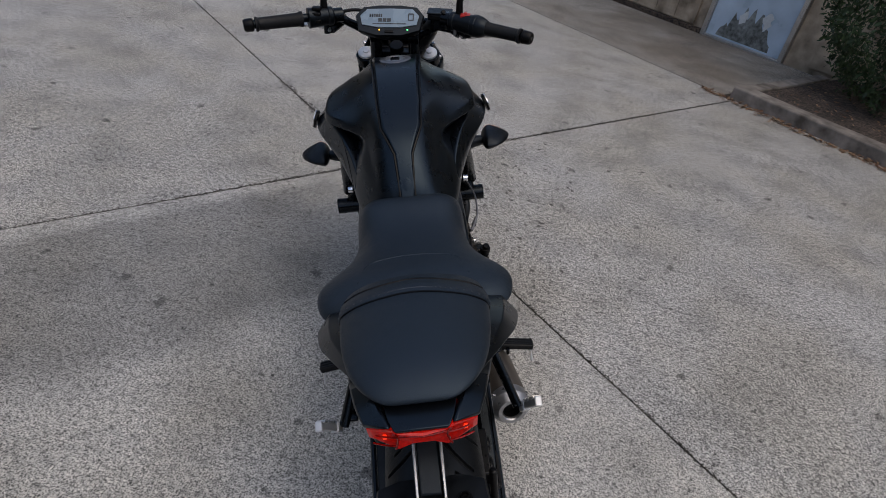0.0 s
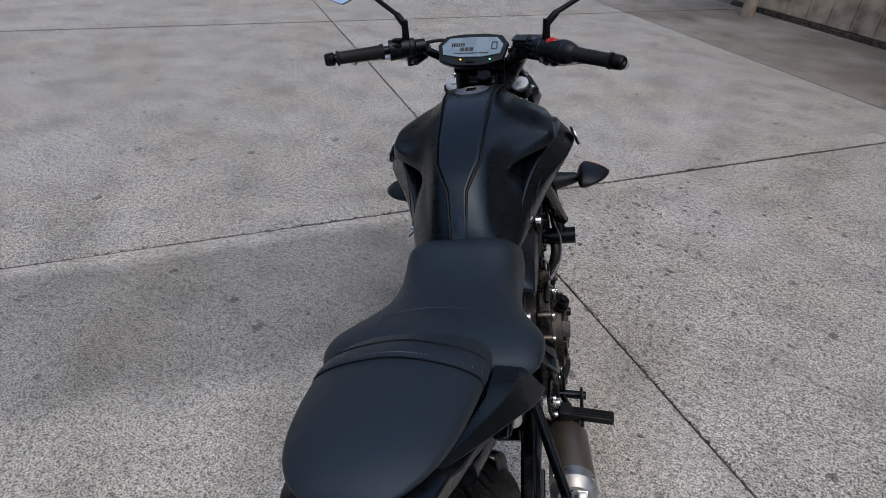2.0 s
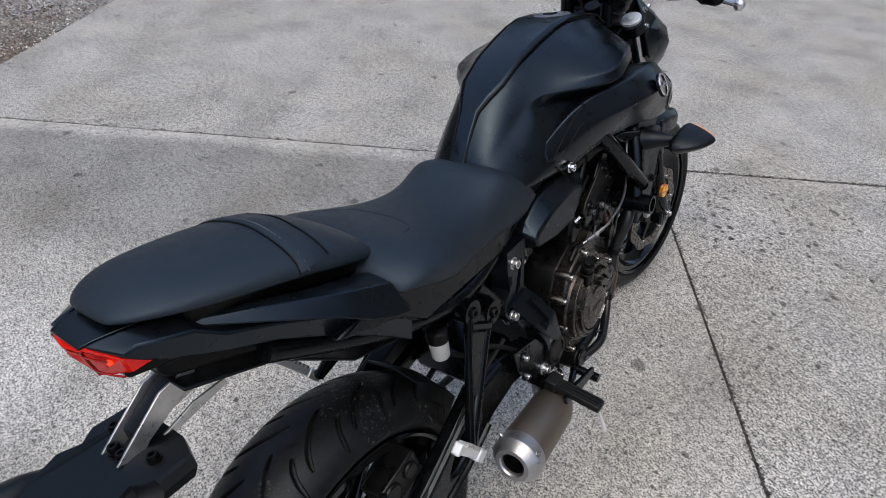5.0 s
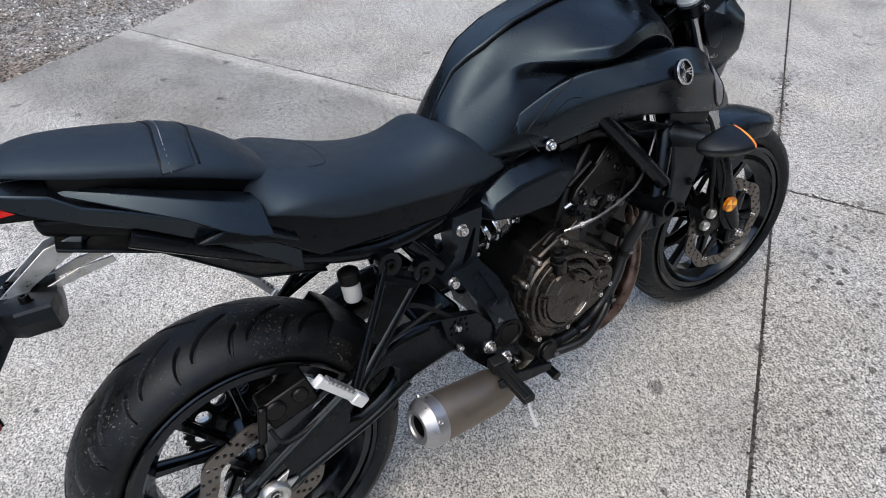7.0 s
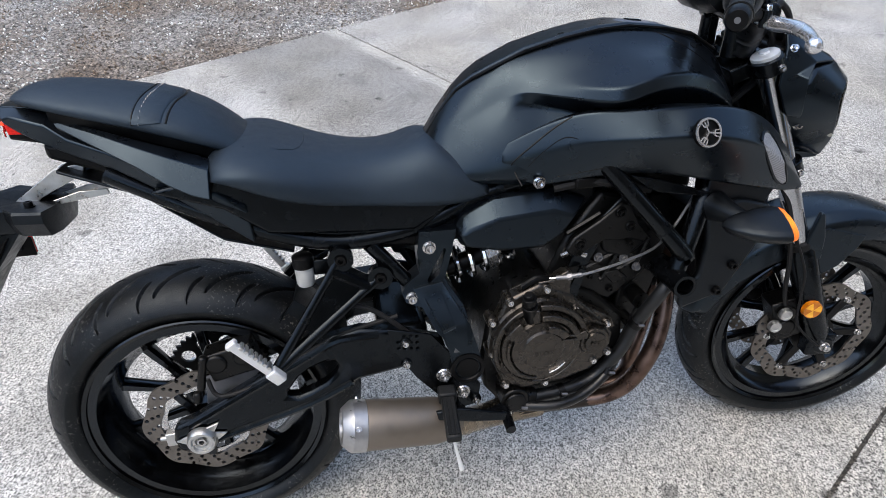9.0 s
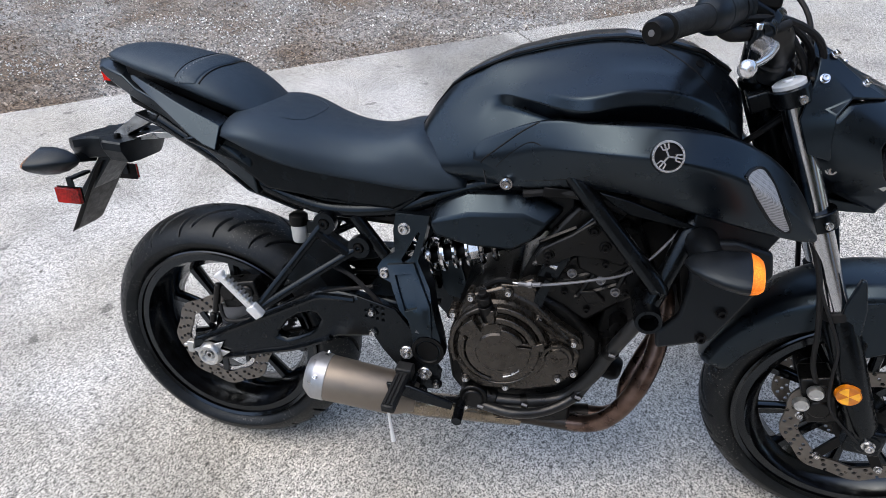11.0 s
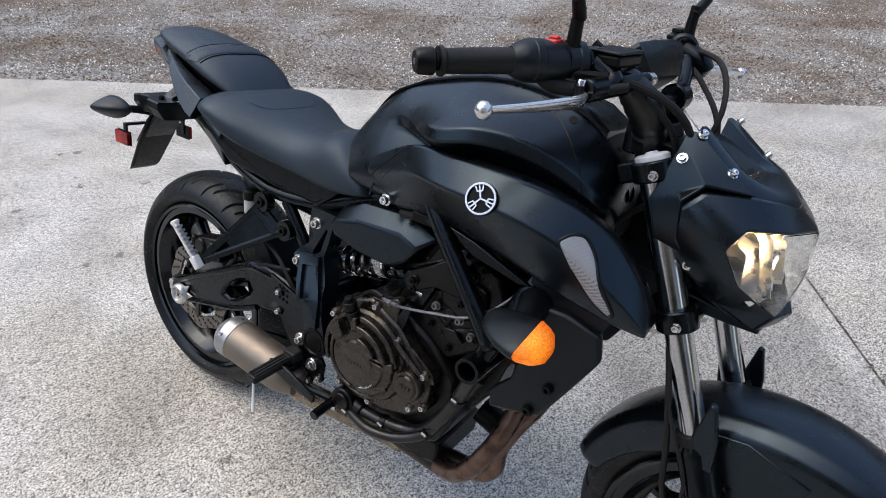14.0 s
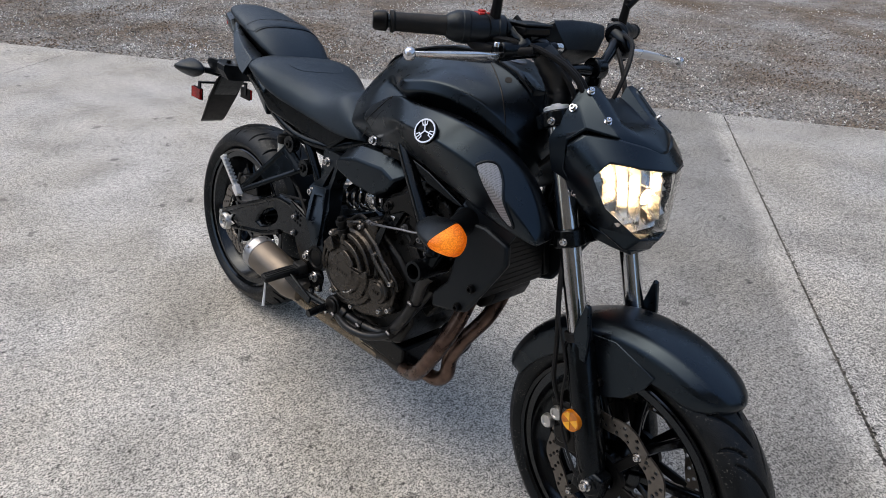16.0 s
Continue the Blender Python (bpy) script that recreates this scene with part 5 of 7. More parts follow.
part("fly_screen", plate_loft([(x2, mirrored(row)) for x2, row in (
    (1.160, [(0.0725, 1.017), (0.060, 1.025), (0.042, 1.023), (0.030, 1.003), (0.0, 1.001)]),
    (1.168, [(0.0730, 1.013), (0.060, 1.021), (0.043, 1.019), (0.031, 1.000), (0.0, 0.999)]),
    (1.190, [(0.0745, 0.998), (0.061, 1.005), (0.044, 1.003), (0.033, 0.990), (0.0, 0.990)]),
    (1.223, [(0.0765, 0.974), (0.062, 0.981), (0.046, 0.980), (0.036, 0.972), (0.0, 0.974)]),
    (1.240, [(0.0775, 0.964), (0.063, 0.972), (0.046, 0.972), (0.036, 0.969), (0.0, 0.971)]),
    (1.258, [(0.0785, 0.954), (0.062, 0.963), (0.044, 0.965), (0.034, 0.965), (0.0, 0.967)]),
    (1.280, [(0.0470, 0.945), (0.038, 0.952), (0.028, 0.954), (0.020, 0.955), (0.0, 0.956)]),
    (1.299, [(0.0120, 0.938), (0.010, 0.940), (0.007, 0.941), (0.004, 0.942), (0.0, 0.942)]))], 0.010), PAINT, nose, "matte black fly screen", bevel=0.002, smooth=32)


def screen_side(sg):
    """Side panel of the screen, turning from the top face down to the flank behind the lamp."""
    v = [(1.150, 0.082, 1.021), (1.166, 0.0755, 1.019), (1.223, 0.0790, 0.977), (1.257, 0.083, 0.958), (1.203, 0.112, 0.962), (1.183, 0.134, 0.938), (1.190, 0.131, 0.884), (1.202, 0.113, 0.858), (1.160, 0.127, 0.872), (1.137, 0.125, 0.925), (1.172, 0.116, 0.942), (1.148, 0.103, 0.984), (1.168, 0.098, 0.992)]
    f = [(0, 1, 12, 11), (1, 2, 4, 12), (2, 3, 4), (11, 12, 10), (12, 4, 10), (11, 10, 9), (10, 4, 5), (9, 10, 5, 6), (9, 6, 8), (8, 6, 7)]
    return shell([(a, sg * b, c) for a, b, c in v], f, 0.006)


for s in (1, -1):
    part("screen_side", screen_side(s), PAINT, nose, bevel=0.002, smooth=38)
    bolt((1.170, s * 0.077, 1.017), s, 0.0056, CHROME, nose, direction=(0.5, s * 0.25, 0.82))
    bolt((1.222, s * 0.079, 0.977), s, 0.0056, CHROME, nose, direction=(0.5, s * 0.30, 0.80))
    bolt((1.160, s * 0.103, 0.986), s, 0.0056, CHROME, nose, direction=(0.1, s * 0.85, 0.5))
    bolt((1.208, s * 0.100, 0.842), s, 0.0070, STEEL, nose)
part("lamp_bowl", loft([lamp_ring(0.965, -0.024), lamp_ring(0.80, -0.050), lamp_ring(0.5, -0.085), lamp_ring(0.2, -0.100)], caps=False), REFLECT, nose, "bright faceted lamp reflector", smooth=20)
part("lamp_bowl_end", loft([lamp_ring(0.22, -0.099), lamp_ring(0.22, -0.105)]), REFLECT, nose, smooth=20)
for s in (1, -1):
    for k in range(4):
        w = 0.092 - 0.020 * k
        part("lamp_facet", prism([(1.222 + 0.013 * k, 0.905), (1.246 + 0.013 * k, 0.902), (1.268 + 0.014 * k, 0.845 - 0.012 * k), (1.245 + 0.014 * k, 0.838 - 0.012 * k)], s * w, s * (w + 0.003)), REFLECT, nose)
    part("lamp_facet", prism([(1.250, 0.842), (1.300, 0.812), (1.296, 0.806), (1.246, 0.834)], s * 0.030, s * 0.078), REFLECT, nose)
part("bulb_shield", lathe([(0.016, 0.034), (0.019, 0.034), (0.019, 0.006), (0.016, 0.006)], (0, 0, 0), 20, closed=True), CHROME, nose, "bright bulb shield", m=Matrix.Translation((1.262, -0.014, 0.856)) @ Matrix.Rotation(radians(-90), 4, "Z"))
lens = part("lamp_lens", loft([lamp_ring(k, d) for k, d in ((0.05, -0.002), (0.3, -0.002), (0.6, -0.002), (0.85, -0.002), (0.985, -0.003), (0.985, 0.0), (0.85, 0.001), (0.6, 0.001), (0.3, 0.001), (0.05, 0.001))]), LENS, nose, "clear headlight lens", smooth=60)
lens.visible_shadow = False
part("lamp_bulb", lathe([(0, 0.017), (0.012, 0.012), (0.016, 0), (0.012, -0.012), (0, -0.017)], (1.262, -0.014, 0.856), 20), LAMPON, nose, "lit warm headlamp bulb")

# -- fuel tank --
# station: x, top z, then half-section corners: seam, upper shoulder, lower shoulder, flare edge, under the edge, knee, foot
TANK = [
    (0.480, 0.850, (0.016, 0.846), (0.035, 0.840), (0.050, 0.832), (0.062, 0.822), (0.075, 0.810), (0.085, 0.800), (0.090, 0.785)),
    (0.515, 0.900, (0.018, 0.896), (0.037, 0.888), (0.054, 0.874), (0.067, 0.855), (0.080, 0.835), (0.098, 0.800), (0.104, 0.780)),
    (0.555, 0.946, (0.021, 0.941), (0.040, 0.930), (0.058, 0.912), (0.073, 0.885), (0.090, 0.860), (0.116, 0.810), (0.123, 0.770)),
    (0.605, 0.974, (0.046, 0.967), (0.056, 0.957), (0.067, 0.938), (0.080, 0.912), (0.104, 0.883), (0.129, 0.825), (0.132, 0.765)),
    (0.640, 0.988, (0.048, 0.983), (0.060, 0.974), (0.074, 0.956), (0.088, 0.934), (0.093, 0.916), (0.138, 0.835), (0.140, 0.760)),
    (0.680, 1.000, (0.050, 0.995), (0.067, 0.985), (0.088, 0.962), (0.113, 0.931), (0.097, 0.908), (0.140, 0.840), (0.144, 0.760)),
    (0.722, 1.010, (0.053, 1.005), (0.075, 0.994), (0.108, 0.966), (0.149, 0.928), (0.110, 0.900), (0.144, 0.850), (0.146, 0.760)),
    (0.777, 1.022, (0.057, 1.017), (0.085, 1.003), (0.138, 0.968), (0.196, 0.924), (0.136, 0.890), (0.136, 0.840), (0.136, 0.760)),
    (0.818, 1.027, (0.058, 1.022), (0.088, 1.000), (0.138, 0.977), (0.194, 0.932), (0.150, 0.899), (0.138, 0.845), (0.138, 0.760)),
    (0.852, 1.028, (0.061, 1.023), (0.090, 0.998), (0.136, 0.984), (0.190, 0.942), (0.150, 0.908), (0.140, 0.850), (0.140, 0.770)),
    (0.915, 1.022, (0.065, 1.017), (0.092, 0.995), (0.128, 0.982), (0.171, 0.940), (0.143, 0.907), (0.138, 0.850), (0.138, 0.780)),
    (0.975, 1.008, (0.067, 1.003), (0.088, 0.985), (0.114, 0.966), (0.150, 0.922), (0.125, 0.892), (0.124, 0.840), (0.124, 0.780)),
    (1.030, 0.972, (0.065, 0.967), (0.080, 0.950), (0.100, 0.930), (0.128, 0.890), (0.110, 0.866), (0.108, 0.830), (0.108, 0.780)),
    (1.062, 0.925, (0.056, 0.920), (0.068, 0.910), (0.082, 0.895), (0.103, 0.868), (0.092, 0.850), (0.090, 0.820), (0.090, 0.780))]
EDGE = [0.0, 0.0, 0.2, 0.9, 1.0, 1.0, 1.0, 1.0, 1.0, 1.0, 1.0, 0.9, 0.8]
SCOOP = [0.0, 0.0, 0.0, 0.0, 0.0, 0.0, 0.2, 0.6, 0.8, 0.8, 0.7, 0.4, 0.2]
BAND = [0.0, 0.0, 0.0, 0.0, 0.0, 0.2, 0.6, 0.9, 0.9, 0.9, 0.9, 0.8, 0.6]


def tank_ring(x, zt, seam, upper, lower, edge, *low):
    """One section of the tank, with a narrow steep band above the flare's edge."""
    k = min(1.0, max(0.0, (x - 0.68) / 0.08)) * min(1.0, max(0.3, (1.08 - x) / 0.10))
    band = Vector(lower).lerp(Vector(edge), 0.7).lerp(Vector((edge[0] - 0.005, edge[1] + 0.021)), k)
    return both(x, [(0, zt), seam, upper, lower, tuple(band), edge, *low, (0, low[-1][1])])


tank = part("fuel_tank", loft([tank_ring(*row) for row in TANK], {1: 0.7, 17: 0.7, 3: SCOOP, 15: SCOOP, 4: BAND, 14: BAND, 5: EDGE, 13: EDGE, 6: EDGE, 12: EDGE}), PAINT, bike, "matte black sculpted fuel tank", subsurf=3)

TOP = [(0.486, 0.850, 0.0165), (0.515, 0.8935, 0.018), (0.545, 0.9310, 0.020), (0.572, 0.9520, 0.033), (0.602, 0.9690, 0.046), (0.665, 0.9965, 0.0505), (0.735, 1.0145, 0.054), (0.795, 1.0255, 0.0575), (0.850, 1.0295, 0.061), (0.915, 1.0225, 0.065), (0.975, 1.0075, 0.067), (1.020, 0.980, 0.066)]
bpy.context.view_layer.update()
SKIN = BVHTree.FromObject(tank, bpy.context.evaluated_depsgraph_get())
for s in (1, -1):
    part("tank_seam", tube([(a, s * c, b - 0.0014) for a, b, c in TOP], 0.0028, 6, 3, False), DARK, tank)
    line = []
    for p in ((0.900, 0.069, 1.020), (0.925, 0.078, 1.002), (0.950, 0.090, 0.983), (0.970, 0.100, 0.966), (0.989, 0.110, 0.946), (1.008, 0.120, 0.918), (1.022, 0.126, 0.895)):
        hit, nn, *_ = SKIN.find_nearest(Vector((p[0], s * p[1], p[2])))
        line.append(hit - nn * 0.0006)
    part("tank_seam", tube(line, 0.0016, 6, 3), DARK, tank)
    # no hole is cut: a dark disc gives the hole's shade
    hit, nn, *_ = SKIN.find_nearest(Vector((0.968, s * 0.080, 0.99)))
    part("hole_shade_disc", cyl(hit - nn * 0.003, hit + nn * 0.0008, 0.0075, None, 16), DARK, tank)
rings = []
for a, b, c in TOP:
    k = 0.955
    v2 = 0.004 * min(1, max(0, (a - 0.80) / 0.08))
    rings.append([(a, -c * k, b - 0.0012), (a, -c * 0.84, b + 0.0036), (a, -c * 0.2, b + 0.0042 - v2), (a, c * 0.2, b + 0.0042 - v2), (a, c * 0.84, b + 0.0036), (a, c * k, b - 0.0012), (a, c * k, b - 0.012), (a, -c * k, b - 0.012)])
part("tank_top_cover", loft(rings), PAINT, tank, "matte black centre cover", smooth=25, bevel=0.0015)
CAPM = Matrix.Translation((0.893, 0, 1.0255)) @ Matrix.Rotation(radians(6), 4, "Y")
cap = part("fuel_cap", lathe([(0, 0.002), (0.026, 0.002), (0.028, 0.004), (0.040, 0.0035), (0.044, 0.0), (0.044, -0.006), (0, -0.006)], (0, 0, 0), 40, "z"), GREYALU, tank, "dark round fuel cap with grey face", m=CAPM)
part("cap_face", lathe([(0, 0.0035), (0.024, 0.0035), (0.026, 0.002), (0, 0.0)], (0, 0, 0), 32, "z"), SILVER, tank, m=CAPM)
part("cap_flap", box((-0.020, -0.012, 0.003), (0.006, 0.012, 0.0065)), FRAMEM, tank, m=CAPM, bevel=0.002)
for k in range(5):
    a = 2 * math.pi * k / 5
    bolt((0.893 + 0.036 * math.cos(a), 0.036 * math.sin(a), 1.0265 - 0.105 * 0.036 * math.cos(a)), 1, 0.0025, GREYALU, tank, direction=(0.105, 0, 1))

# -- side shrouds with intake, badge --

SH = [(0.600, 0.846, 0.800, 0.116, 0.127, 0.822, 0.118), (0.660, 0.876, 0.768, 0.128, 0.143, 0.83, 0.130), (0.735, 0.910, 0.782, 0.156, 0.174, 0.86, 0.148), (0.820, 0.910, 0.796, 0.190, 0.222, 0.868, 0.168), (0.915, 0.914, 0.786, 0.202, 0.240, 0.872, 0.187), (1.000, 0.903, 0.764, 0.192, 0.230, 0.855, 0.190), (1.050, 0.884, 0.753, 0.178, 0.216, 0.835, 0.190), (1.100, 0.856, 0.740, 0.160, 0.202, 0.80, 0.182), (1.150, 0.802, 0.729, 0.152, 0.186, 0.765, 0.173), (1.176, 0.748, 0.729, 0.158, 0.173, 0.74, 0.169)]


for s in (1, -1):
    rings = []
    for x2, zt, zb, yt, ym, zm, yb in [(SH[0][0] + 0.004, *SH[0][1:]), *SH[1:]]:
        rings.append([(x2, s * 0.10, zt - 0.006), (x2, s * yt, zt), (x2, s * (0.5 * yt + 0.5 * ym + 0.001), 0.5 * zt + 0.5 * zm), (x2, s * ym, zm), (x2, s * (0.5 * ym + 0.5 * yb + 0.003), 0.5 * zm + 0.5 * zb), (x2, s * yb, zb), (x2, s * 0.10, zb + 0.008)])
    sh = part("tank_shroud", loft(rings, {1: 0.97, 3: [0.0, 0.3, 0.85, 0.92, 0.92, 0.92, 0.92, 0.85, 0.6], 5: 0.9}, rim=0.95), PAINT, bike, "matte black air-intake side panel", subsurf=3)
    FLANK = skin_of(sh)

    def flank(x, z):
        """How far out the shroud's skin stands at (x, z)."""
        hit = FLANK.ray_cast(Vector((x, s * 0.5, z)), Vector((0, -s, 0)))[0]
        return abs(hit.y) if hit else 0.15

    outl = [(1.036, 0.846), (1.048, 0.855), (1.066, 0.853), (1.086, 0.830), (1.104, 0.796), (1.127, 0.757), (1.121, 0.750), (1.096, 0.767), (1.066, 0.803)]
    part("intake_mesh", prism(outl, 0, s * 0.005, bend=lambda v: Vector((v.x, v.y + s * (flank(v.x, v.z) - 0.0025), v.z)), grid=0.007), MESHM, sh, "grey woven intake mesh")
    part("intake_rim", tube([(a, s * (flank(a, b) + 0.0005), b) for a, b in outl + outl[:1]], 0.003, 6, 4), PLASTIC, sh)
    nrm = Vector((0.12, s * 1.0, 0.36)).normalized()
    q = Vector((0, 1, 0)).rotation_difference(nrm).to_matrix().to_4x4()
    BM = Matrix.Translation((0.916, s * 0.2365, 0.876)) @ q @ Matrix.Scale(0.86, 4)
    part("badge", lathe([(0.0, 0.002), (0.023, 0.002), (0.0235, 0.005), (0.028, 0.005), (0.029, -0.004), (0.0, -0.004)], (0, 0, 0), 36), DARK, sh, m=BM)
    part("emblem_ring", lathe([(0.0238, 0.003), (0.0244, 0.0064), (0.0278, 0.0064), (0.0284, 0.003)], (0, 0, 0), 36), LEVERM, sh, "chrome ring emblem", m=BM)
    for k in range(3):
        part("emblem_bar", prism([(-0.0015, 0.0), (0.0015, 0.0), (0.0015, 0.0110), (0.0060, 0.0125), (0.0082, 0.0222), (0.0058, 0.0228), (0.0042, 0.0148), (0.0013, 0.0142), (0.0013, 0.0240), (-0.0013, 0.0240), (-0.0013, 0.0142), (-0.0042, 0.0148), (-0.0058, 0.0228), (-0.0082, 0.0222), (-0.0060, 0.0125), (-0.0015, 0.0110)], 0.002, 0.0056), LEVERM, sh, m=BM @ Matrix.Rotation(2 * math.pi * k / 3, 4, "Y"))
    part("shroud_trim", prism([(0.827, 0.79), (0.885, 0.778), (0.993, 0.739), (0.969, 0.736), (0.883, 0.752), (0.854, 0.768)], s * 0.160, s * 0.172), FRAMEM, sh, "glossy dark trim below the panel", bevel=0.003)
    bolt((0.668, s * 0.143, 0.783), s, 0.0085, CHROME, sh)
    part("panel_line", tube([(a, s * (flank(a, b) - 0.0002), b) for a, b in ((0.719, 0.898), (0.690, 0.879), (0.655, 0.850), (0.622, 0.820), (0.624, 0.806), (0.634, 0.782))], 0.0016, 6, 5), DARK, sh)
    part("panel_line", tube([(a, s * (flank(a, b) - 0.0004), b) for a, b in ((0.648, 0.812), (0.668, 0.836), (0.700, 0.862), (0.722, 0.864), (0.748, 0.848))], 0.0010, 6, 5), DARK, sh)
    part("panel_line", tube([(a, s * (flank(a, b) - 0.0004), b) for a, b in ((0.700, 0.792), (0.740, 0.800), (0.790, 0.812))], 0.0009, 6, 5), DARK, sh)

# -- seats --
def seat_ring(x, zt, w, zb, flare=0.0):
    w *= 0.97
    return both(x, [(0, zt), (w * 0.45, zt - 0.002), (w * 0.78, zt - 0.010), (w * 0.96, zt - 0.026), (w * (1 + flare * 0.5), min(zt - 0.04, zt * 0.45 + zb * 0.55)), (w * (0.96 + flare), zb), (0, zb)])


seat = part("rider_seat", loft([seat_ring(0.105, 0.872, 0.150, 0.842), seat_ring(0.135, 0.886, 0.178, 0.842), seat_ring(0.185, 0.886, 0.188, 0.822), seat_ring(0.24, 0.867, 0.170, 0.796, 0.06), seat_ring(0.30, 0.850, 0.132, 0.776, 0.16), seat_ring(0.365, 0.839, 0.112, 0.762, 0.2), seat_ring(0.43, 0.842, 0.108, 0.753, 0.2), seat_ring(0.480, 0.866, 0.114, 0.748, 0.16), seat_ring(0.53, 0.836, 0.119, 0.748, 0.1), seat_ring(0.565, 0.810, 0.120, 0.752), seat_ring(0.598, 0.780, 0.116, 0.758)], {5: 0.8, 7: 0.8}), VINYL, bike, "black vinyl rider seat", subsurf=2)
PIL = [(-0.177, 0.973, 0.034, 0.967), (-0.171, 0.979, 0.050, 0.967), (-0.150, 0.988, 0.073, 0.965), (-0.113, 0.992, 0.093, 0.957), (-0.05, 0.984, 0.107, 0.941), (0.02, 0.971, 0.114, 0.922), (0.068, 0.959, 0.117, 0.905), (0.110, 0.937, 0.111, 0.888), (0.150, 0.904, 0.095, 0.869), (0.176, 0.873, 0.076, 0.857), (0.184, 0.860, 0.06, 0.850)]


def pillion_ring(x, zt, w, zb):
    h = zt - zb
    return both(x, [(0, zt), (w * 0.42, zt - 0.09 * h), (w * 0.76, zt - 0.28 * h), (w * 0.95, zt - 0.58 * h), (w * 1.0, zt - 0.80 * h), (w * 0.97, zb), (0, zb)])


pil = part("pillion_seat", loft([pillion_ring(*p) for p in PIL], {3: 0.30, 9: 0.30, 5: 0.8, 7: 0.8}), VINYL, bike, "black vinyl pillion seat with stitched strap", subsurf=2)

part("seat_base", loft([[(x2, -w * 0.86, zb + 0.003), (x2, w * 0.86, zb + 0.003), (x2, w * 0.82, zb - 0.024), (x2, -w * 0.82, zb - 0.024)] for x2, zt, w, zb in PIL[3:-1]]), DARK, pil, bevel=0.004)


def strap(x0, x1, lift):
    """A stitched band laid across the pillion seat; its edges dip into the cushion."""
    tree, rows = skin_of(pil), []
    for f, up in ((0.0, -0.0022), (0.03, 0.4), (0.10, 1.0), (0.5, 1.1), (0.90, 1.0), (0.97, 0.4), (1.0, -0.0022)):
        row = []
        for k in range(49):
            a = radians(-84 + 168 * k / 48)
            d = Vector((0, math.sin(a), math.cos(a)))
            x2 = x0 + (x1 - x0) * f - 0.016 * (abs(k - 24) / 24) ** 2
            hit, nn, *_ = tree.ray_cast(Vector((x2, 0, 0.919)) + d * 0.3, -d)
            row.append((hit if hit else Vector((x2, 0, 0.919)) + d * 0.05) + d * (lift * up if up > 0 else up))
        rows.append(row)
    return loft(rows, caps=False, closed=False)


part("strap", strap(0.030, 0.076, 0.0026), VINYL, pil, "raised stitched vinyl strap", smooth=35)
CUSHION = skin_of(pil)
for k in range(34):
    a = radians(-84 + 168 * k / 33)
    d = Vector((0, math.sin(a), math.cos(a)))
    hit = CUSHION.ray_cast(Vector((0.039 - 0.012 * (abs(k - 16.5) / 16.5) ** 2, 0, 0.919)) + d * 0.3, -d)[0]
    part("stitch", box((-0.0006, -0.0020, -0.0005), (0.0006, 0.0020, 0.0005)), GREYALU, pil, m=Matrix.Translation(hit + d * 0.0028) @ Matrix.Rotation(-a, 4, "X"))
# dark tubes drawn as the shade at the strap's two raised edges
for x2 in (0.029, 0.078):
    edge_line = []
    for k in range(25):
        a = radians(-85 + 170 * k / 24)
        d = Vector((0, math.sin(a), math.cos(a)))
        hit = CUSHION.ray_cast(Vector((x2 - 0.013 * (abs(k - 12) / 12) ** 2, 0, 0.919)) + d * 0.3, -d)[0]
        if hit:
            edge_line.append(hit + d * 0.0004)
    part("strap_edge_shade", tube(edge_line, 0.0018, 6, 2), DARK, pil)
TOPSEAT = skin_of(seat)
tongue = []
for x2, y2 in ((0.170, 0.098), (0.225, 0.090), (0.252, 0.070), (0.262, 0.030), (0.263, 0.0), (0.262, -0.030), (0.252, -0.070), (0.225, -0.090), (0.170, -0.098)):
    hit = TOPSEAT.ray_cast(Vector((x2, y2, 1.2)), Vector((0, 0, -1)))[0]
    tongue.append(hit + Vector((0, 0, -0.0002)))
part("seat_seam", tube(tongue, 0.0013, 6, 5), VINYL, seat)

# -- tail --
TL = [(-0.168, 0.050, 0.960, 0.078, 0.950, 0.073, 0.928), (-0.150, 0.056, 0.957, 0.084, 0.945, 0.076, 0.915), (-0.116, 0.064, 0.949, 0.092, 0.935, 0.082, 0.896), (-0.088, 0.070, 0.925, 0.098, 0.912, 0.087, 0.882), (-0.034, 0.080, 0.906, 0.109, 0.890, 0.097, 0.859), (0.045, 0.092, 0.880, 0.128, 0.852, 0.112, 0.812), (0.123, 0.100, 0.855, 0.136, 0.812, 0.118, 0.750), (0.165, 0.100, 0.832, 0.132, 0.778, 0.118, 0.713)]
BL = [(-0.110, 0.074, 0.938, 0.079, 0.932), (-0.05, 0.104, 0.922, 0.114, 0.906), (0.02, 0.132, 0.899, 0.151, 0.874), (0.063, 0.142, 0.883, 0.164, 0.844), (0.095, 0.146, 0.871, 0.172, 0.828), (0.121, 0.148, 0.860, 0.176, 0.820)]
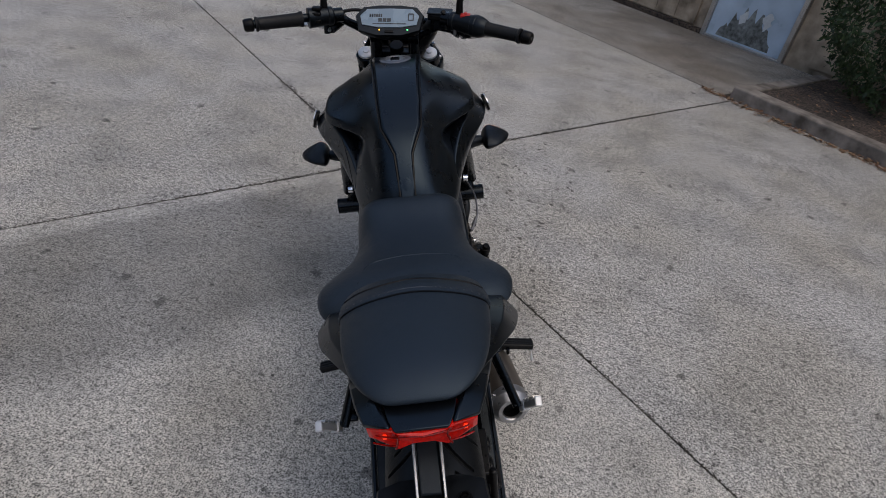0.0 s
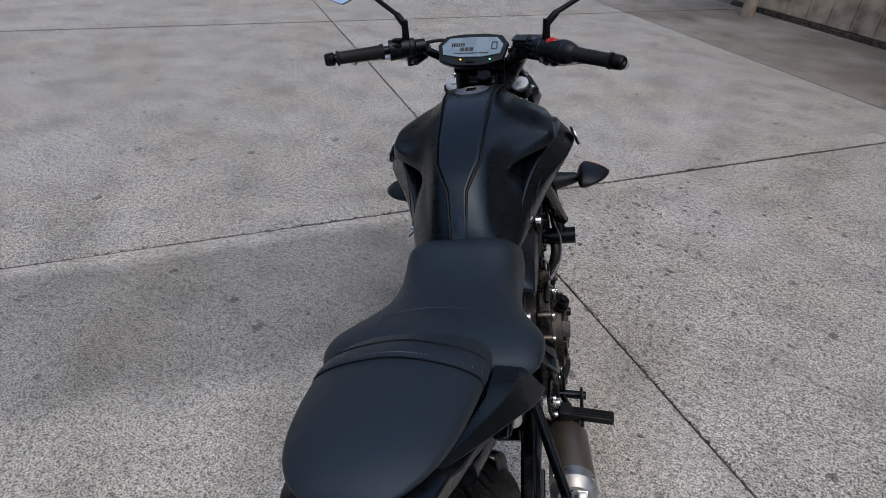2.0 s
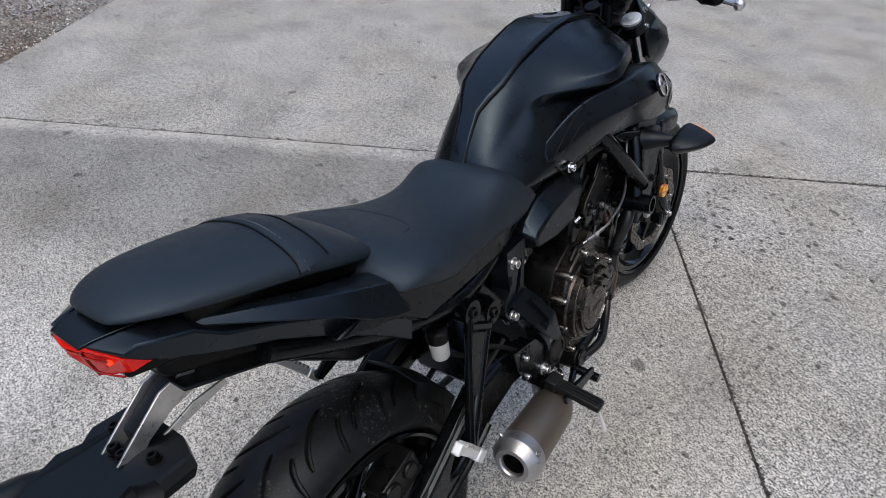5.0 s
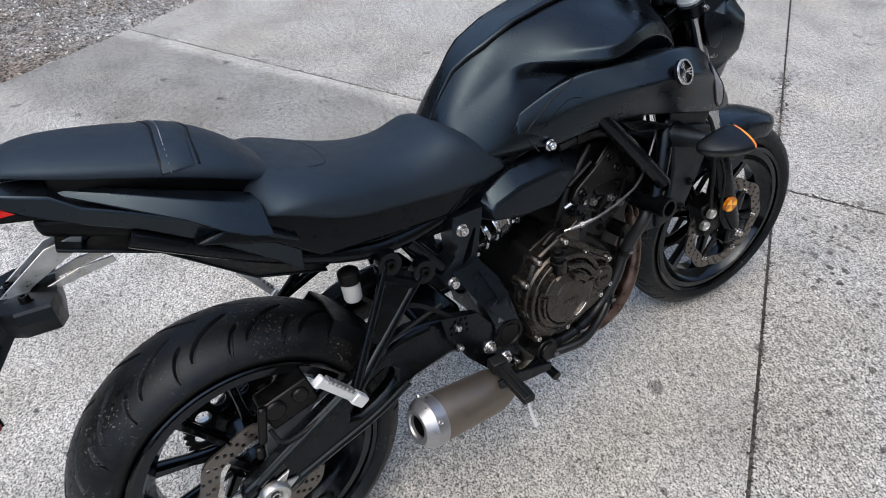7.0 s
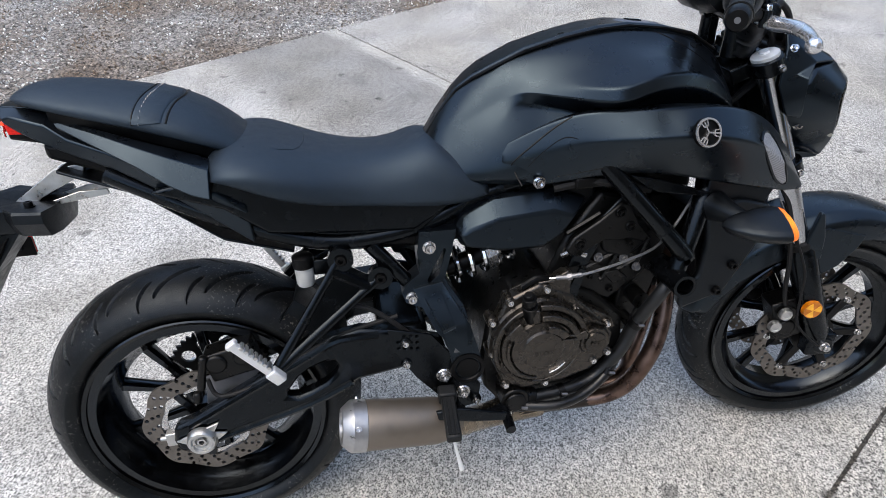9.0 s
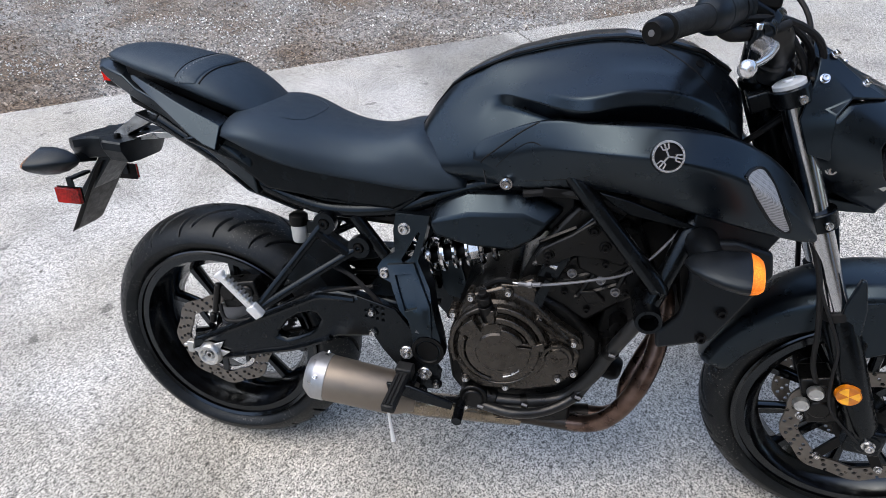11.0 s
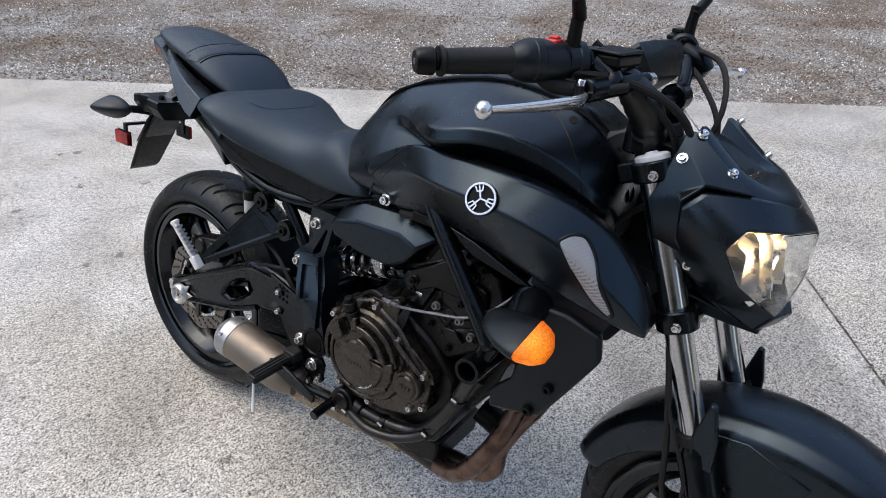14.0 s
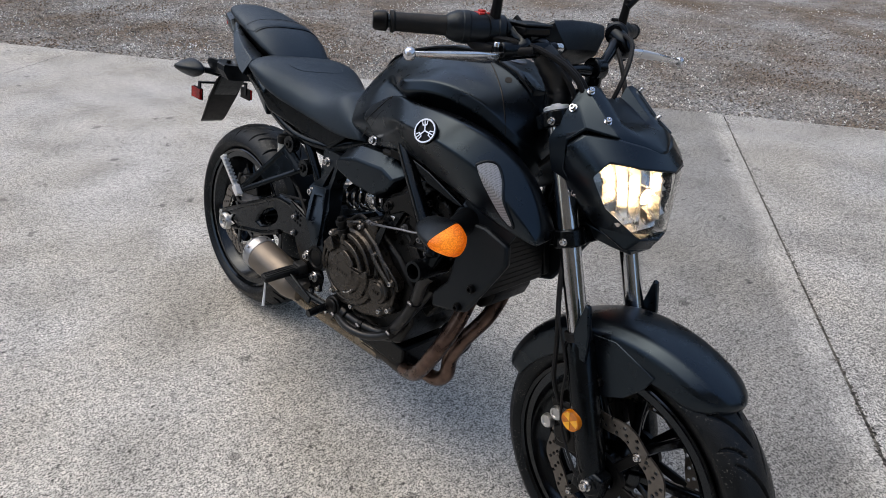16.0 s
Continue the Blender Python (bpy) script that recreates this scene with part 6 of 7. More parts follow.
for s in (1, -1):
    rings = [[(x2, s * yi, zi), (x2, s * yo, zo), (x2, s * yb, zb), (x2, s * (yb - 0.02), zb), (x2, s * (yi - 0.012), zi - 0.014)] for x2, yi, zi, yo, zo, yb, zb in TL]
    rings.insert(0, [(-0.204, s * 0.038, 0.9605), (-0.181, s * 0.0715, 0.9425), (-0.180, s * 0.070, 0.9385), (-0.182, s * 0.055, 0.940), (-0.193, s * 0.034, 0.952)])
    part("tail_panel", loft(rings), PAINT, bike, "matte black tail side panel", bevel=0.003, smooth=25)
    rings = [[(x2, s * min(yt - 0.01, 0.108), zt + 0.006), (x2, s * yt, zt), (x2, s * yb, zb), (x2, s * (yb - 0.012), zb - 0.005), (x2, s * min(yt - 0.01, 0.108), zt - 0.020)] for x2, yt, zt, yb, zb in BL]
    part("tail_blade", loft(rings), PAINT, bike, "angular matte black side blade below the pillion seat", bevel=0.003, smooth=25)
    low = [(0.06, 0.835), (0.124, 0.856), (0.178, 0.820), (0.273, 0.780), (0.408, 0.762), (0.530, 0.752), (0.447, 0.700), (0.306, 0.712), (0.192, 0.732), (0.128, 0.785), (0.02, 0.825)]
    part("seat_side_cover", prism(low, s * 0.078, s * 0.106, bend=lambda v: Vector((v.x, v.y + s * 0.028 * min(1, max(0, (0.36 - v.x) / 0.2)), v.z))), FRAMEM, bike, "glossy dark cover under the seat", bevel=0.006)
for s in (1, -1):
    part("tail_underside", prism([(-0.150, 0.935), (-0.10, 0.925), (0.0, 0.895), (0.12, 0.850), (0.19, 0.810), (0.30, 0.775), (0.46, 0.755), (0.52, 0.748), (0.45, 0.690), (0.36, 0.692), (0.252, 0.712), (0.211, 0.713), (0.158, 0.729), (0.094, 0.777), (0.048, 0.808), (0.005, 0.838), (-0.057, 0.868), (-0.089, 0.882), (-0.120, 0.899)], s * 0.082, s * 0.104, bend=lambda v: Vector((v.x, v.y - s * 0.22 * max(0, -v.x), v.z))), FRAMEM, bike, "glossy dark tail underside", bevel=0.004)
part("tail_floor", loft([[(x2, -w, z2), (x2, w, z2), (x2, w, z2 - 0.03), (x2, -w, z2 - 0.03)] for x2, w, z2 in ((-0.185, 0.06, 0.94), (-0.1, 0.085, 0.93), (0.0, 0.10, 0.89), (0.12, 0.11, 0.855), (0.3, 0.10, 0.76), (0.45, 0.09, 0.745))]), DARK, bike, bevel=0.004)
part("tail_top", loft([[(x2, -w, z2), (x2, w, z2), (x2, w * 0.9, z2 - t2), (x2, -w * 0.9, z2 - t2)] for x2, w, z2, t2 in ((-0.205, 0.033, 0.9575, 0.004), (-0.190, 0.040, 0.960, 0.010), (-0.10, 0.06, 0.953, 0.03))]), PAINT, bike, bevel=0.0015)
# three lobes of the tail light, swept forward at either end
TLO = ((-0.068, 0.9385), (-0.036, 0.955), (-0.028, 0.953), (0.0, 0.952), (0.028, 0.953), (0.036, 0.955), (0.068, 0.9385), (0.067, 0.920), (0.033, 0.914), (0.014, 0.934), (0.0, 0.936), (-0.014, 0.934), (-0.033, 0.914), (-0.067, 0.920))


def tail_x(yy):
    return -0.209 + 5.0 * yy * yy


tl = part("tail_light", loft([[(tail_x(y2) + dx + 0.14 * (0.955 - z2), y2 * k, 0.937 + (z2 - 0.937) * k) for y2, z2 in TLO] for dx, k in ((-0.001, 0.92), (0.002, 1.0), (0.036, 1.03))]), TAILLIT, bike, "lit red tail light in three lobes", smooth=15)
for s in (1, -1):
    for z2, y0, y1 in ((0.946, 0.030, 0.056), (0.924, 0.032, 0.062)):
        part("lens_rib", tube([(tail_x(yy) - 0.0012 + 0.14 * (0.955 - z2), s * yy, z2 - 0.25 * (yy - y0)) for yy in (y0, 0.5 * (y0 + y1), y1)], 0.0012, 6), REDLENS, tl)
    part("lens_rib", tube([(tail_x(0.034) + 0.14 * (0.955 - z2) - 0.0012, s * (0.034 - 0.35 * (0.953 - z2) * (z2 > 0.93)), z2) for z2 in (0.953, 0.940, 0.918)], 0.0016, 6), REDLENS, tl)
part("lens_rib", tube([(tail_x(yy) + 0.002, yy, 0.9465) for yy in (-0.028, 0.0, 0.028)], 0.0014, 6), REDLENS, tl)
for yy in (-0.052, 0.046):
    part("tail_bulb", lathe([(0, 0.003), (0.003, 0.002), (0.003, -0.002), (0, -0.003)], (tail_x(yy) + 0.005, yy, 0.935), 10), TAILON, tl)

# -- number plate carrier --
shield = [(-0.345, 0.0), (-0.335, 0.040), (-0.30, 0.066), (-0.26, 0.070), (-0.235, 0.060), (-0.215, 0.078), (-0.172, 0.076), (-0.162, 0.045), (-0.162, -0.045), (-0.172, -0.076), (-0.215, -0.078), (-0.235, -0.060), (-0.26, -0.070), (-0.30, -0.066), (-0.335, -0.040)]


def shield_z(x):
    return float(np.interp(x, [-0.345, -0.26, -0.172], [0.776, 0.794, 0.786]))


car = part("plate_carrier", loft([[(a, b * 0.96, shield_z(a) + 0.004) for a, b in shield], [(a, b, shield_z(a)) for a, b in shield], [(a, b, shield_z(a) - 0.016) for a, b in shield], [(a * 0.97 - 0.008, b * 0.75, shield_z(a) - 0.045) for a, b in shield]]), PLASTIC, bike, "black number plate carrier", smooth=30)
part("carrier_web", loft([[(x2, -0.0155, z2 + 0.004), (x2, 0.0155, z2 + 0.004), (x2, 0.0155, z2 - 0.018), (x2, -0.0155, z2 - 0.018)] for x2, z2 in ((-0.085, 0.862), (-0.14, 0.838), (-0.20, 0.806))]), PLASTIC, car, bevel=0.003)
part("carrier_stem", loft([[(x2, -w, z2), (x2, w, z2), (x2 - 0.045, w * 0.9, z2 - 0.012), (x2 - 0.045, -w * 0.9, z2 - 0.012)] for x2, w, z2 in ((-0.215, 0.045, 0.765), (-0.270, 0.045, 0.70), (-0.315, 0.042, 0.65))]), PLASTIC, car, bevel=0.004)
part("mud_flap", loft([[(x2, -w, z2), (x2, w, z2), (x2 - 0.024, w, z2 - 0.016), (x2 - 0.024, -w, z2 - 0.016)] for x2, w, z2 in ((-0.250, 0.050, 0.740), (-0.305, 0.050, 0.66), (-0.374, 0.042, 0.560))]), DARK, car, bevel=0.003)
for s in (1, -1):
    part("carrier_arm", prism([(-0.156, 0.845), (-0.102, 0.854), (-0.113, 0.833), (-0.189, 0.797), (-0.195, 0.792), (-0.182, 0.788), (-0.128, 0.803), (-0.081, 0.804), (-0.079, 0.794), (-0.18, 0.781), (-0.231, 0.795)], s * 0.0165, s * 0.0205), ALU, car, "bare aluminium forked bracket", bevel=0.001)
    ind = part("rear_indicator", bullet([(-0.264, 0.098, 0.752, 0.003, 0.003), (-0.274, 0.099, 0.752, 0.012, 0.013), (-0.295, 0.101, 0.751, 0.020, 0.024), (-0.322, 0.103, 0.749, 0.026, 0.031), (-0.348, 0.104, 0.747, 0.027, 0.032)], s), PLASTIC, bike, "black rear indicator with amber lens", smooth=60)
    part("indicator_lens", bullet([(-0.3485, 0.104, 0.747, 0.0265, 0.0315), (-0.360, 0.104, 0.745, 0.024, 0.027), (-0.370, 0.104, 0.743, 0.016, 0.017), (-0.377, 0.104, 0.742, 0.003, 0.003)], s), AMBERR, ind, "amber lens", smooth=60)
    part("indicator_stem", tube([(-0.290, s * 0.030, 0.743), (-0.296, s * 0.060, 0.746), (-0.302, s * 0.092, 0.750)], [0.014, 0.011, 0.010], 10), PLASTIC, ind)
    part("rear_reflector", box((-0.350, min(s * 0.090, s * 0.100), 0.648), (-0.288, max(s * 0.090, s * 0.100), 0.684)), REDLENS, car, "red side reflector", bevel=0.002)
    part("reflector_back", box((-0.352, min(s * 0.0875, s * 0.0897), 0.646), (-0.286, max(s * 0.0875, s * 0.0897), 0.686)), DARK, car, bevel=0.001)
    part("reflector_arm", merge(box((-0.322, min(s * 0.03, s * 0.089), 0.700), (-0.308, max(s * 0.03, s * 0.089), 0.706)), box((-0.322, min(s * 0.084, s * 0.0895), 0.66), (-0.308, max(s * 0.084, s * 0.0895), 0.706))), PLASTIC, car)
    for xx, yy in ((-0.200, 0.045), (-0.218, 0.010)):
        bolt((xx, s * yy, shield_z(xx) + 0.005), s, 0.007, DARK, car, direction=(0, 0, 1))

# -- engine --
case = [(0.560, 0.40), (0.575, 0.49), (0.62, 0.56), (0.69, 0.585), (0.80, 0.53), (0.865, 0.47), (0.875, 0.38), (0.845, 0.31), (0.74, 0.262), (0.62, 0.262), (0.57, 0.33)]
eng = part("engine", merge(prism(case, -0.128, 0.128), box((0.62, -0.085, 0.205), (0.83, 0.085, 0.27)), prism([(0.695, 0.57), (0.835, 0.50), (0.945, 0.585), (0.955, 0.62), (0.915, 0.705), (0.80, 0.745), (0.735, 0.66)], -0.118, 0.118)), ENGINE, bike, "black cast parallel-twin engine", bevel=0.008)
part("cylinder_head_cover", prism([(0.795, 0.742), (0.918, 0.700), (0.905, 0.765), (0.83, 0.79)], -0.105, 0.105), ENGINE, eng, bevel=0.012)
for k in range(2):
    f = 0.30 + 0.30 * k
    a, b = Vector((0.705, 0, 0.58)).lerp(Vector((0.80, 0, 0.735)), f), Vector((0.845, 0, 0.508)).lerp(Vector((0.94, 0, 0.66)), f)
    for s in (1, -1):
        part("fin", tube([(a.x + 0.02, s * 0.118, a.z), (b.x - 0.02, s * 0.118, b.z)], 0.0055, 6), ENGINE, eng)
for s in (1, -1):
    part("head_boss", prism([(0.80, 0.66), (0.845, 0.695), (0.90, 0.675), (0.905, 0.635), (0.86, 0.60), (0.81, 0.62)], s * 0.115, s * 0.128), ENGINE, eng, bevel=0.006)
    part("hanger_plate", prism([(0.735, 0.60), (0.755, 0.655), (0.83, 0.735), (0.875, 0.76), (0.885, 0.74), (0.80, 0.655), (0.775, 0.60)], s * 0.130, s * 0.138), FRAMEM, eng, bevel=0.003)
    for p in ((0.752, 0.632), (0.86, 0.738), (0.875, 0.70), (0.858, 0.64), (0.93, 0.60), (0.90, 0.585)):
        bolt((p[0], s * 0.139, p[1]), s, 0.006, DARK, eng)
# clutch side (right)
CC = (0.672, 0.455)
plate = [(0.578, 0.42), (0.580, 0.50), (0.606, 0.556), (0.672, 0.584), (0.742, 0.550), (0.800, 0.492), (0.832, 0.45), (0.826, 0.40), (0.79, 0.365), (0.73, 0.345), (0.64, 0.338), (0.60, 0.362)]
cov = part("clutch_cover", prism(plate, -0.126, -0.160), COVER, bike, "bronze-grey clutch cover", bevel=0.006)
part("cover_dome", lathe([(0, -0.037), (0.040, -0.037), (0.044, -0.034), (0.062, -0.032), (0.065, -0.026), (0.080, -0.023), (0.083, -0.016), (0.096, -0.012), (0.1005, -0.004), (0.1005, 0.01), (0, 0.01)], (CC[0], -0.158, CC[1]), 72), COVER, cov, smooth=28)


def sector(r0, r1, a0, a1, n=8):
    aa = [radians(a0 + (a1 - a0) * k / n) for k in range(n + 1)]
    return [(CC[0] + r1 * math.cos(a), CC[1] + r1 * math.sin(a)) for a in aa] + [(CC[0] + r0 * math.cos(a), CC[1] + r0 * math.sin(a)) for a in aa[::-1]]


for r0, r1, a0, a1, y0, y1 in ((0.0850, 0.0965, 14, 94, -0.160, -0.1860), (0.0665, 0.0790, 20, 94, -0.172, -0.1960), (0.0440, 0.0590, 34, 84, -0.180, -0.2030), (0.0560, 0.0880, 124, 150, -0.168, -0.2010), (0.0880, 0.0975, 112, 205, -0.160, -0.1830), (0.0660, 0.0730, 160, 262, -0.172, -0.1915), (0.0800, 0.0850, 205, 330, -0.165, -0.1830)):
    part("cover_rib", prism(sector(r0, r1, a0, a1, 18), y0, y1), COVER, cov, bevel=0.0022)
for r, a0, a1 in ((0.0785, 96, 108), (0.0785, 8, 20)):
    part("cover_rib", prism(sector(r - 0.014, r + 0.014, a0, a1, 4), -0.168, -0.1925), COVER, cov, bevel=0.002)
part("cover_flange", prism([(0.668, 0.586), (0.700, 0.588), (0.728, 0.604), (0.738, 0.598), (0.735, 0.556), (0.752, 0.530), (0.770, 0.520), (0.828, 0.484), (0.838, 0.462), (0.81, 0.45), (0.745, 0.500), (0.700, 0.548), (0.672, 0.566)], -0.130, -0.156), COVER, cov, bevel=0.003)
part("cover_bar", tube([(0.742, -0.166, 0.522), (0.778, -0.166, 0.496), (0.812, -0.164, 0.474)], [0.006, 0.0055, 0.005], 8), COVER, cov)
for k in range(2):
    part("cover_mark", box((0.706 + 0.004 * k, -0.197, 0.480 - 0.009 * k), (0.735 + 0.004 * k, -0.190, 0.484 - 0.009 * k)), COVER, cov, bevel=0.001)
part("cover_slot", prism(sector(0.056, 0.0590, 284, 322), -0.186, -0.1955), STEEL, cov, bevel=0.001)
for k in range(6):
    part("lettering_bar", box((0.652 + k * 0.0075, -0.1962, 0.446), (0.657 + k * 0.0075, -0.194, 0.453)), COVER, cov)
part("inspection_cap", lathe([(0, -0.022), (0.022, -0.022), (0.024, -0.018), (0.030, -0.018), (0.033, -0.012), (0.033, 0.0), (0, 0.0)], (0.787, -0.158, 0.444), 32), COVER, cov)
for k in range(3):
    part("lettering_bar", box((0.777 + k * 0.008, -0.1825, 0.441), (0.782 + k * 0.008, -0.179, 0.448)), COVER, cov)
for p in ((0.578, 0.440), (0.578, 0.512), (0.613, 0.553), (0.685, 0.572), (0.746, 0.520), (0.816, 0.475), (0.822, 0.405), (0.793, 0.388), (0.690, 0.350), (0.606, 0.358)):
    bolt((p[0], -0.161, p[1]), -1, 0.0062, STEEL, cov)
    part("bolt_boss", lathe([(0, -0.004), (0.009, -0.004), (0.0105, -0.002), (0.0105, 0.03), (0, 0.03)], (p[0], -0.1575, p[1]), 16), COVER, cov)
part("oil_filler", merge(cyl((0.653, -0.168, 0.505), (0.644, -0.184, 0.556), 0.0150), cyl((0.644, -0.184, 0.556), (0.6425, -0.187, 0.564), 0.0105), cyl((0.6425, -0.187, 0.564), (0.641, -0.189, 0.576), 0.0140), cyl((0.641, -0.189, 0.576), (0.639, -0.191, 0.585), 0.0085)), DARK, eng, "black oil filler neck with cap", bevel=0.0012)
part("clutch_arm", tube([(0.64, -0.148, 0.575), (0.665, -0.15, 0.592), (0.69, -0.15, 0.59)], 0.006, 8), DARK, eng)
part("cable_end", tube([(0.652, -0.142, 0.583), (0.668, -0.142, 0.585), (0.706, -0.160, 0.594)], 0.0022, 6), STEEL, bike)
part("cable_adjuster", merge(cyl((0.704, -0.159, 0.5935), (0.722, -0.168, 0.598), 0.0046), cyl((0.722, -0.168, 0.598), (0.730, -0.171, 0.6005), 0.0070, None, 6), cyl((0.730, -0.171, 0.6005), (0.746, -0.178, 0.606), 0.0046)), GREYALU, bike)
part("clutch_cable", tube([(0.744, -0.177, 0.605), (0.765, -0.184, 0.612), (0.83, -0.186, 0.629), (0.901, -0.169, 0.646), (0.965, -0.145, 0.71), (1.04, -0.12, 0.84)], 0.0027, 8), GREYALU, bike, "grey clutch cable")
part("cable_bracket", prism([(0.725, 0.545), (0.748, 0.54), (0.765, 0.60), (0.752, 0.605)], -0.150, -0.155), FRAMEM, eng)
for p0, p1, r in (((0.795, 0.640), (0.768, 0.585), 0.0045), ((0.842, 0.612), (0.815, 0.560), 0.0045), ((0.905, 0.640), (0.880, 0.570), 0.0055)):
    part("cylinder_rib", tube([(p0[0], -0.122, p0[1]), (p1[0], -0.122, p1[1])], r, 6), ENGINE, eng)
part("side_plate", prism([(0.728, 0.642), (0.742, 0.664), (0.790, 0.694), (0.832, 0.728), (0.850, 0.722), (0.872, 0.680), (0.898, 0.650), (0.885, 0.640), (0.852, 0.650), (0.80, 0.652), (0.762, 0.630), (0.735, 0.628)], -0.128, -0.142), ENGINE, eng, "black cast head side plate", bevel=0.0035)
part("name_plate", prism([(0.816, 0.572), (0.846, 0.576), (0.868, 0.556), (0.836, 0.546)], -0.116, -0.1275), ENGINE, eng, bevel=0.002)
for p in ((0.754, 0.651), (0.830, 0.708), (0.853, 0.677)):
    part("bolt_boss", lathe([(0, -0.004), (0.009, -0.004), (0.011, -0.001), (0.011, 0.01), (0, 0.01)], (p[0], -0.142, p[1]), 16), ENGINE, eng)
    bolt((p[0], -0.146, p[1]), -1, 0.006, DARK, eng)
for p in ((0.854, 0.601), (0.883, 0.579), (0.800, 0.610)):
    bolt((p[0], -0.128, p[1]), -1, 0.0068, GREYALU, eng)
part("temperature_sensor", merge(cyl((0.728, -0.118, 0.618), (0.742, -0.128, 0.630), 0.006, None, 6), cyl((0.742, -0.128, 0.630), (0.772, -0.132, 0.622), 0.008)), STEEL, eng, "steel sensor with dark plug", bevel=0.001)
part("front_casting", prism([(0.855, 0.42), (0.87, 0.53), (0.925, 0.575), (0.955, 0.55), (0.93, 0.46), (0.89, 0.40)], -0.095, 0.095), ENGINE, eng, bevel=0.006)
part("water_pipe_boss", merge(cyl((0.90, -0.135, 0.50), (0.90, -0.095, 0.50), 0.018), cyl((0.885, -0.13, 0.445), (0.885, -0.095, 0.445), 0.012)), ENGINE, eng)
for p0, p1 in (((0.735, 0.665), (0.80, 0.70)), ((0.75, 0.615), (0.835, 0.655)), ((0.78, 0.585), (0.865, 0.625)), ((0.81, 0.555), (0.90, 0.598))):
    part("cylinder_rib", tube([(p0[0], -0.119, p0[1]), (p1[0], -0.119, p1[1])], 0.005, 6), ENGINE, eng)
for p in ((0.745, 0.60), (0.79, 0.565), (0.835, 0.53), (0.905, 0.62), (0.925, 0.655), (0.845, 0.72), (0.885, 0.715)):
    bolt((p[0], -0.120, p[1]), -1, 0.006, DARK, eng)
part("coil_cap", merge(cyl((0.855, -0.070, 0.775), (0.845, -0.078, 0.800), 0.018), cyl((0.845, -0.078, 0.800), (0.835, -0.088, 0.815), 0.008)), DARK, eng)
part("inner_block", prism(circle(0.946, 0.65, 0.055, 10), -0.06, 0.06), DARK, eng, bevel=0.004)
part("inner_block", prism(circle(0.990, 0.525, 0.05, 10), -0.05, 0.09), DARK, eng, bevel=0.004)
# left side
part("generator_cover", lathe([(0, 0.04), (0.05, 0.038), (0.08, 0.02), (0.086, 0.0), (0, 0.0)], (0.70, 0.128, 0.44), 40), ENGINE, eng, smooth=50)
part("sprocket_cover", prism([(0.52, 0.36), (0.60, 0.36), (0.62, 0.46), (0.56, 0.50), (0.51, 0.46)], 0.128, 0.160), ENGINE, eng, bevel=0.008)
part("oil_filter", tube([(0.86, 0.03, 0.315), (0.925, 0.03, 0.295), (0.935, 0.03, 0.292)], [0.030, 0.030, 0.024], 24, 1, False), DARK, eng)
for pts, r in (([(0.936, -0.165, 0.556), (0.918, -0.166, 0.528), (0.888, -0.146, 0.455), (0.858, -0.146, 0.390), (0.805, -0.140, 0.325), (0.730, -0.152, 0.312), (0.655, -0.152, 0.308)], 0.0138), ([(0.915, -0.125, 0.50), (0.875, -0.135, 0.42), (0.835, -0.150, 0.345), (0.775, -0.168, 0.308), (0.710, -0.182, 0.302), (0.640, -0.165, 0.300)], 0.0105)):
    h = part("coolant_hose", tube(pts, r, 14), HOSE, bike, "black coolant hose with clamps")
    for f in (2, 5):
        q = Vector(pts[f])
        d = (Vector(pts[f]) - Vector(pts[f - 1])).normalized()
        cl2 = part("hose_clamp", cyl(q - d * 0.007, q + d * 0.007, r + 0.0022), DARK, h)
        part("clamp_screw", merge(cyl(q + Vector((-0.004, -r - 0.004, 0.006)), q + Vector((0.008, -r - 0.005, 0.004)), 0.0034)), GREYALU, cl2)
part("water_pump", merge(cyl((0.625, -0.125, 0.318), (0.625, -0.172, 0.318), 0.030), cyl((0.625, -0.172, 0.318), (0.625, -0.178, 0.318), 0.022), cyl((0.640, -0.152, 0.315), (0.672, -0.152, 0.309), 0.0185)), ENGINE, eng, bevel=0.003)
part("drain_bolt", cyl((0.610, -0.172, 0.296), (0.610, -0.180, 0.296), 0.006, None, 6), STEEL, eng)

# -- exhaust --
hd = part("exhaust_header", tube([(0.94, -0.050, 0.59), (0.985, -0.060, 0.545), (0.984, -0.088, 0.450), (0.964, -0.108, 0.370), (0.936, -0.112, 0.306), (0.906, -0.104, 0.256), (0.872, -0.088, 0.222), (0.83, -0.074, 0.207)], 0.0195, 16), HEADER, bike, "heat-browned steel exhaust header")
part("link_pipe", tube([(0.845, -0.075, 0.209), (0.80, -0.068, 0.203), (0.72, -0.060, 0.197), (0.62, -0.075, 0.205)], [0.0215, 0.0205, 0.0205, 0.0205], 16), LINKM, hd)
part("exhaust_header", tube([(0.94, 0.055, 0.59), (1.002, 0.042, 0.53), (1.004, 0.002, 0.445), (0.968, -0.028, 0.362), (0.948, -0.040, 0.302), (0.946, -0.040, 0.250), (0.915, -0.036, 0.212), (0.86, -0.034, 0.204)], 0.0195, 16), HEADER, bike, "heat-browned steel exhaust header")
part("link_pipe", tube([(0.875, -0.034, 0.206), (0.82, -0.034, 0.200), (0.72, -0.035, 0.192), (0.62, -0.06, 0.20)], [0.0215, 0.0205, 0.0205, 0.0205], 16), LINKM, hd)
part("collector", tube([(0.72, -0.048, 0.193), (0.64, -0.062, 0.200), (0.57, -0.10, 0.225), (0.51, -0.15, 0.265), (0.45, -0.178, 0.298)], [0.032, 0.032, 0.028, 0.027, 0.03], 18), COLLECT, hd, "straw-tinted steel collector pipe")
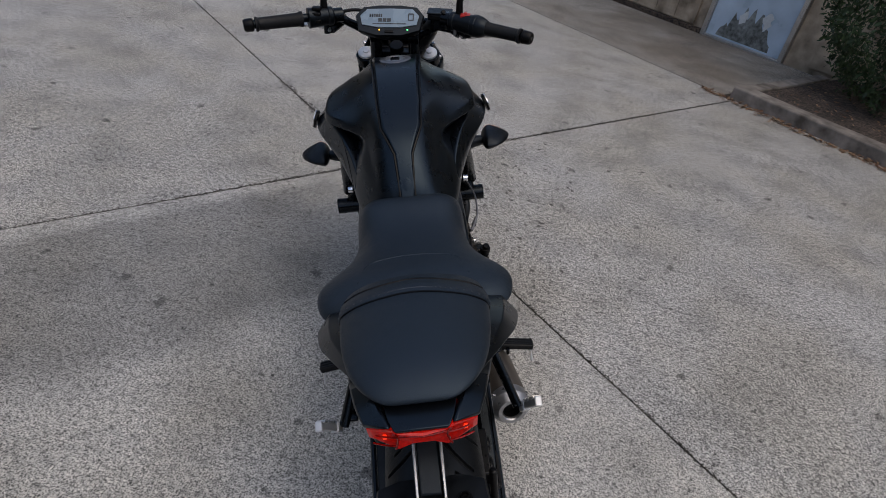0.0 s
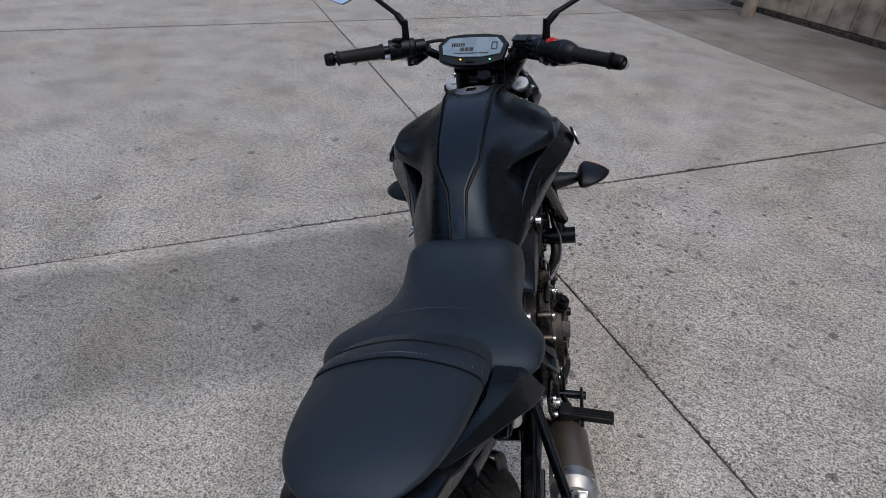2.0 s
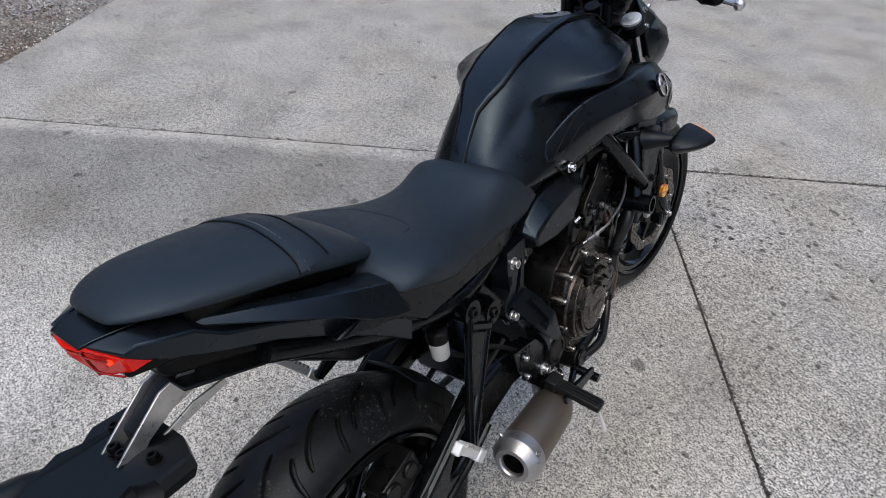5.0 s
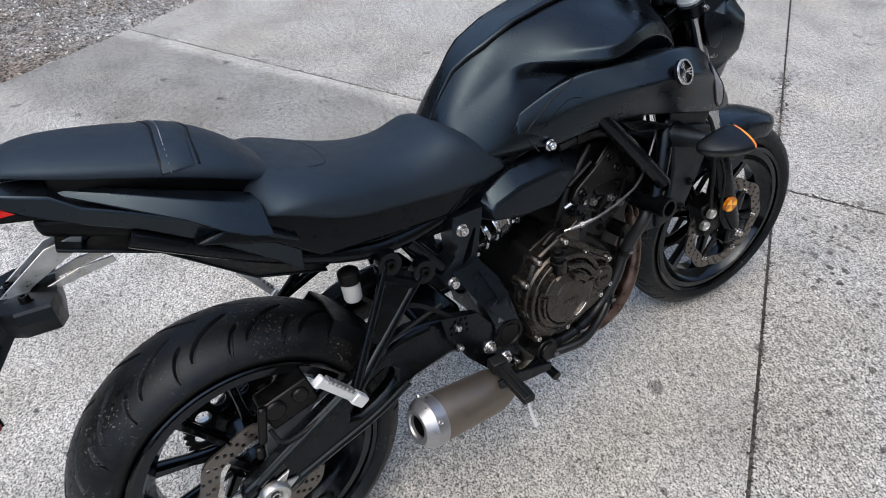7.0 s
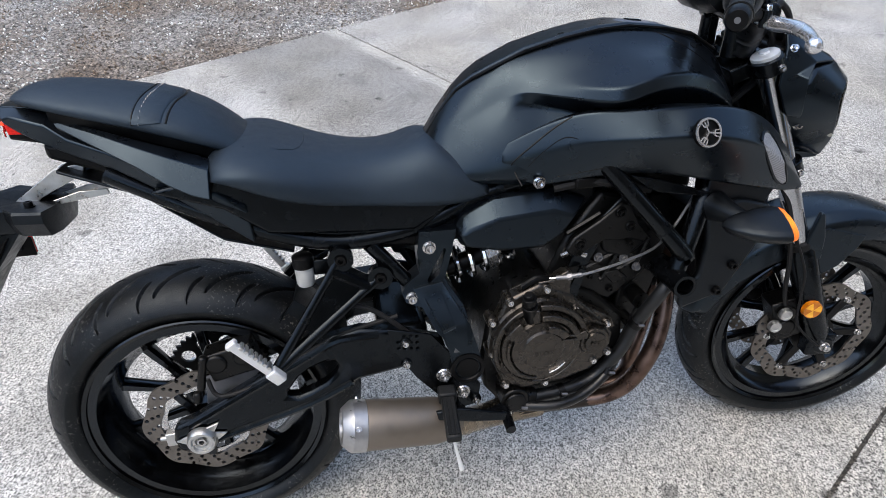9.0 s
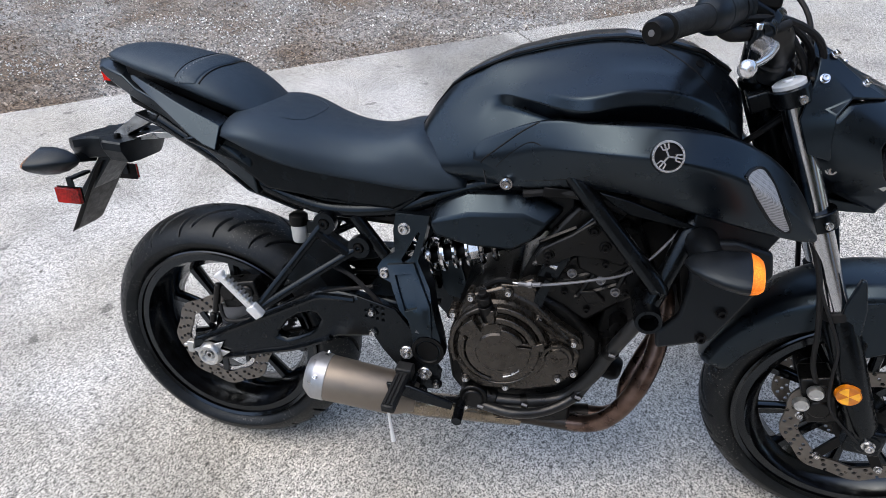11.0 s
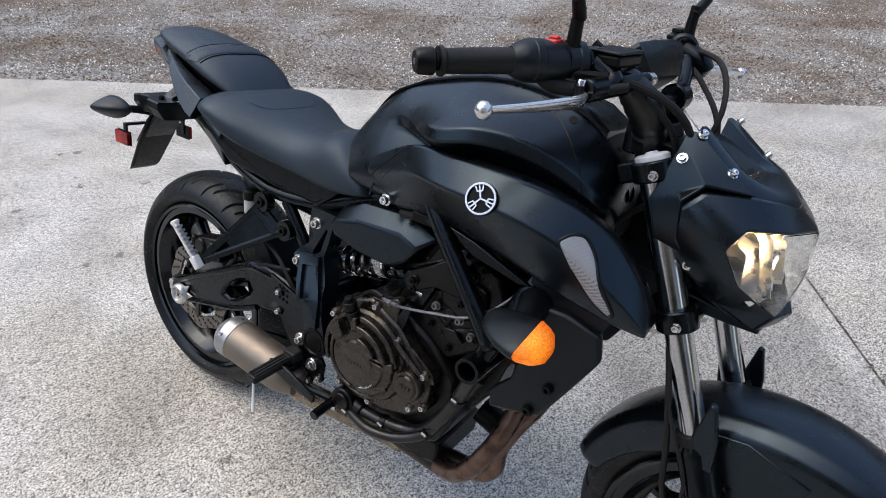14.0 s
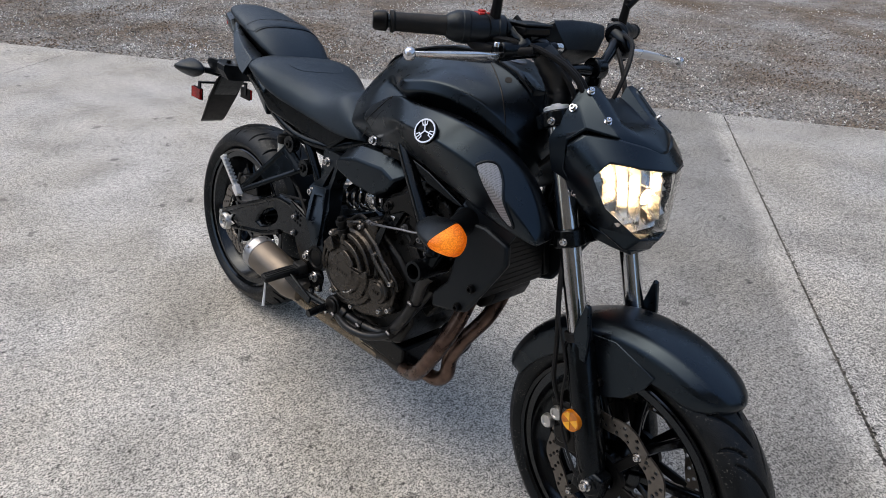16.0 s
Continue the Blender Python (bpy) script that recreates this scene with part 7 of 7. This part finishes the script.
ME, MF = Vector((0.268, -0.196, 0.345)), Vector((0.475, -0.180, 0.308))
md = (MF - ME).normalized()
mu = part("muffler", tube([ME + md * 0.043, ME + md * 0.05, ME + md * 0.19, MF, MF + md * 0.03], [0.0478, 0.0490, 0.0465, 0.0420, 0.030], 36, 1, False), TITAN, bike, "short brushed steel muffler with bright end cap")
QM = Matrix.Translation(ME) @ Vector((0, 1, 0)).rotation_difference(md).to_matrix().to_4x4() @ Matrix.Diagonal((0.85, 1.0, 0.85, 1.0))
part("end_cap", lathe([(0.028, 0.03), (0.028, 0.005), (0.031, 0.0015), (0.041, 0.0015), (0.0560, 0.016), (0.0590, 0.021), (0.0590, 0.046), (0.0575, 0.047), (0.05, 0.047), (0.05, 0.03)], (0, 0, 0), 40, closed=True), SILVER, mu, "bright silver end cap", m=QM, smooth=25)
part("tailpipe_core", lathe([(0.0, 0.028), (0.030, 0.028), (0.030, 0.034), (0, 0.034)], (0, 0, 0), 24, closed=False), DARK, mu, m=QM)
part("tailpipe", lathe([(0.0245, 0.010), (0.0262, 0.010), (0.0262, 0.03), (0.0245, 0.03)], (0, 0, 0), 24, closed=True), DARK, mu, m=QM)
for a in (0.6, 2.4, 4.6):
    q = ME + md * 0.036 + Vector((0, -0.0512 * math.cos(a), 0.0512 * math.sin(a)))
    bolt(q, -1, 0.004, STEEL, mu, direction=(0, -math.cos(a), math.sin(a)))

part("muffler_guard", merge(prism([(0.452, 0.366), (0.500, 0.366), (0.592, 0.338), (0.588, 0.320), (0.520, 0.330), (0.456, 0.346)], -0.214, -0.222), cyl((0.50, -0.150, 0.352), (0.50, -0.216, 0.352), 0.006)), FRAMEM, mu, "glossy black heel guard over the muffler", bevel=0.002)

# -- frame --
fr = part("frame", merge(tube([(1.05, 0.0, 0.88), (0.95, -0.10, 0.85), (0.86, -0.148, 0.830), (0.785, -0.152, 0.812)], 0.02, 14), tube([(1.05, 0.0, 0.88), (0.95, 0.10, 0.85), (0.86, 0.148, 0.830), (0.785, 0.152, 0.812)], 0.02, 14), tube([(0.766, -0.148, 0.832), (0.800, -0.162, 0.792), (0.934, -0.186, 0.641), (0.945, -0.190, 0.622)], 0.0165, 14), tube([(0.766, 0.148, 0.832), (0.800, 0.162, 0.792), (0.934, 0.186, 0.641), (0.945, 0.190, 0.622)], 0.0165, 14), tube([(0.86, -0.10, 0.82), (0.62, -0.08, 0.76), (0.46, -0.085, 0.70)], 0.018, 14), tube([(0.86, 0.10, 0.82), (0.62, 0.08, 0.76), (0.46, 0.085, 0.70)], 0.018, 14)), FRAMEM, bike, "satin black tubular steel frame")
for s in (1, -1):
    part("frame_tube", tube([(1.02, s * 0.10, 0.81), (0.985, s * 0.155, 0.72), (0.938, s * 0.180, 0.59)], 0.018, 14), FRAMEM, fr)
    part("engine_mount", lathe([(0.017, -0.045), (0.023, -0.045), (0.0235, 0.05), (0.017, 0.05)], (0.934, s * 0.178, 0.577), 24, closed=True), FRAMEM, fr)
    part("mount_bolt", cyl((0.934, s * 0.12, 0.577), (0.934, s * 0.185, 0.577), 0.016), DARK, fr)
    ab_out = [(0.520, 0.700), (0.535, 0.722), (0.592, 0.750), (0.708, 0.757), (0.775, 0.730), (0.735, 0.672), (0.690, 0.640), (0.60, 0.643), (0.528, 0.662)]
    ab_in = [(0.526, 0.690), (0.542, 0.700), (0.600, 0.716), (0.700, 0.722), (0.742, 0.706), (0.720, 0.674), (0.684, 0.650), (0.604, 0.652), (0.536, 0.668)]
    part("airbox_cover", loft([[(a, s * 0.06, b) for a, b in ab_out], [(a, s * 0.108, b) for a, b in ab_out], [(a, s * 0.136, b) for a, b in ab_in]]), PAINT, bike, "matte black airbox side cover", bevel=0.005, smooth=30)
    lean_out = lambda v: Vector((v.x, v.y + s * float(np.interp(v.z, [0.38, 0.46, 0.512, 0.588, 0.61, 0.70], [0.052, 0.052, 0.047, 0.006, 0.003, 0.003])), v.z))
    pp = part("pivot_plate", prism([(0.452, 0.698), (0.521, 0.697), (0.514, 0.667), (0.506, 0.633), (0.496, 0.598), (0.526, 0.548), (0.541, 0.49), (0.554, 0.44), (0.559, 0.402), (0.544, 0.381), (0.514, 0.388), (0.499, 0.41), (0.492, 0.458), (0.467, 0.529), (0.447, 0.552), (0.418, 0.563), (0.412, 0.579), (0.421, 0.593), (0.448, 0.614), (0.446, 0.659)], s * 0.070, s * 0.112, [[(0.479, 0.63), (0.497, 0.662), (0.501, 0.658), (0.484, 0.605), (0.465, 0.59), (0.462, 0.598)]], bend=lean_out, grid=0.014), PAINT, bike, "black frame side plate over the swingarm pivot", bevel=0.006)
    rim = [(0.434, 0.588), (0.489, 0.596), (0.532, 0.520), (0.536, 0.456), (0.512, 0.462), (0.470, 0.510), (0.450, 0.548)]
    part("plate_insert", prism(rim, s * 0.110, s * 0.1215, [[(0.453, 0.571), (0.487, 0.577), (0.506, 0.516), (0.481, 0.508)]], bend=lean_out, grid=0.012), PAINT, pp, bevel=0.0035)
    part("plate_mark", prism([(0.500, 0.458), (0.505, 0.470), (0.518, 0.466), (0.522, 0.456)], s * 0.111, s * 0.1135, bend=lean_out), GREYALU, pp, bevel=0.001)
    part("pivot_cap", lathe([(0, 0.006), (0.022, 0.006), (0.024, 0.003), (0.027, 0.008), (0.034, 0.007), (0.036, -0.01), (0, -0.01)], (0, 0, 0), 32), DARK, pp, m=Matrix.Translation((0.527, s * 0.160, 0.417)) @ (I4 if s > 0 else Matrix.Rotation(math.pi, 4, "Z")))
    bolt((0.469, s * 0.116, 0.666), s, 0.0095, STEEL, pp)
    bolt((0.430, s * 0.128, 0.570), s, 0.009, STEEL, pp)
    part("subframe_rail", tube([(0.47, s * 0.085, 0.70), (0.36, s * 0.098, 0.69), (0.26, s * 0.10, 0.70), (0.12, s * 0.095, 0.755), (-0.05, s * 0.085, 0.85)], 0.016, 12), FRAMEM, fr)
    part("subframe_stay", tube([(0.47, s * 0.09, 0.52), (0.42, s * 0.10, 0.60), (0.36, s * 0.10, 0.68)], 0.014, 12), FRAMEM, fr)
    # pillion footrest hanger
    A, B, C2 = Vector((0.306, s * 0.118, 0.667)), Vector((0.374, s * 0.112, 0.618)), Vector((0.172, s * 0.188, 0.492))
    hg = part("footrest_hanger", merge(tube([A, A.lerp(C2, 0.25), C2], [0.0135, 0.0100, 0.0125], 10, 6, True, 0.75), tube([B, B.lerp(C2, 0.25), C2], [0.0135, 0.0100, 0.0120], 10, 6, True, 0.75), tube([A.lerp(C2, 0.12), B.lerp(C2, 0.12)], 0.011, 8), *[lathe([(0.012, 0.006), (0.016, 0.012), (0.0215, 0.011), (0.0232, 0.006), (0.0232, -0.012), (0.012, -0.012)], q, 24, closed=True) for q in (A, B)]), FRAMEM, bike, "black cast pillion footrest hanger")
    wn = (B - A).cross(C2 - A).normalized() * 0.004
    tri3 = [A.lerp(C2, 0.03), B.lerp(C2, 0.03), B.lerp(C2, 0.62), A.lerp(C2, 0.62)]
    part("hanger_web", loft([[q - wn for q in tri3], [q + wn for q in tri3]]), FRAMEM, hg)
    for q in (A, B):
        bolt(q + Vector((0, s * 0.006, 0)), s, 0.010, DARK, hg)
    d = (Vector((0.102, s * 0.206, 0.594)) - C2).normalized()
    rz = Matrix.Translation(C2 + Vector((-0.004, s * 0.016, 0.004))) @ Vector((0, 0, 1)).rotation_difference(d).to_matrix().to_4x4()
    pg = part("pillion_footrest", merge(box((-0.008, -0.006, -0.02), (0.008, 0.006, 0.100)), box((-0.011, -0.009, -0.022), (0.011, 0.009, 0.010)), box((-0.011, -0.006, 0.094), (0.010, 0.009, 0.104))), CAPALU, bike, "bare aluminium folding footrest", m=rz, bevel=0.003)
    for k in range(7):
        part("tooth", box((0.006, -0.008, 0.018 + k * 0.0108), (0.012, 0.008, 0.0235 + k * 0.0108)), ALU, pg)
    # rider footrest
    hp = part("footrest_plate", prism([(0.376, 0.525), (0.458, 0.502), (0.505, 0.44), (0.555, 0.365), (0.548, 0.318), (0.505, 0.310), (0.468, 0.352), (0.425, 0.405), (0.385, 0.475)], s * 0.150, s * 0.157, [circle(0.395 + 0.012 * i, 0.508 - 0.014 * j - 0.002 * i, 0.0035, 8) for i in range(4) for j in range(3) if i + j > 0]), FRAMEM, bike, "black drilled heel plate", bevel=0.0015)
    for p, r in (((0.408, 0.492), 0.008), ((0.408, 0.443), 0.008), ((0.480, 0.402), 0.0115), ((0.518, 0.354), 0.0115), ((0.544, 0.330), 0.0085), ((0.512, 0.308), 0.008)):
        part("washer", lathe([(0, 0.003), (r * 1.2, 0.003), (r * 1.35, 0.001), (r * 1.35, -0.004), (0, -0.004)], (0, 0, 0), 18), STEEL if r > 0.01 else FRAMEM, hp, m=Matrix.Translation((p[0], s * 0.158, p[1])) @ (I4 if s > 0 else Matrix.Rotation(math.pi, 4, "Z")))
        bolt((p[0], s * 0.161, p[1]), s, r * 0.75, STEEL, hp)
    fp0, fp1 = Vector((0.482, s * 0.165, 0.372)), Vector((0.474, s * 0.286, 0.358))
    fd = (fp1 - fp0).normalized()
    fm = Matrix.Translation(fp0) @ Vector((0, s, 0)).rotation_difference(fd).to_matrix().to_4x4()
    ft = part("footrest", merge(box((-0.014, min(0.018 * s, 0.125 * s), -0.010), (0.014, max(0.018 * s, 0.125 * s), 0.008)), box((-0.018, min(0, 0.028 * s), -0.014), (0.018, max(0, 0.028 * s), 0.014))), GRIP, bike, "black rubber-topped rider footrest", m=fm, bevel=0.004)
    for k in (-1, 0, 1):
        part("rib", box((-0.0025 + k * 0.008, min(0.035 * s, 0.12 * s), 0.007), (0.0025 + k * 0.008, max(0.035 * s, 0.12 * s), 0.0105)), GRIP, ft)
    part("feeler", tube([(0, s * 0.118, -0.008), (0.004, s * 0.124, -0.035), (0.012, s * 0.134, -0.075)], [0.003, 0.003, 0.0048], 8), CAPALU, ft, "bright feeler bolt")
    # swingarm
    sw = [(-0.058, 0.315), (-0.050, 0.345), (-0.013, 0.358), (0.087, 0.413), (0.163, 0.450), (0.233, 0.487), (0.275, 0.508), (0.325, 0.516), (0.391, 0.503), (0.485, 0.468), (0.500, 0.410), (0.45, 0.402), (0.399, 0.412), (0.317, 0.400), (0.218, 0.350), (0.126, 0.325), (0.048, 0.303), (-0.030, 0.278), (-0.052, 0.290)]
    slot = [(0.170, 0.381), (0.176, 0.396), (0.200, 0.426), (0.224, 0.442), (0.254, 0.453), (0.270, 0.451), (0.278, 0.438), (0.270, 0.420), (0.250, 0.402), (0.222, 0.388), (0.192, 0.377)]
    arm = part("swingarm", prism(sw, s * 0.100, s * 0.132, [slot]), FRAMEM, bike, "black steel swingarm", bevel=0.008)
    part("arm_rib", tube([(-0.02, s * 0.130, 0.346), (0.087, s * 0.131, 0.402), (0.163, s * 0.131, 0.440), (0.233, s * 0.131, 0.476), (0.285, s * 0.131, 0.499), (0.36, s * 0.131, 0.500)], 0.008, 8), FRAMEM, arm)
    part("arm_rib", tube([(-0.02, s * 0.130, 0.290), (0.048, s * 0.131, 0.312), (0.126, s * 0.131, 0.334), (0.218, s * 0.131, 0.360), (0.30, s * 0.131, 0.397)], 0.008, 8), FRAMEM, arm)
    hub = Matrix.Translation((-0.002, s * 0.134, 0.315)) @ (I4 if s > 0 else Matrix.Rotation(math.pi, 4, "Z"))
    star = [(-0.002 + r * math.cos(radians(a)), 0.315 + r * math.sin(radians(a))) for r, a in ((0.048, 176), (0.021, 120), (0.052, 44), (0.027, 28), (0.050, 10), (0.022, -40), (0.034, -92), (0.022, -140))]
    part("axle_plate", prism(star, s * 0.134, s * 0.140), ALU, arm, "bright pointed axle plate", bevel=0.0015)
    part("axle_nut", lathe([(0.011, 0.006), (0.013, 0.011), (0.018, 0.012), (0.020, 0.018), (0.025, 0.018), (0.0285, 0.012), (0.0295, 0.002), (0.011, 0.002)], (0, 0, 0), 32, closed=True), ALU, arm, "bright axle nut", m=hub, smooth=30)
    part("axle_end", lathe([(0.005, 0.014), (0.0085, 0.014), (0.0085, -0.05), (0.005, -0.05)], (0, 0, 0), 20, closed=True), STEEL, arm, m=hub)
    part("axle_bore", cyl((0, -0.05, 0), (0, 0.009, 0), 0.0055), DARK, arm, m=hub)
    part("chain_adjuster", merge(box((-0.072, s * 0.110, 0.300), (-0.048, s * 0.128, 0.330)), cyl((-0.085, s * 0.118, 0.314), (-0.05, s * 0.118, 0.314), 0.005)), ALU, arm, "bright chain adjuster end", bevel=0.002)
part("swingarm_bridge", box((0.36, -0.10, 0.40), (0.46, 0.10, 0.49)), FRAMEM, bike, bevel=0.015)

# -- side stand, pedals, small fittings --
part("side_stand", merge(tube([(0.60, 0.115, 0.27), (0.58, 0.17, 0.17), (0.555, 0.258, 0.066)], [0.014, 0.012, 0.011], 10), box((0.52, 0.235, 0.055), (0.585, 0.285, 0.067), None)), FRAMEM, bike, "black lowered side stand", bevel=0.003)
part("brake_pedal", merge(tube([(0.486, -0.205, 0.334), (0.540, -0.188, 0.315), (0.600, -0.168, 0.304)], [0.009, 0.008, 0.008], 8), cyl((0.600, -0.162, 0.306), (0.600, -0.228, 0.298), 0.0105)), FRAMEM, bike, "black rear brake pedal")
part("gear_pedal", merge(tube([(0.505, 0.172, 0.352), (0.55, 0.182, 0.318), (0.610, 0.190, 0.310)], 0.007, 8), cyl((0.612, 0.180, 0.31), (0.615, 0.225, 0.305), 0.009)), FRAMEM, bike, "black gear pedal")
rs = part("rear_brake_reservoir", lathe([(0, 0.0), (0.0145, 0.0), (0.0165, 0.004), (0.0175, 0.038), (0, 0.038)], (0.238, -0.100, 0.612), 24, "z"), WHITEP, bike, "white translucent brake fluid reservoir with black cap")
part("reservoir_cap", lathe([(0, 0.0), (0.0195, 0.0), (0.0195, 0.020), (0.013, 0.025), (0, 0.025)], (0.238, -0.100, 0.650), 24, "z"), DARK, rs)
part("reservoir_tab", box((0.255, -0.104, 0.63), (0.285, -0.098, 0.66)), FRAMEM, rs, bevel=0.002)
SH0, SH1 = Vector((0.486, -0.034, 0.566)), Vector((0.665, -0.034, 0.624))
sd = (SH1 - SH0).normalized()
su = Vector((0, 1, 0)).cross(sd)
coil = []
for k in range(73):
    a = 2 * math.pi * k / 12
    coil.append(SH0.lerp(SH1, 0.04 + 0.92 * k / 72) + Vector((0, 0.033 * math.cos(a), 0)) + su * 0.033 * math.sin(a))
sk = part("shock_absorber", cyl(SH0 - sd * 0.03, SH1 + sd * 0.03, 0.019), DARK, bike, "shock absorber with bright coil spring")
part("spring", tube(coil, 0.0066, 8, 2), CHROME, sk, "bright coil spring")
part("preload_ring", lathe([(0.02, -0.010), (0.038, -0.010), (0.038, 0.010), (0.02, 0.010)], (0, 0, 0), 14, closed=True), STEEL, sk, m=Matrix.Translation(SH0.lerp(SH1, 0.66)) @ Vector((0, 1, 0)).rotation_difference(sd).to_matrix().to_4x4(), smooth=15)
part("rear_caliper", merge(box((-0.040, -0.110, -0.030), (0.055, -0.064, 0.032), Matrix.Translation((0.070, 0, 0.462)) @ Matrix.Rotation(radians(-12), 4, "Y")), cyl((0.05, -0.116, 0.468), (0.05, -0.066, 0.468), 0.020), cyl((0.098, -0.116, 0.475), (0.098, -0.066, 0.475), 0.016), cyl((0.012, -0.112, 0.415), (0.030, -0.112, 0.490), 0.008), cyl((0.0, -0.112, 0.385), (0.004, -0.112, 0.41), 0.008)), ENGINE, bike, "black rear brake caliper", bevel=0.004)
part("caliper_bracket", prism([(-0.02, 0.33), (0.01, 0.36), (0.02, 0.43), (0.10, 0.45), (0.125, 0.43), (0.09, 0.40), (0.05, 0.36), (0.02, 0.30)], -0.098, -0.090), GREYALU, bike, "grey caliper bracket", bevel=0.002)
part("rear_brake_hose", tube([(0.03, -0.118, 0.44), (0.05, -0.128, 0.405), (0.14, -0.130, 0.43), (0.27, -0.125, 0.50), (0.40, -0.12, 0.53)], 0.0045, 8), RUBBER, bike)
part("reservoir_hose", tube([(0.25, -0.10, 0.61), (0.29, -0.11, 0.575), (0.36, -0.12, 0.545), (0.44, -0.13, 0.47)], 0.005, 8), RUBBER, bike)
part("drive_chain", merge(prism([(0.0, 0.412), (0.0, 0.424), (0.50, 0.472), (0.50, 0.460)], 0.086, 0.098), prism([(0.0, 0.206), (0.0, 0.218), (0.50, 0.392), (0.50, 0.380)], 0.086, 0.098)), DARK, bike, "dark drive chain", bevel=0.002)
part("chain_guard", prism([(0.04, 0.432), (0.10, 0.462), (0.30, 0.520), (0.40, 0.525), (0.40, 0.505), (0.12, 0.442)], 0.080, 0.122), PLASTIC, bike, bevel=0.004)
rings = []
for k in range(9):
    a = radians(24 + 26 * k / 8)
    r0, w = 0.328, 0.070
    d = Vector((math.cos(a), 0, math.sin(a)))
    prof = [(r0 - 0.04, -w), (r0 - 0.008, -w * 0.9), (r0, 0), (r0 - 0.008, w * 0.9), (r0 - 0.04, w)]
    rings.append([Vector((0, 0, 0.315)) + d * q + Vector((0, yy, 0)) for q, yy in prof + [(q - 0.004, yy * 0.97) for q, yy in prof[::-1]]])
part("hugger", loft(rings), PLASTIC, bike, "black rear hugger")
part("under_tray", loft([[(x2, -w, zt), (x2, w, zt), (x2, w, zb), (x2, -w, zb)] for x2, w, zt, zb in ((-0.15, 0.045, 0.90, 0.87), (0.0, 0.07, 0.87, 0.82), (0.15, 0.075, 0.83, 0.73), (0.30, 0.08, 0.78, 0.66), (0.44, 0.085, 0.76, 0.655), (0.62, 0.09, 0.78, 0.665), (0.80, 0.10, 0.80, 0.68))]), DARK, bike, "black airbox and undertray", bevel=0.01)
part("under_tank", box((0.62, -0.09, 0.72), (1.00, 0.09, 0.84)), DARK, bike, bevel=0.01)
part("mud_tongue", loft([[(x2, -0.05, z2), (x2, 0.05, z2), (x2, 0.05, z2 - 0.006), (x2, -0.05, z2 - 0.006)] for x2, z2 in ((0.22, 0.66), (0.10, 0.70), (-0.02, 0.80), (-0.14, 0.852))]), PLASTIC, bike, bevel=0.002)
part("wire_loom", tube([(0.70, -0.13, 0.765), (0.76, -0.14, 0.775), (0.82, -0.15, 0.77), (0.88, -0.145, 0.75)], 0.009, 8), RUBBER, bike)
part("connector", box((0.735, -0.150, 0.765), (0.785, -0.128, 0.785)), DARK, bike, bevel=0.003)

# -- radiator, side shields, front indicators --
RM = Matrix.Translation((1.005, 0, 0.635)) @ Matrix.Rotation(radians(-14), 4, "Y")
rad = part("radiator", merge(box((-0.016, -0.125, -0.105), (0.016, 0.125, 0.070)), box((-0.02, -0.150, -0.10), (0.02, -0.125, 0.065)), box((-0.02, 0.125, -0.10), (0.02, 0.150, 0.065))), DARK, bike, "black radiator", m=RM, bevel=0.003)
for k in range(14):
    z = -0.095 + 0.0115 * k
    part("radiator_fin", box((0.0162, -0.123, z), (0.0175, 0.123, z + 0.004)), DARK, rad)
for s in (1, -1):
    shd = part("radiator_shield", prism([(0.985, 0.715), (1.060, 0.722), (1.118, 0.706), (1.127, 0.665), (1.092, 0.595), (1.054, 0.524), (1.00, 0.506), (0.963, 0.496), (0.958, 0.53), (0.992, 0.57), (0.998, 0.64)], s * 0.158, s * 0.176), PLASTIC, bike, "black radiator side shield", bevel=0.006)
    part("shield_top", prism([(0.985, 0.712), (1.112, 0.704), (1.128, 0.735), (1.10, 0.762), (0.99, 0.775)], s * 0.156, s * 0.164), PLASTIC, shd, bevel=0.003)
    for p in ((1.060, 0.585), (1.035, 0.530)):
        bolt((p[0], s * 0.177, p[1]), s, 0.008, DARK, shd)
    part("indicator_stem", tube([(1.005, s * 0.168, 0.712), (1.010, s * 0.20, 0.712), (1.020, s * 0.235, 0.711)], [0.030, 0.021, 0.014], 14), PLASTIC, shd)
    ind = part("front_indicator", bullet([(0.966, 0.250, 0.712, 0.003, 0.003), (0.976, 0.252, 0.712, 0.014, 0.014), (0.995, 0.256, 0.711, 0.0215, 0.0235), (1.020, 0.260, 0.710, 0.028, 0.0305), (1.045, 0.263, 0.709, 0.0305, 0.034), (1.054, 0.264, 0.709, 0.0305, 0.034)], s), PLASTIC, bike, "black front indicator with lit amber lens", smooth=60)
    part("indicator_lens", bullet([(1.0545, 0.264, 0.709, 0.0300, 0.0335), (1.066, 0.265, 0.708, 0.0275, 0.030), (1.074, 0.264, 0.707, 0.023, 0.024), (1.079, 0.262, 0.706, 0.010, 0.010), (1.080, 0.262, 0.706, 0.003, 0.003)], s), AMBERON, ind, "lit amber lens", smooth=60)
